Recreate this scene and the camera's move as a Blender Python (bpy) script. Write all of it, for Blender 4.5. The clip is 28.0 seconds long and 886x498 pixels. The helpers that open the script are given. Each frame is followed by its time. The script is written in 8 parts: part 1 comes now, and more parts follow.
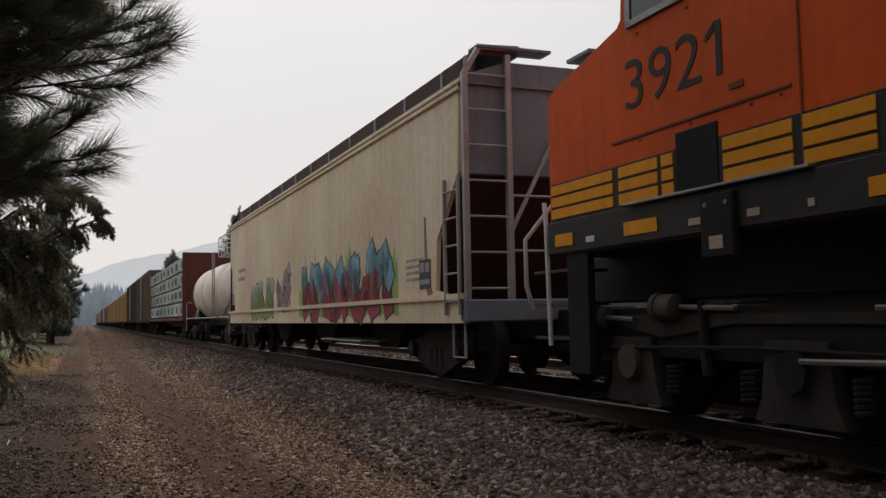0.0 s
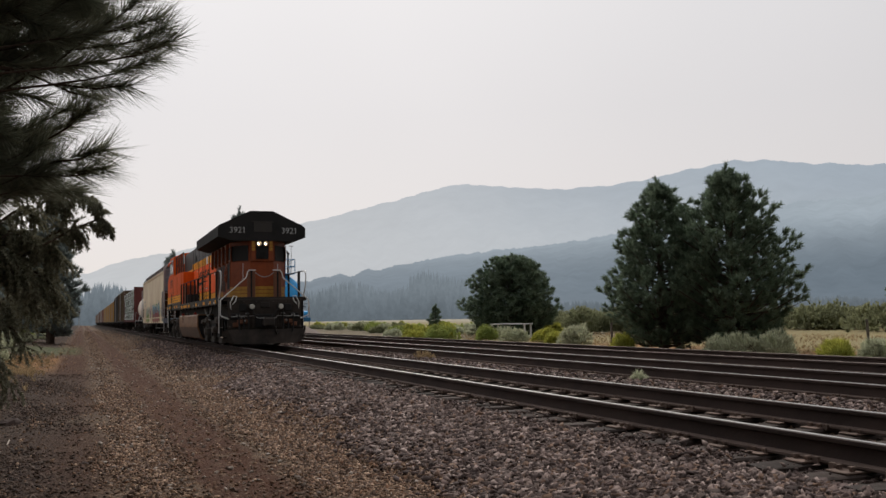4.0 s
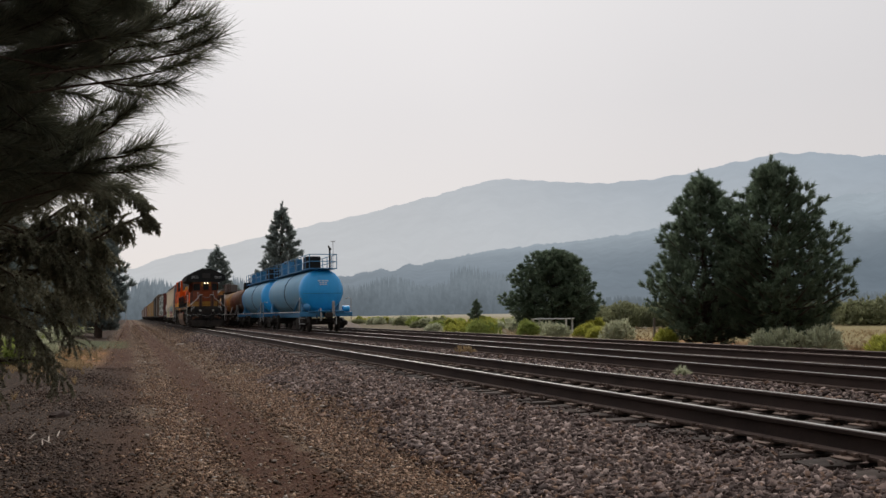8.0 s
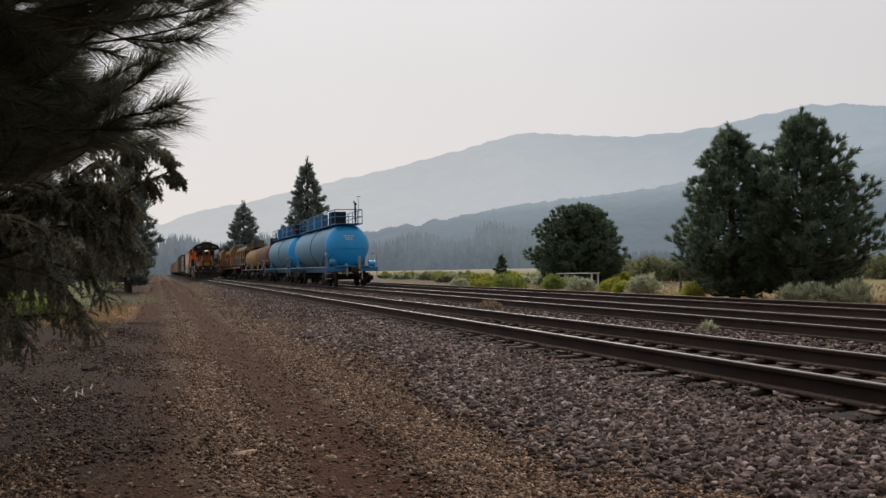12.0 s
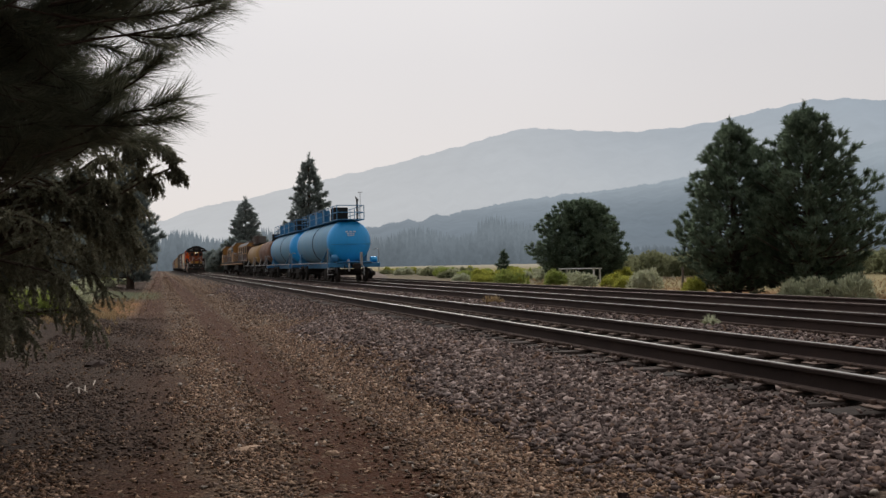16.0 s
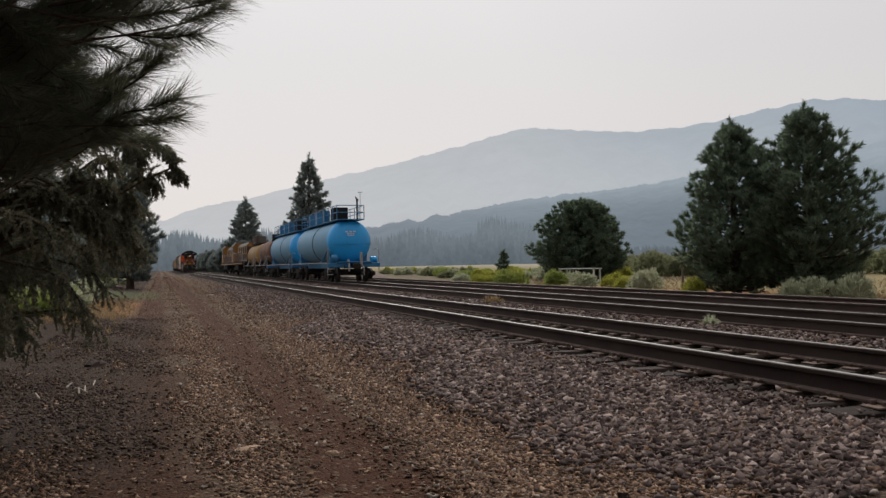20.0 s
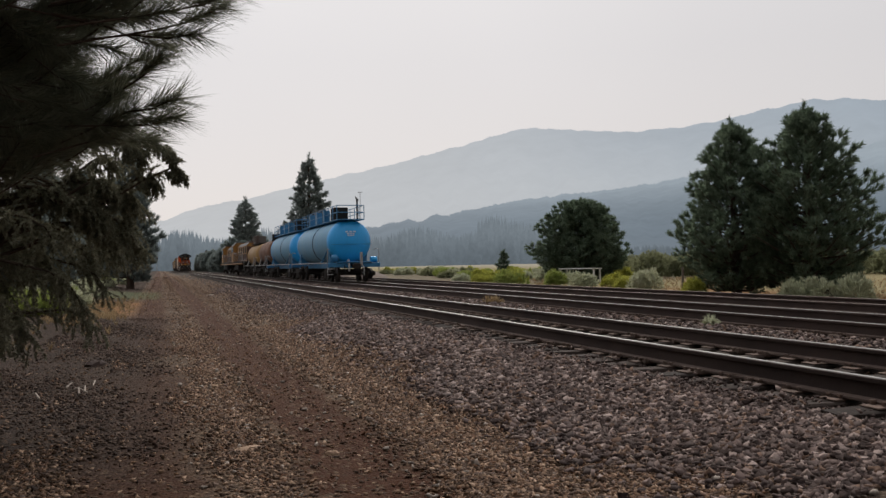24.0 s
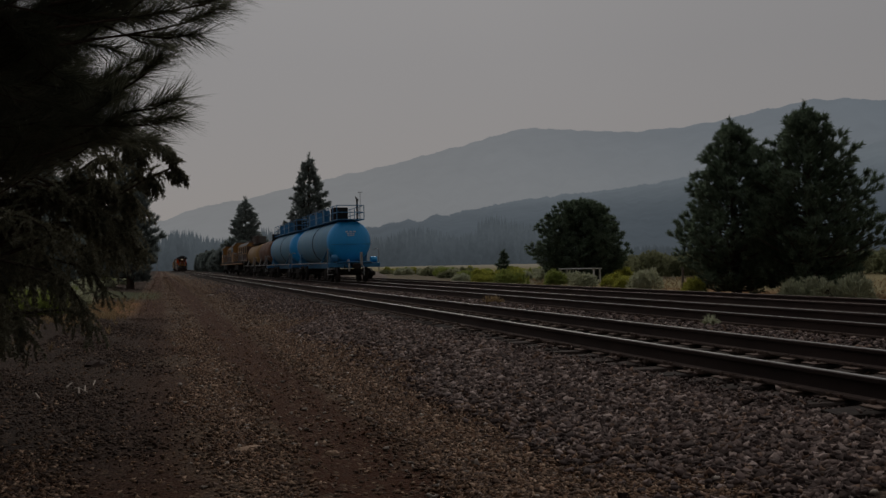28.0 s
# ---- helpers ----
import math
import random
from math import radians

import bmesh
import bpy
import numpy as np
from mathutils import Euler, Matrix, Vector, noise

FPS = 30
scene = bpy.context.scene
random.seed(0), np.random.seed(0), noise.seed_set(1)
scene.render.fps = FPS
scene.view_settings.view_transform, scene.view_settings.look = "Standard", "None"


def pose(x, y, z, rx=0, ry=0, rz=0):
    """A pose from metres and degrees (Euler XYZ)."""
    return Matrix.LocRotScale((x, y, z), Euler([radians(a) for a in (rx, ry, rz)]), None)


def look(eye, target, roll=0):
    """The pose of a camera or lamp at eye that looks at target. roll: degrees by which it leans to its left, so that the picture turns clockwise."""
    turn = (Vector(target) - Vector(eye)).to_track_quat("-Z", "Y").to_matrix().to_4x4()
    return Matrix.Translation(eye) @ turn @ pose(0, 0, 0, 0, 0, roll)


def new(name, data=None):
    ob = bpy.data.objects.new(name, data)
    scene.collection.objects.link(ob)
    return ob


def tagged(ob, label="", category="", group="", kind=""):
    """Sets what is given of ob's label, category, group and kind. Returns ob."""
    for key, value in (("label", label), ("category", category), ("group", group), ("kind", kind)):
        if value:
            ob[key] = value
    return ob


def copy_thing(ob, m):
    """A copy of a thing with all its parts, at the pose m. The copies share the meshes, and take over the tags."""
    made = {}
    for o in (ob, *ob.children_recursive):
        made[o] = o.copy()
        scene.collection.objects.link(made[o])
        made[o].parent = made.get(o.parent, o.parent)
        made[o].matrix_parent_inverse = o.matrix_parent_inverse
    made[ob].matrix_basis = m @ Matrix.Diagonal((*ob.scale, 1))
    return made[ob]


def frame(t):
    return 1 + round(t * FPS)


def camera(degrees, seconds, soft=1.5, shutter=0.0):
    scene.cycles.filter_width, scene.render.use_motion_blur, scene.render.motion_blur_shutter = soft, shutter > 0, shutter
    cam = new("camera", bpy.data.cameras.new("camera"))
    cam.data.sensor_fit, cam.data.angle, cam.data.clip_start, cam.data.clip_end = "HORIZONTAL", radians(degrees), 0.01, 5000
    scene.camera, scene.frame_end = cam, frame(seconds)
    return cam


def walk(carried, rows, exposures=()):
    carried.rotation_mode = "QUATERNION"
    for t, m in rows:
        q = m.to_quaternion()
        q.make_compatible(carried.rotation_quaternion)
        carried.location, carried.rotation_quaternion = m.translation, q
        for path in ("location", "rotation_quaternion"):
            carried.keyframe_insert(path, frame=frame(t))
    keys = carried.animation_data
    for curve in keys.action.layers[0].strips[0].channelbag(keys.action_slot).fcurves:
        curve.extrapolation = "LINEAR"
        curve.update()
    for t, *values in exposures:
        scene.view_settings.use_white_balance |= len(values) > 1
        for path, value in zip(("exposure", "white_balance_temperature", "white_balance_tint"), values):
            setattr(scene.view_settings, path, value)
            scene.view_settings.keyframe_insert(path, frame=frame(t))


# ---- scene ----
# World: x across the railway to the east, y along it away from the camera, z = 0 at the top of the rails.
EYE_Z = 0.933


def gaze(yaw, pitch, roll):
    """Camera pose: yaw to the right of the track's direction, pitch up, in degrees."""
    a, b = radians(yaw), radians(pitch)
    way = Vector((math.sin(a) * math.cos(b), math.cos(a) * math.cos(b), math.sin(b)))
    eye = Vector((0, 0, EYE_Z))
    return look(eye, eye + way, roll)


cam = camera(51.87, 28.0)
walk(cam, [
    (0.0, gaze(21.645, 4.255, -1.012)), (3.0, gaze(21.645, 4.255, -1.012)), (6.2, gaze(21.645, 4.255, -1.012)),
    (6.5, gaze(21.28, 4.20, -1.00)), (7.0, gaze(19.95, 4.14, -0.96)), (7.5, gaze(19.22, 4.04, -0.95)),
    (8.0, gaze(19.06, 3.97, -0.94)), (8.5, gaze(19.04, 3.91, -0.93)), (9.0, gaze(19.03, 3.84, -0.93)),
    (9.5, gaze(18.99, 3.52, -0.95)), (10.0, gaze(18.52, 2.36, -0.96)), (10.5, gaze(17.71, 1.68, -0.94)),
    (11.0, gaze(17.63, 1.27, -0.99)), (11.5, gaze(17.47, 1.08, -1.02)), (12.0, gaze(17.42, 1.16, -1.07)),
    (12.5, gaze(17.41, 1.13, -1.11)), (14.5, gaze(17.29, 0.78, -1.16)), (15.0, gaze(17.30, 0.85, -1.15)),
    (15.5, gaze(17.295, 0.884, -1.171)), (20.0, gaze(17.295, 0.884, -1.171)), (28.0, gaze(17.295, 0.884, -1.171))],
    exposures=[(0.0, 0.06), (6.0, 0.06), (10.0, 0.0), (24.4, 0.0), (25.0, -0.06), (25.5, -0.22), (26.0, -0.48), (26.5, -0.65), (27.0, -0.9), (27.5, -1.2), (28.0, -1.55)])

# ---- light: a smoky, overcast evening ----
SUN_EL, SUN_AZ = radians(42), radians(16)
world = bpy.data.worlds.new("smoky_sky")
scene.world = world
world.use_nodes = True
wn, wl = world.node_tree.nodes, world.node_tree.links
wn.clear()
sky = wn.new("ShaderNodeTexSky")
sky.sky_type, sky.sun_disc = "NISHITA", False
sky.sun_elevation, sky.sun_rotation = SUN_EL, SUN_AZ
sky.air_density, sky.dust_density, sky.altitude = 1.0, 6.0, 1200
coord = wn.new("ShaderNodeTexCoord")
cloud = wn.new("ShaderNodeTexNoise")
cloud.inputs["Scale"].default_value, cloud.inputs["Detail"].default_value = 1.6, 3
wl.new(coord.outputs["Generated"], cloud.inputs["Vector"])
split = wn.new("ShaderNodeSeparateXYZ")
wl.new(coord.outputs["Generated"], split.inputs[0])
rise = wn.new("ShaderNodeValToRGB")
rise.color_ramp.elements[0].position, rise.color_ramp.elements[0].color = 0.0, (0.80, 0.745, 0.725, 1)
rise.color_ramp.elements[1].position, rise.color_ramp.elements[1].color = 0.9, (1.10, 1.11, 1.15, 1)
mid = rise.color_ramp.elements.new(0.22)
mid.color = (0.78, 0.752, 0.752, 1)
upper = rise.color_ramp.elements.new(0.42)
upper.color = (0.84, 0.825, 0.83, 1)
wl.new(split.outputs["Z"], rise.inputs["Fac"])
veil = wn.new("ShaderNodeMix")
veil.data_type, veil.blend_type = "RGBA", "MULTIPLY"
veil.inputs["Factor"].default_value = 0.14
wl.new(rise.outputs["Color"], veil.inputs["A"])
wl.new(cloud.outputs["Fac"], veil.inputs["B"])
dim = wn.new("ShaderNodeMix")
dim.data_type, dim.blend_type = "RGBA", "MIX"
dim.inputs["Factor"].default_value = 0.93
scaled = wn.new("ShaderNodeMix")
scaled.data_type, scaled.blend_type = "RGBA", "MULTIPLY"
scaled.inputs["Factor"].default_value = 1.0
scaled.inputs["B"].default_value = (0.10, 0.10, 0.10, 1)
wl.new(sky.outputs["Color"], scaled.inputs["A"])
wl.new(scaled.outputs["Result"], dim.inputs["A"])
# the smoke glows towards the hidden sun and dulls away from it
toward = wn.new("ShaderNodeVectorMath")
toward.operation = "DOT_PRODUCT"
toward.inputs[1].default_value = (-0.20, 0.93, 0.30)
wl.new(coord.outputs["Generated"], toward.inputs[0])
fade = wn.new("ShaderNodeMapRange")
fade.inputs["From Min"].default_value, fade.inputs["From Max"].default_value = -1.0, 1.0
fade.inputs["To Min"].default_value, fade.inputs["To Max"].default_value = 0.46, 1.06
wl.new(toward.outputs["Value"], fade.inputs["Value"])
lit = wn.new("ShaderNodeMix")
lit.data_type, lit.blend_type = "RGBA", "MULTIPLY"
lit.inputs["Factor"].default_value = 1.0
wl.new(veil.outputs["Result"], lit.inputs["A"])
wl.new(fade.outputs[0], lit.inputs["B"])
wl.new(lit.outputs["Result"], dim.inputs["B"])
air = wn.new("ShaderNodeBackground")
wl.new(dim.outputs["Result"], air.inputs["Color"])
air.inputs["Strength"].default_value = 1.0
wout = wn.new("ShaderNodeOutputWorld")
wl.new(air.outputs[0], wout.inputs["Surface"])
sun_data = bpy.data.lights.new("sun", "SUN")
sun_data.energy, sun_data.angle, sun_data.color = 1.75, radians(11), (1.0, 0.93, 0.85)
sun = new("sun", sun_data)
sun.matrix_world = look((0, 0, 0), (-math.sin(SUN_AZ) * math.cos(SUN_EL), -math.cos(SUN_AZ) * math.cos(SUN_EL), -math.sin(SUN_EL)))


# ---- materials ----
def surface(name, base, other=None, rough=0.7, metal=0.0, grain=18.0, patch=1.3, mix=0.6, bump=0.15, streak=0.0, island=0.0, wobble=0.0, leaf=0.0):
    """A weathered surface: base colour, a second colour in patches and grain, roughness that varies, fine relief.
    streak: strength of upright dirt streaks; island: brightness spread between loose pieces; wobble: spread between objects; leaf: share of light that passes through."""
    m = bpy.data.materials.new(name)
    m.use_nodes = True
    n, l = m.node_tree.nodes, m.node_tree.links
    bsdf = n["Principled BSDF"]
    other = other or tuple(c * 0.6 for c in base)
    tc = n.new("ShaderNodeTexCoord")
    fine, big = n.new("ShaderNodeTexNoise"), n.new("ShaderNodeTexNoise")
    fine.inputs["Scale"].default_value, fine.inputs["Detail"].default_value = grain, 4
    big.inputs["Scale"].default_value, big.inputs["Detail"].default_value = patch, 5
    for t in (fine, big):
        l.new(tc.outputs["Object"], t.inputs["Vector"])
    both = n.new("ShaderNodeMath")
    both.operation = "MULTIPLY_ADD"
    l.new(fine.outputs["Fac"], both.inputs[0])
    both.inputs[1].default_value = 0.45
    l.new(big.outputs["Fac"], both.inputs[2])
    ramp = n.new("ShaderNodeMapRange")
    ramp.inputs["From Min"].default_value, ramp.inputs["From Max"].default_value = 0.52, 0.95
    ramp.inputs["To Max"].default_value = mix
    l.new(both.outputs[0], ramp.inputs["Value"])
    c = n.new("ShaderNodeMix")
    c.data_type = "RGBA"
    c.inputs["A"].default_value, c.inputs["B"].default_value = (*base, 1), (*other, 1)
    l.new(ramp.outputs[0], c.inputs["Factor"])
    colour = c.outputs["Result"]
    if streak:
        mp = n.new("ShaderNodeMapping")
        mp.inputs["Scale"].default_value = (3.0, 3.0, 0.16)
        l.new(tc.outputs["Object"], mp.inputs["Vector"])
        st = n.new("ShaderNodeTexNoise")
        st.inputs["Scale"].default_value, st.inputs["Detail"].default_value = 2.2, 6
        l.new(mp.outputs[0], st.inputs["Vector"])
        sr = n.new("ShaderNodeMapRange")
        sr.inputs["From Min"].default_value, sr.inputs["From Max"].default_value = 0.45, 0.75
        sr.inputs["To Max"].default_value = streak
        l.new(st.outputs["Fac"], sr.inputs["Value"])
        d = n.new("ShaderNodeMix")
        d.data_type = "RGBA"
        d.inputs["B"].default_value = (*[x * 0.75 for x in other], 1)
        l.new(colour, d.inputs["A"])
        l.new(sr.outputs[0], d.inputs["Factor"])
        colour = d.outputs["Result"]
    for spread, node, out in ((island, "ShaderNodeNewGeometry", "Random Per Island"), (wobble, "ShaderNodeObjectInfo", "Random")):
        if spread:
            g = n.new(node)
            r = n.new("ShaderNodeMapRange")
            r.inputs["To Min"].default_value, r.inputs["To Max"].default_value = 1 - spread, 1 + spread
            l.new(g.outputs[out], r.inputs["Value"])
            hsv = n.new("ShaderNodeHueSaturation")
            l.new(r.outputs[0], hsv.inputs["Value"])
            l.new(colour, hsv.inputs["Color"])
            colour = hsv.outputs["Color"]
    l.new(colour, bsdf.inputs["Base Color"])
    rr = n.new("ShaderNodeMapRange")
    rr.inputs["To Min"].default_value, rr.inputs["To Max"].default_value = max(0.05, rough - 0.12), min(1, rough + 0.12)
    l.new(fine.outputs["Fac"], rr.inputs["Value"])
    l.new(rr.outputs[0], bsdf.inputs["Roughness"])
    bsdf.inputs["Metallic"].default_value = metal
    if rough > 0.6:
        bsdf.inputs["Specular IOR Level"].default_value = 0.25
    if bump:
        bp = n.new("ShaderNodeBump")
        bp.inputs["Strength"].default_value, bp.inputs["Distance"].default_value = bump, 0.02
        l.new(fine.outputs["Fac"], bp.inputs["Height"])
        l.new(bp.outputs[0], bsdf.inputs["Normal"])
    if leaf:
        tr, mx = n.new("ShaderNodeBsdfTranslucent"), n.new("ShaderNodeMixShader")
        l.new(colour, tr.inputs["Color"])
        mx.inputs["Fac"].default_value = leaf
        l.new(bsdf.outputs[0], mx.inputs[1])
        l.new(tr.outputs[0], mx.inputs[2])
        l.new(mx.outputs[0], n["Material Output"].inputs["Surface"])
    return m


def stone_mix(name, tones, bump=0.35):
    """Loose stones: each piece takes one of several tones."""
    m = surface(name, tones[0], tones[1], 0.92, grain=40, patch=6, mix=0.5, bump=bump)
    n, l = m.node_tree.nodes, m.node_tree.links
    bsdf = n["Principled BSDF"]
    old = bsdf.inputs["Base Color"].links[0].from_socket
    g, ramp, mul = n.new("ShaderNodeNewGeometry"), n.new("ShaderNodeValToRGB"), n.new("ShaderNodeMix")
    ramp.color_ramp.interpolation = "CONSTANT"
    while len(ramp.color_ramp.elements) < len(tones):
        ramp.color_ramp.elements.new(0.5)
    for i, c in enumerate(tones):
        e = ramp.color_ramp.elements[i]
        e.position, e.color = i / len(tones), (*c, 1)
    l.new(g.outputs["Random Per Island"], ramp.inputs["Fac"])
    mul.data_type = "RGBA"
    mul.inputs["Factor"].default_value = 0.9
    l.new(old, mul.inputs["A"])
    l.new(ramp.outputs["Color"], mul.inputs["B"])
    l.new(mul.outputs["Result"], bsdf.inputs["Base Color"])
    bsdf.inputs["Specular IOR Level"].default_value = 0.2
    return m


def glow(name, colour, strength):
    m = bpy.data.materials.new(name)
    m.use_nodes = True
    b = m.node_tree.nodes["Principled BSDF"]
    b.inputs["Base Color"].default_value = (0.8, 0.8, 0.8, 1)
    b.inputs["Emission Color"].default_value = (*colour, 1)
    b.inputs["Emission Strength"].default_value = strength
    return m


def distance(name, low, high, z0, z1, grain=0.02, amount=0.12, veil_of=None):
    """Far backdrop: smoke haze painted into its glow, paler towards its foot or top."""
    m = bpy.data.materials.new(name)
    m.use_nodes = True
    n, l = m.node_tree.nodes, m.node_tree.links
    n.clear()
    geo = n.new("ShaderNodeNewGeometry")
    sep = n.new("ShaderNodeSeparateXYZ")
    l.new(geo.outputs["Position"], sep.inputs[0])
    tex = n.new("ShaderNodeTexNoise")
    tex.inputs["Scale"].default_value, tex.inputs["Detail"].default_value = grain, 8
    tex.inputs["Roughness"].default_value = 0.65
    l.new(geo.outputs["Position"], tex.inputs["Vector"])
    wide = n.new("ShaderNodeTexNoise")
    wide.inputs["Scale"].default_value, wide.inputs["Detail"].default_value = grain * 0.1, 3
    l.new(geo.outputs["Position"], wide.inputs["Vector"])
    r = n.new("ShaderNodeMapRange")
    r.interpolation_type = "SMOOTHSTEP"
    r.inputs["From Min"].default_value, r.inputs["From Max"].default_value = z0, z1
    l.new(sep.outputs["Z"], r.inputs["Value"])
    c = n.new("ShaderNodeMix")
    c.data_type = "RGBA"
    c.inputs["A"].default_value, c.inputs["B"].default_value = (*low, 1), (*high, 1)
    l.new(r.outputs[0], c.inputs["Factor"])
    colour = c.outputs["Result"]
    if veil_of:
        # haze painted thicker to the west
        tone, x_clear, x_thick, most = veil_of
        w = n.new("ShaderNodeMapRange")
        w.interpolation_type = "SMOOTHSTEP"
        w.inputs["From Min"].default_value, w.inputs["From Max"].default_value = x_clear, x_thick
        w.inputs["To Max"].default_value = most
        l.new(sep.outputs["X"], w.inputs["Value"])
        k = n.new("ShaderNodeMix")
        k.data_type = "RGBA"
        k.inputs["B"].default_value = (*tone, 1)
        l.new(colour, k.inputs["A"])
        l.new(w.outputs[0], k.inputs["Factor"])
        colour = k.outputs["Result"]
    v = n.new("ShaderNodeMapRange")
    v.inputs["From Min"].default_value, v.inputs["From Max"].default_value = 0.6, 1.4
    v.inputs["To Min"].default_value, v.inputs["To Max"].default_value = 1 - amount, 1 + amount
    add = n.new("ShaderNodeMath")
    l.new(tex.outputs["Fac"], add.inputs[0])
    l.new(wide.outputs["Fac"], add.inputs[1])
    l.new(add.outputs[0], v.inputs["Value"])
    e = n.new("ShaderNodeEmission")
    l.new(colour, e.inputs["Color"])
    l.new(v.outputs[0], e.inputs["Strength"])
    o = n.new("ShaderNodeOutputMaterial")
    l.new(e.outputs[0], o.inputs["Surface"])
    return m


# ---- mesh helpers ----
class Shape:
    """Vertices and faces gathered for one mesh."""

    def __init__(self):
        self.v, self.f = [], []

    def add(self, verts, faces):
        k = len(self.v)
        self.v += [tuple(p) for p in verts]
        self.f += [tuple(k + i for i in q) for q in faces]
        return self

    def box(self, x0, x1, y0, y1, z0, z1, c=0.0):
        """A box, its edges cut by c."""
        if c <= 0:
            return self.add([(x, y, z) for z in (z0, z1) for y in (y0, y1) for x in (x0, x1)],
                            [(0, 2, 3, 1), (4, 5, 7, 6), (0, 1, 5, 4), (2, 6, 7, 3), (0, 4, 6, 2), (1, 3, 7, 5)])
        c = min(c, (x1 - x0) * 0.45, (y1 - y0) * 0.45, (z1 - z0) * 0.45)
        vs, idx = [], {}
        for ix, x in enumerate((x0, x1)):
            for iy, y in enumerate((y0, y1)):
                for iz, z in enumerate((z0, z1)):
                    sx, sy, sz = c * (1 - 2 * ix), c * (1 - 2 * iy), c * (1 - 2 * iz)
                    for ax, p in enumerate(((x, y + sy, z + sz), (x + sx, y, z + sz), (x + sx, y + sy, z))):
                        idx[ix, iy, iz, ax] = len(vs)
                        vs.append(p)
        fs = []
        for ax in range(3):
            a, b = [i for i in range(3) if i != ax]
            for s in (0, 1):
                ring = []
                for u, w in ((0, 0), (1, 0), (1, 1), (0, 1)):
                    key = [0, 0, 0]
                    key[ax], key[a], key[b] = s, u, w
                    ring.append(idx[(*key, ax)])
                fs.append(tuple(ring if (s == 1) == (ax != 1) else ring[::-1]))
            for u in (0, 1):
                for w in (0, 1):
                    k0, k1 = [0, 0, 0], [0, 0, 0]
                    k0[a] = k1[a] = u
                    k0[b] = k1[b] = w
                    k0[ax], k1[ax] = 0, 1
                    q = (idx[(*k0, a)], idx[(*k1, a)], idx[(*k1, b)], idx[(*k0, b)])
                    fs.append(q)
        for ix in (0, 1):
            for iy in (0, 1):
                for iz in (0, 1):
                    fs.append(tuple(idx[ix, iy, iz, ax] for ax in range(3)))
        return self.add(vs, fs)

    def rod(self, p0, p1, r0, r1=None, n=8):
        """A round bar from p0 to p1."""
        r1 = r0 if r1 is None else r1
        p0, p1 = Vector(p0), Vector(p1)
        d = (p1 - p0).normalized()
        a = d.orthogonal().normalized()
        b = d.cross(a)
        ring = [(math.cos(2 * math.pi * i / n), math.sin(2 * math.pi * i / n)) for i in range(n)]
        vs = [p0 + (a * u + b * w) * r0 for u, w in ring] + [p1 + (a * u + b * w) * r1 for u, w in ring]
        fs = [(i, (i + 1) % n, n + (i + 1) % n, n + i) for i in range(n)]
        return self.add(vs, fs + [tuple(range(n))[::-1], tuple(range(n, 2 * n))])

    def pipe(self, pts, r, n=6):
        """A bent bar through pts; r may be a list."""
        rs = r if isinstance(r, (list, tuple)) else [r] * len(pts)
        pts = [Vector(p) for p in pts]
        vs, side = [], None
        for i, p in enumerate(pts):
            d = (pts[min(i + 1, len(pts) - 1)] - pts[max(i - 1, 0)]).normalized()
            side = d.orthogonal() if side is None else side - d * side.dot(d)
            if side.length < 1e-6:
                side = d.orthogonal()
            side.normalize()
            b = d.cross(side)
            vs += [p + (side * math.cos(2 * math.pi * k / n) + b * math.sin(2 * math.pi * k / n)) * rs[i] for k in range(n)]
        fs = []
        for i in range(len(pts) - 1):
            fs += [(i * n + k, i * n + (k + 1) % n, (i + 1) * n + (k + 1) % n, (i + 1) * n + k) for k in range(n)]
        fs += [tuple(range(n))[::-1], tuple(range((len(pts) - 1) * n, len(pts) * n))]
        return self.add(vs, fs)

    def along_y(self, outline, y0, y1):
        """An outline in (x, z), stretched from y0 to y1."""
        n = len(outline)
        return self.add([(x, y, z) for y in (y0, y1) for x, z in outline],
                        [(i, (i + 1) % n, n + (i + 1) % n, n + i) for i in range(n)] + [tuple(range(n))[::-1], tuple(range(n, 2 * n))])

    def along_x(self, outline, x0, x1):
        """An outline in (y, z), stretched from x0 to x1."""
        n = len(outline)
        return self.add([(x, y, z) for x in (x0, x1) for y, z in outline],
                        [(i, (i + 1) % n, n + (i + 1) % n, n + i) for i in range(n)] + [tuple(range(n))[::-1], tuple(range(n, 2 * n))])

    def turned(self, profile, centre_x, centre_z, n=32):
        """A body of revolution about a line along y: profile of (y, radius)."""
        vs = []
        for y, r in profile:
            vs += [(centre_x + r * math.cos(2 * math.pi * k / n), y, centre_z + r * math.sin(2 * math.pi * k / n)) for k in range(n)]
        m = len(profile)
        fs = [(i * n + k, i * n + (k + 1) % n, (i + 1) * n + (k + 1) % n, (i + 1) * n + k) for i in range(m - 1) for k in range(n)]
        return self.add(vs, fs + [tuple(range(n))[::-1], tuple(range((m - 1) * n, m * n))])

    def mesh(self, name, smooth=True):
        me = bpy.data.meshes.new(name)
        me.from_pydata(self.v, [], self.f)
        bm = bmesh.new()
        bm.from_mesh(me)
        bmesh.ops.recalc_face_normals(bm, faces=bm.faces)
        bm.to_mesh(me)
        bm.free()
        if smooth:
            me.shade_smooth()
            me.set_sharp_from_angle(angle=radians(35))
        return me


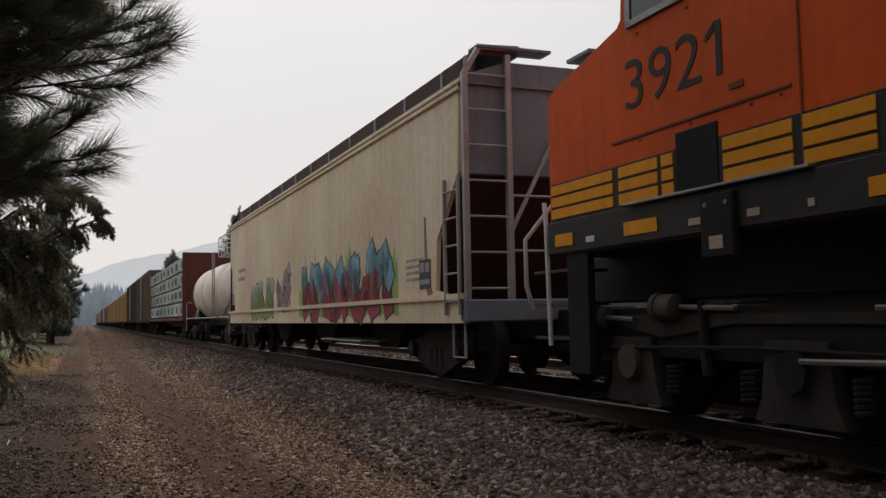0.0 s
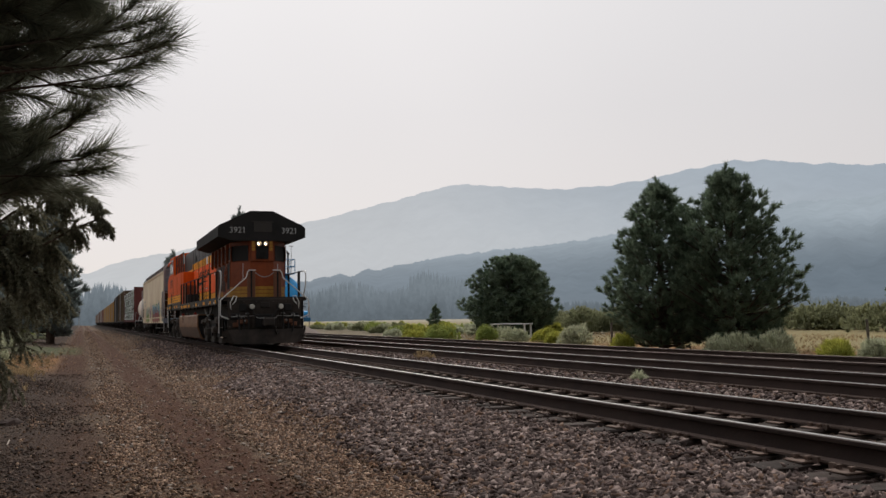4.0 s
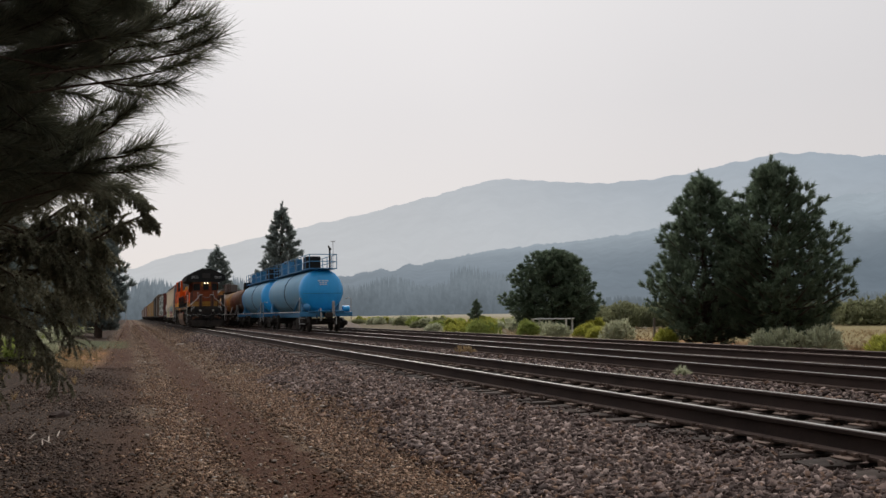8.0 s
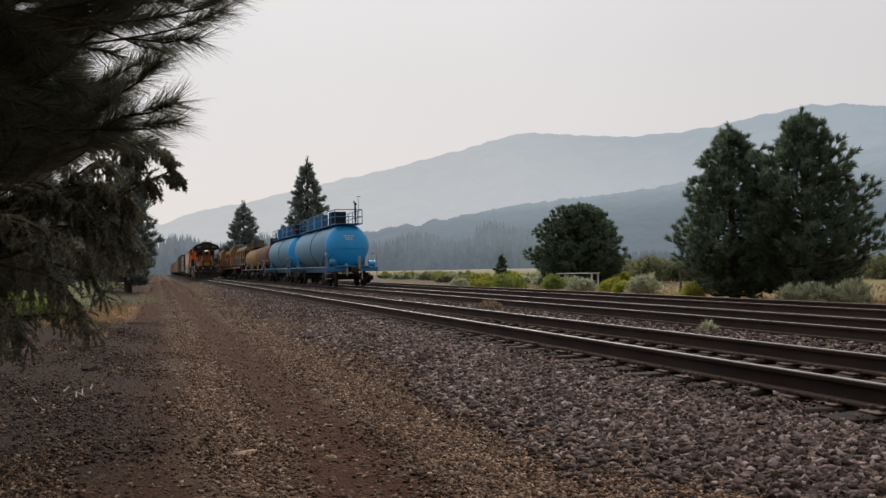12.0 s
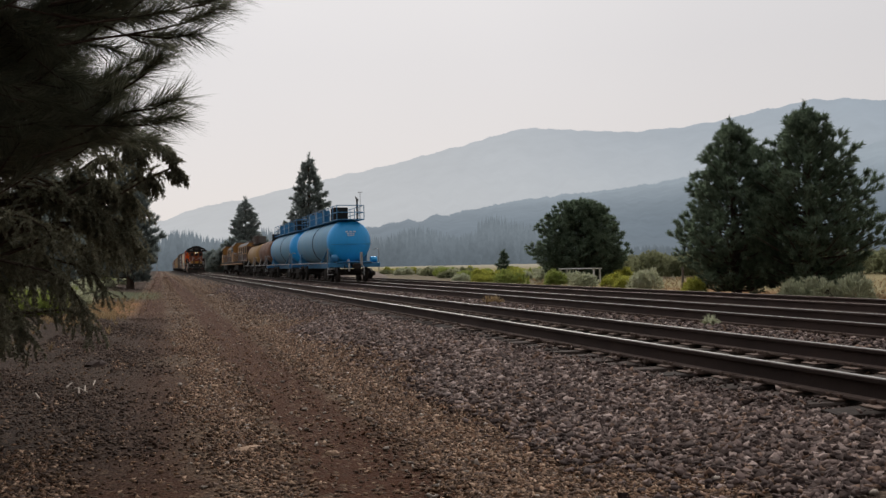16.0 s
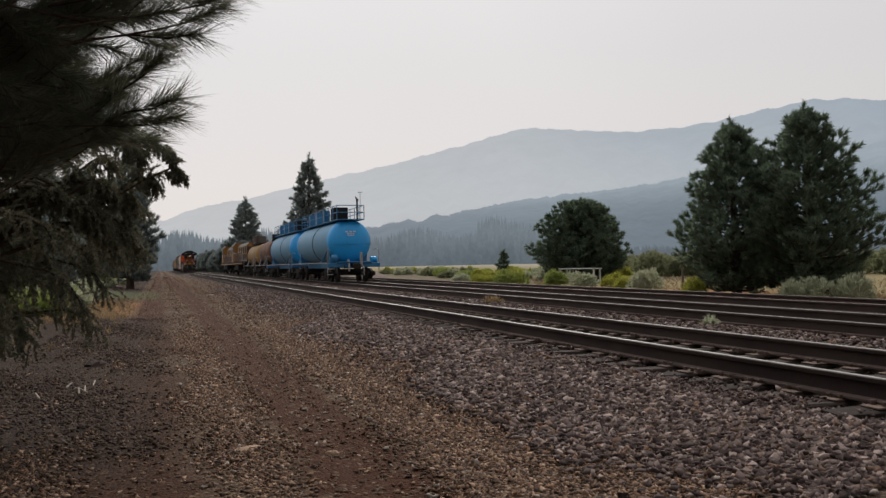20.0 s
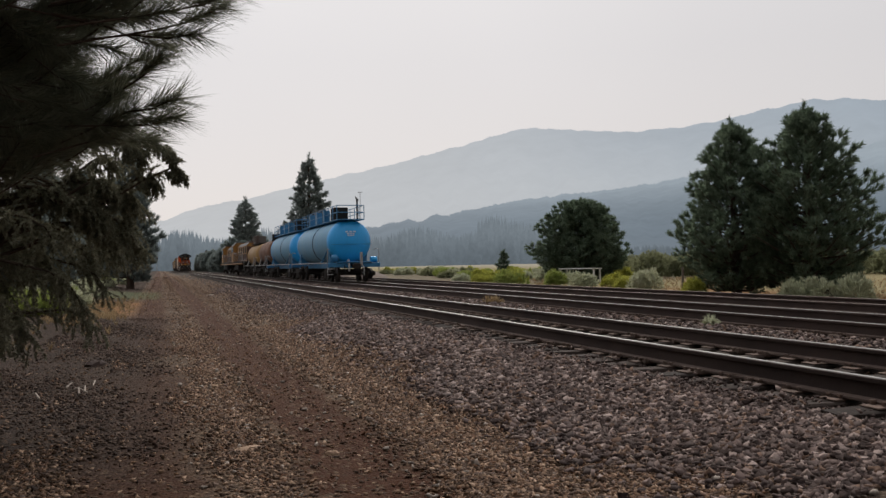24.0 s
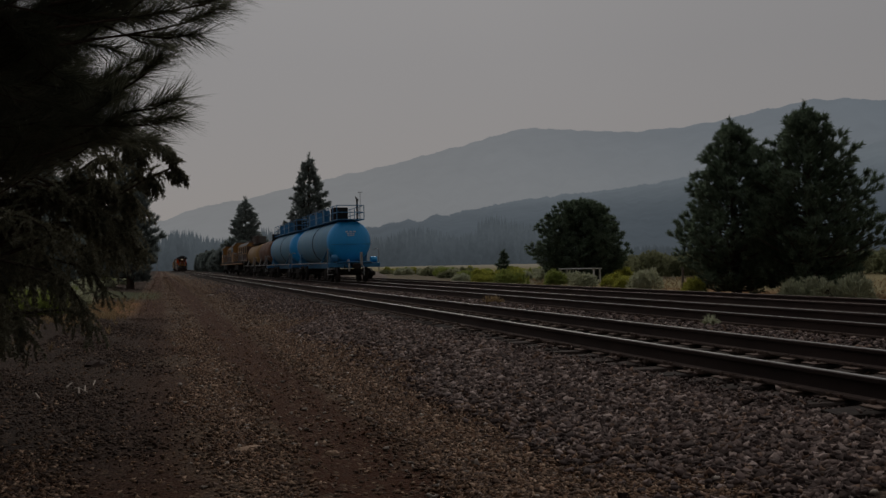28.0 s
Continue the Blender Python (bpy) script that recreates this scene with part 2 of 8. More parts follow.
def part(name, shape, material, parent, label="", at=None, smooth=True):
    """Links a shape (or a mesh) as one mesh object under a thing or a part."""
    me = shape.mesh(name, smooth) if isinstance(shape, Shape) else shape
    if material and not me.materials:
        me.materials.append(material)
    ob = new(name, me)
    ob.parent = parent
    if at is not None:
        ob.matrix_basis = at
    return tagged(ob, label)


def thing(name, label, category, at=None, group="", kind=""):
    """An Empty that holds the parts of one thing."""
    ob = new(name)
    ob.empty_display_size = 0.2
    if at is not None:
        ob.matrix_basis = at
    return tagged(ob, label, category, group, kind)


def soup(name, verts, faces, material, smooth=False):
    """A big mesh from numpy arrays of vertices and equal-sided faces."""
    verts, faces = np.asarray(verts, np.float32), np.asarray(faces, np.int32)
    me = bpy.data.meshes.new(name)
    me.vertices.add(len(verts))
    me.vertices.foreach_set("co", verts.ravel())
    k = faces.shape[1]
    me.loops.add(faces.size)
    me.loops.foreach_set("vertex_index", faces.ravel())
    me.polygons.add(len(faces))
    me.polygons.foreach_set("loop_start", np.arange(0, faces.size, k, dtype=np.int32))
    me.update(calc_edges=True)
    if smooth:
        me.shade_smooth()
    me.materials.append(material)
    return me


# ---- plan ----
NEAR_RAIL = 5.176
GAUGE = 1.532
TRACK_1 = NEAR_RAIL + GAUGE / 2
TRACK_2 = TRACK_1 + 3.997
TRACK_3 = TRACK_1 + 7.60
GROUND = -0.60


def bend(y):
    """The railway's slight curve to the right."""
    return 0.9e-5 * y * abs(y)


def ease(a, b, v):
    t = np.clip((np.asarray(v, float) - a) / (b - a), 0, 1)
    return t * t * (3 - 2 * t)


def height(x, y):
    """Ground height: road bed with two ruts, ballast bank, the flat beyond."""
    x = np.asarray(x, float) - 0.9e-5 * np.asarray(y, float) * np.abs(y)
    z = GROUND + 0.345 * np.clip((x - 2.7) / 1.9, 0, 1)
    z = z - 0.03 * (1 - ease(0.0, 0.45, np.abs(x - 1.44))) - 0.025 * (1 - ease(0.0, 0.4, np.abs(x + 0.35)))
    for a, b in ((TRACK_1, TRACK_2), (TRACK_2, TRACK_3)):
        z = z + 0.11 * ease(a + 1.2, a + 1.6, x) * (1 - ease(b - 1.6, b - 1.2, x)) + 0.045 * (1 - ease(0.5, 0.68, np.abs(x - b)))
    z = z - 0.36 * ease(14.6, 17.5, x) + 0.30 * (1 - ease(-4.5, -1.3, x))
    return z
# ---- ground ----
def ground_material():
    m = bpy.data.materials.new("gravel_soil_and_dry_grass")
    m.use_nodes = True
    n, l = m.node_tree.nodes, m.node_tree.links
    bsdf = n["Principled BSDF"]
    geo = n.new("ShaderNodeNewGeometry")
    sep = n.new("ShaderNodeSeparateXYZ")
    l.new(geo.outputs["Position"], sep.inputs[0])

    def noise_of(scale, detail=5):
        t = n.new("ShaderNodeTexNoise")
        t.inputs["Scale"].default_value, t.inputs["Detail"].default_value = scale, detail
        l.new(geo.outputs["Position"], t.inputs["Vector"])
        return t.outputs["Fac"]

    def math_of(op, a, b):
        k = n.new("ShaderNodeMath")
        k.operation = op
        for i, s in enumerate((a, b)):
            if isinstance(s, (int, float)):
                k.inputs[i].default_value = s
            else:
                l.new(s, k.inputs[i])
        return k.outputs[0]

    def step(v, a, b):
        r = n.new("ShaderNodeMapRange")
        r.interpolation_type = "SMOOTHSTEP"
        r.inputs["From Min"].default_value, r.inputs["From Max"].default_value = a, b
        l.new(v, r.inputs["Value"])
        return r.outputs[0]

    def blend(a, b, f):
        c = n.new("ShaderNodeMix")
        c.data_type = "RGBA"
        for k, s in (("A", a), ("B", b)):
            if isinstance(s, tuple):
                c.inputs[k].default_value = (*s, 1)
            else:
                l.new(s, c.inputs[k])
        l.new(f, c.inputs["Factor"])
        return c.outputs["Result"]

    wide, patchy, small = noise_of(0.35), noise_of(1.7), noise_of(9.0)
    y = sep.outputs["Y"]
    x = math_of("ADD", sep.outputs["X"], math_of("MULTIPLY", math_of("SUBTRACT", patchy, 0.5), 0.9))
    cells = n.new("ShaderNodeTexVoronoi")
    cells.inputs["Scale"].default_value = 32
    l.new(geo.outputs["Position"], cells.inputs["Vector"])
    tone = n.new("ShaderNodeSeparateColor")
    l.new(cells.outputs["Color"], tone.inputs[0])
    pebble = blend((0.036, 0.023, 0.016), (0.20, 0.135, 0.088), tone.outputs[0])
    soil = blend((0.034, 0.0120, 0.005), (0.078, 0.028, 0.0115), small)
    bare_soil = blend(soil, pebble, step(tone.outputs[1], 0.86, 0.92))
    soil = blend(soil, pebble, step(tone.outputs[1], 0.62, 0.68))
    # dark soil with the trees' shade put into its colour
    shaded_soil = blend(blend((0.011, 0.006, 0.004), (0.032, 0.017, 0.010), small), (0.085, 0.054, 0.036), step(tone.outputs[0], 0.62, 0.95))
    road = blend(pebble, soil, step(math_of("ADD", wide, math_of("MULTIPLY", small, 0.4)), 0.80, 1.0))
    ruts = math_of("MULTIPLY", step(math_of("ABSOLUTE", math_of("SUBTRACT", x, 1.44), 0), 0.60, 0.3), step(patchy, 0.2, 0.36))
    ruts2 = math_of("MULTIPLY", step(math_of("ABSOLUTE", math_of("ADD", x, 0.35), 0), 0.85, 0.3), step(wide, 0.30, 0.42))
    road = blend(road, bare_soil, math_of("MAXIMUM", ruts, ruts2))
    stone = blend((0.016, 0.012, 0.010), (0.10, 0.078, 0.064), tone.outputs[0])
    c = blend(road, stone, step(x, 3.0, 4.3))
    c = blend(c, blend((0.04, 0.031, 0.026), (0.17, 0.135, 0.11), tone.outputs[0]), step(x, 7.0, 7.8))
    # verge under the trees: dark soil with painted tree shade, and dry grass
    straw = blend((0.17, 0.082, 0.03), (0.34, 0.175, 0.07), small)
    verge = blend(shaded_soil, straw, math_of("MULTIPLY", step(patchy, 0.52, 0.72), 0.22))
    near_patch = math_of("MULTIPLY", math_of("MULTIPLY", step(y, 29, 35), step(y, 48, 42)), step(patchy, 0.38, 0.56))
    near_patch = math_of("MULTIPLY", near_patch, math_of("MULTIPLY", step(x, -0.6, -1.0), step(x, -5.5, -3.0)))
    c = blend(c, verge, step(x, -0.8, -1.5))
    c = blend(c, straw, near_patch)
    green = math_of("MULTIPLY", math_of("MULTIPLY", step(y, 47, 51), step(y, 66, 60)), math_of("MULTIPLY", step(x, 0.3, -0.4), step(x, -4, -3)))
    c = blend(c, (0.10, 0.13, 0.055), math_of("MULTIPLY", green, 0.5))
    # tree shade painted over the road's left side
    tree_shade = math_of("MULTIPLY", step(x, 0.7, -0.7), step(math_of("ADD", y, math_of("MULTIPLY", wide, 3.0)), 7.0, 9.5))
    c = blend(c, shaded_soil, math_of("MULTIPLY", math_of("MULTIPLY", tree_shade, step(y, 34, 26)), 0.88))
    # dirt service road, dry meadow and pale far fields east of the tracks
    dirt = blend((0.10, 0.068, 0.052), (0.17, 0.125, 0.10), small)
    c = blend(c, dirt, step(x, 14.6, 15.6))
    meadow = blend((0.18, 0.15, 0.075), (0.31, 0.255, 0.125), patchy)
    meadow = blend(meadow, blend((0.10, 0.085, 0.055), (0.19, 0.155, 0.10), patchy), math_of("MULTIPLY", step(y, 46, 70), step(sep.outputs["X"], 60, 40)))
    c = blend(c, meadow, step(math_of("ADD", sep.outputs["X"], math_of("MULTIPLY", wide, 6.0)), 22.5, 25.5))
    needles = math_of("MULTIPLY", math_of("MULTIPLY", step(x, 19.4, 20.6), step(x, 28, 25)), math_of("MULTIPLY", step(y, 20, 25), step(y, 46, 38)))
    c = blend(c, straw, math_of("MULTIPLY", needles, step(patchy, 0.34, 0.55)))
    far = blend((0.26, 0.24, 0.18), (0.34, 0.31, 0.24), wide)
    c = blend(c, far, step(sep.outputs["X"], 60, 140))
    c = blend(c, (0.22, 0.20, 0.13), step(sep.outputs["X"], -12, -40))
    l.new(c, bsdf.inputs["Base Color"])
    bsdf.inputs["Roughness"].default_value = 0.95
    bsdf.inputs["Specular IOR Level"].default_value = 0.15
    hgt = math_of("ADD", math_of("MULTIPLY", cells.outputs["Distance"], -0.7), small)
    bp = n.new("ShaderNodeBump")
    bp.inputs["Strength"].default_value, bp.inputs["Distance"].default_value = 0.9, 0.035
    l.new(hgt, bp.inputs["Height"])
    l.new(bp.outputs[0], bsdf.inputs["Normal"])
    return m


def build_ground():
    def spaced(lo, a, b, hi, fine):
        mid = np.arange(a, b, fine)
        out = b + (hi - b) * np.linspace(0, 1, 46)[0:] ** 3.2
        back = a - (a - lo) * np.linspace(0, 1, 40)[1:] ** 3.2
        return np.concatenate([back[::-1], mid, out])
    xs, ys = spaced(-2600, -6, 19, 4600, 0.16), spaced(-600, 2, 42, 4700, 0.4)
    gx, gy = np.meshgrid(xs, ys)
    gz = height(gx, gy)
    rough = np.array([noise.noise((a * 0.8, b * 0.8, 0)) + 0.6 * noise.noise((a * 2.3, b * 2.3, 4)) for a, b in zip(gx.ravel(), gy.ravel())]).reshape(gx.shape)
    gz = gz + rough * np.where((gx > -1.6) & (gx < 14.6), 0.007, 0.028) * (np.hypot(gx, gy) < 160)
    nx, ny = len(xs), len(ys)
    i = np.arange(nx * ny).reshape(ny, nx)
    faces = np.stack([i[:-1, :-1], i[:-1, 1:], i[1:, 1:], i[1:, :-1]], -1).reshape(-1, 4)
    ob = new("ground", soup("ground", np.stack([gx, gy, gz], -1).reshape(-1, 3), faces, ground_material(), True))
    tagged(ob, "brown gravel service road, ballast banks and dry meadow", "ground", kind="structure")


build_ground()


# ---- loose stones ----
def rock_soup(name, label, pts, sizes, material, flat=0.5, small=False):
    """Angular stones at the given places, as one mesh."""
    rng = np.random.default_rng(len(pts))
    if small:
        cube = np.array([(1, 0, 0), (-1, 0, 0), (0, 1, 0), (0, -1, 0), (0, 0, 1), (0, 0, -1)], float) * 0.6
        tri = np.array([(0, 2, 4), (2, 1, 4), (1, 3, 4), (3, 0, 4), (2, 0, 5), (1, 2, 5), (3, 1, 5), (0, 3, 5)])
    else:
        cube = np.array([(x, y, z) for z in (-1, 1) for y in (-1, 1) for x in (-1, 1)], float) * 0.5
        tri = np.array([(0, 2, 3), (0, 3, 1), (4, 5, 7), (4, 7, 6), (0, 1, 5), (0, 5, 4), (2, 6, 7), (2, 7, 3), (0, 4, 6), (0, 6, 2), (1, 3, 7), (1, 7, 5)])
    m = len(cube)
    n = len(pts)
    v = cube[None] + rng.uniform(-0.2, 0.2, (n, m, 3))
    v *= np.stack([rng.uniform(0.75, 1.2, n), rng.uniform(0.65, 1.1, n), rng.uniform(0.28, flat, n)], -1)[:, None]
    q = rng.normal(size=(n, 4)) * [1, 0.26, 0.26, 1.2]
    q /= np.linalg.norm(q, axis=1)[:, None]
    w, a, b, c = q.T
    rot = np.stack([1 - 2 * (b * b + c * c), 2 * (a * b - c * w), 2 * (a * c + b * w), 2 * (a * b + c * w), 1 - 2 * (a * a + c * c), 2 * (b * c - a * w),
                    2 * (a * c - b * w), 2 * (b * c + a * w), 1 - 2 * (a * a + b * b)], -1).reshape(n, 3, 3)
    v = np.einsum("nij,nkj->nki", rot, v) * np.asarray(sizes)[:, None, None] + np.asarray(pts)[:, None]
    f = (tri[None] + m * np.arange(n)[:, None, None]).reshape(-1, 3)
    return tagged(new(name, soup(name, v.reshape(-1, 3), f, material)), label, "gravel", kind="stuff")


ballast_stone = stone_mix("crushed_basalt", [(r * 0.98, g * 0.925, b * 0.925) for r, g, b in ((0.135, 0.100, 0.088), (0.042, 0.030, 0.027), (0.18, 0.136, 0.120), (0.078, 0.058, 0.051), (0.120, 0.092, 0.083), (0.27, 0.212, 0.185), (0.050, 0.036, 0.031), (0.18, 0.118, 0.083), (0.085, 0.064, 0.058), (0.34, 0.278, 0.247), (0.07, 0.053, 0.047))])
gravel_stone = stone_mix("road_gravel", [(r * 1.14, g * 1.08, b * 1.07) for r, g, b in ((0.175, 0.112, 0.072), (0.056, 0.036, 0.025), (0.235, 0.158, 0.104), (0.090, 0.059, 0.041), (0.37, 0.268, 0.188), (0.13, 0.094, 0.074), (0.175, 0.10, 0.059), (0.073, 0.049, 0.036))])
# dark stones, their tones lowered to carry the painted tree shade
shaded_stone = stone_mix("tree_shaded_dark_gravel", [(0.075, 0.045, 0.033), (0.028, 0.018, 0.014), (0.10, 0.066, 0.05), (0.045, 0.028, 0.021), (0.13, 0.092, 0.072), (0.035, 0.022, 0.016)])
pale_stone = surface("pale_pebble", (0.40, 0.34, 0.29), (0.22, 0.18, 0.15), 0.9, grain=30, patch=3, island=0.3)


def scatter(seed, n, x0, x1, y0, y1, s0, s1, lift=0.2, keep=None):
    """Stones thinning out with the distance, as their size grows."""
    rng = np.random.default_rng(seed)
    y = y0 * (y1 / y0) ** rng.random(n)
    x = rng.uniform(x0, x1, n)
    if keep is not None:
        ok = keep(x, y, rng.random(n))
        x, y = x[ok], y[ok]
    s = rng.uniform(s0, s1, len(x)) * rng.choice([0.7, 1.0, 1.0, 1.25], len(x)) * (1 + 0.012 * y)
    return np.stack([x + 0.9e-5 * y * y, y, height(x, y) + s * lift], -1), s


def build_stones():
    def bank(x, y, r):
        edge = 3.72 + 0.25 * np.sin(y * 0.55) + 0.12 * np.sin(y * 1.7)
        return (r < np.clip((x - edge + 0.75) / 1.1, 0.03, 1)) & (x < 0.98 * y + 0.7)
    p, s = scatter(1, 76000, 2.7, 4.70, 4.2, 22, 0.022, 0.055, 0.26, keep=bank)
    rock_soup("ballast", "brown-grey crushed-rock ballast on the track's shoulder", p, s, ballast_stone)
    p, s = scatter(11, 16000, 2.7, 4.72, 22, 62, 0.032, 0.06, 0.24, keep=bank)
    rock_soup("ballast", "brown-grey crushed-rock ballast on the track's shoulder", p, s, ballast_stone, small=True)
    p, s = scatter(2, 24000, 4.7, 7.3, 4.8, 60, 0.024, 0.046, 0.05)
    rock_soup("ballast", "brown-grey crushed-rock ballast between the ties", p, s, ballast_stone, small=True)
    p, s = scatter(3, 34000, 7.2, 14.6, 6.5, 75, 0.036, 0.07, 0.25)
    rock_soup("ballast", "brown-grey crushed-rock ballast between the side tracks", p, s, ballast_stone, small=True)
    # stones that have crept over the ends of the ties
    def crept(x, y, r):
        patch = np.sin(y * 2.3 + 1.7 * np.sin(y * 0.61)) + 0.6 * np.sin(y * 5.1 + 3 * x)
        return r < np.clip(-0.1 + 0.45 * patch, 0.02, 0.7) * np.clip((5.12 - x) / 0.35, 0, 1)
    p, s = scatter(12, 11000, 4.45, 5.12, 4.8, 50, 0.024, 0.048, 0.0, keep=crept)
    p[:, 2] = np.maximum(p[:, 2], -0.203) + s * 0.22
    rock_soup("ballast", "brown-grey crushed-rock ballast spilt over the tie ends", p, s, ballast_stone, small=True)

    def thin(x, y, r):
        wander = 0.12 * np.sin(y * 0.7) + 0.08 * np.sin(y * 1.9)
        rut = np.minimum(np.abs(x - 1.44 - 0.5 * wander) / 0.62, np.abs(x + 0.2 + wander) / 0.66)
        clump = np.sin(x * 2.1 + 1.3 * np.sin(y * 0.9)) * np.sin(y * 1.3 + x)
        bare = np.clip(1.2 - 2.2 * np.sin(x * 1.3 + 1.1 + 1.6 * np.sin(y * 0.63)) * np.sin(y * 0.9 + 0.6 * x + 2.0), 0.82, 1)
        dense = np.clip(rut ** 4.0 * (0.8 + 0.35 * np.sin(x * 9 + 2 * np.sin(y * 3))), 0.05, 1) * np.where(x < -0.75, np.where(y < 8.5, 0.6, 0.08), 1) * np.clip(0.98 + 0.2 * clump, 0.8, 1) * np.clip((4.9 - x) / 1.0, 0.1, 1) * bare
        left = np.clip((x + 0.55 + 0.25 * np.sin(y * 0.8) + 0.2 * np.sin(y * 2.3)) / 1.1, 0.3, 1)
        dense = dense * np.where(y < 30, left + (1 - left) * np.clip((9.5 - y) / 3, 0, 1), 1)
        return (r < dense) & (x > -0.17 * y - 0.3) & (x < 0.10 * y + 3.2)
    p, s = scatter(4, 270000, -2.2, 4.7, 4.6, 24, 0.019, 0.042, 0.14, thin)
    rock_soup("road_gravel", "brown gravel strewn over the service road", p, s, gravel_stone, small=True)
    p, s = scatter(14, 46000, -1.6, 4.7, 24, 190, 0.024, 0.045, 0.12, thin)
    rock_soup("road_gravel", "brown gravel strewn over the service road", p, s, gravel_stone, small=True)
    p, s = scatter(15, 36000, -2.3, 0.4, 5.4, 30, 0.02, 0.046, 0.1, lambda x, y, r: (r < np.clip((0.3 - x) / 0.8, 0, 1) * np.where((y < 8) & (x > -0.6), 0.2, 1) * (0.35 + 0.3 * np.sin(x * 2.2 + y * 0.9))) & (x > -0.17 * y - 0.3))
    rock_soup("verge_gravel", "dark gravel with painted tree shade on the road's edge", p, s, shaded_stone, small=True)
    p, s = scatter(5, 1000, 0.2, 4.6, 4.0, 40, 0.016, 0.036, 0.4)
    rock_soup("pale_pebbles", "pale stones scattered among the dark gravel", p, s, pale_stone)


build_stones()

# ---- tracks ----
rail_side = surface("rusty_rail_steel", (0.030, 0.019, 0.016), (0.065, 0.041, 0.033), 0.85, 0.0, grain=25, patch=2)
rail_dust = surface("dusty_rail_foot", (0.115, 0.080, 0.066), (0.06, 0.042, 0.035), 0.9, grain=18, patch=3)
rail_top = surface("polished_rail_head", (0.40, 0.385, 0.37), (0.24, 0.225, 0.21), 0.40, 1.0, grain=60, patch=3, bump=0.03)
rail_dull = surface("dull_rail_head", (0.30, 0.24, 0.21), (0.2, 0.14, 0.11), 0.45, 0.8, grain=60, patch=3)
tie_wood = surface("creosoted_tie_wood", (0.034, 0.024, 0.020), (0.062, 0.046, 0.038), 0.92, grain=14, patch=2.5, bump=0.6, wobble=0.35)
plate_steel = surface("rusty_tie_plate", (0.165, 0.115, 0.092), (0.09, 0.062, 0.05), 0.85, 0.0, grain=30, patch=6, wobble=0.25)


def rail_shape(x, y0, y1):
    """A rail: foot, web and head, following the bend."""
    foot = [(-0.076, -0.185), (0.076, -0.185), (0.076, -0.172), (0.018, -0.158), (0.010, -0.14), (0.010, -0.05), (0.036, -0.038), (0.036, -0.010), (0.026, -0.003),
            (-0.026, -0.003), (-0.036, -0.010), (-0.036, -0.038), (-0.010, -0.05), (-0.010, -0.14), (-0.018, -0.158), (-0.076, -0.172)]
    head = [(0.024, -0.0055), (0.022, 0.0), (-0.022, 0.0), (-0.024, -0.0055)]
    ys = [y0 + (y1 - y0) * (i / 60) ** 2 for i in range(61)]
    flange = [(-0.079, -0.187), (0.079, -0.187), (0.079, -0.169), (0.03, -0.157), (-0.03, -0.157), (-0.079, -0.169)]
    made = []
    for prof in (foot, head, flange):
        k = len(prof)
        vs = [(x + bend(y) + a, y, b) for y in ys for a, b in prof]
        fs = [(j * k + i, j * k + (i + 1) % k, (j + 1) * k + (i + 1) % k, (j + 1) * k + i) for j in range(60) for i in range(k)]
        made.append(Shape().add(vs, fs))
    return made


def tie_shape(seed):
    rnd = random.Random(seed)
    s = Shape()
    xs = [-1.3, -1.0, -0.4, 0.4, 1.0, 1.3]
    prof = [(-0.115, -0.18), (0.115, -0.18), (0.115, -0.012), (0.10, 0.0), (-0.10, 0.0), (-0.115, -0.012)]
    vs = [(x + rnd.uniform(-0.03, 0.03) * (abs(x) > 1.2), a + rnd.uniform(-0.008, 0.008), b + rnd.uniform(-0.012, 0.004)) for x in xs for a, b in prof]
    fs = [(j * 6 + i, j * 6 + (i + 1) % 6, (j + 1) * 6 + (i + 1) % 6, (j + 1) * 6 + i) for j in range(5) for i in range(6)]
    return s.add(vs, fs + [tuple(range(6)), tuple(range(30, 36))])


def plate_shape():
    s = Shape().box(-0.19, 0.19, -0.1, 0.1, -0.2, -0.185, 0.004)
    for x in (-0.1, 0.1):
        for y in (-0.06, 0.06):
            s.box(x - 0.014, x + 0.014, y - 0.014, y + 0.014, -0.188, -0.16)
            s.box(x - 0.022, x + 0.022, y - 0.02, y + 0.02, -0.165, -0.15)
    return s


def anchor_shape():
    return Shape().box(-0.095, 0.095, 0.115, 0.15, -0.215, -0.168, 0.008).box(-0.1, -0.07, 0.11, 0.16, -0.195, -0.15).box(0.07, 0.1, 0.11, 0.16, -0.195, -0.15)


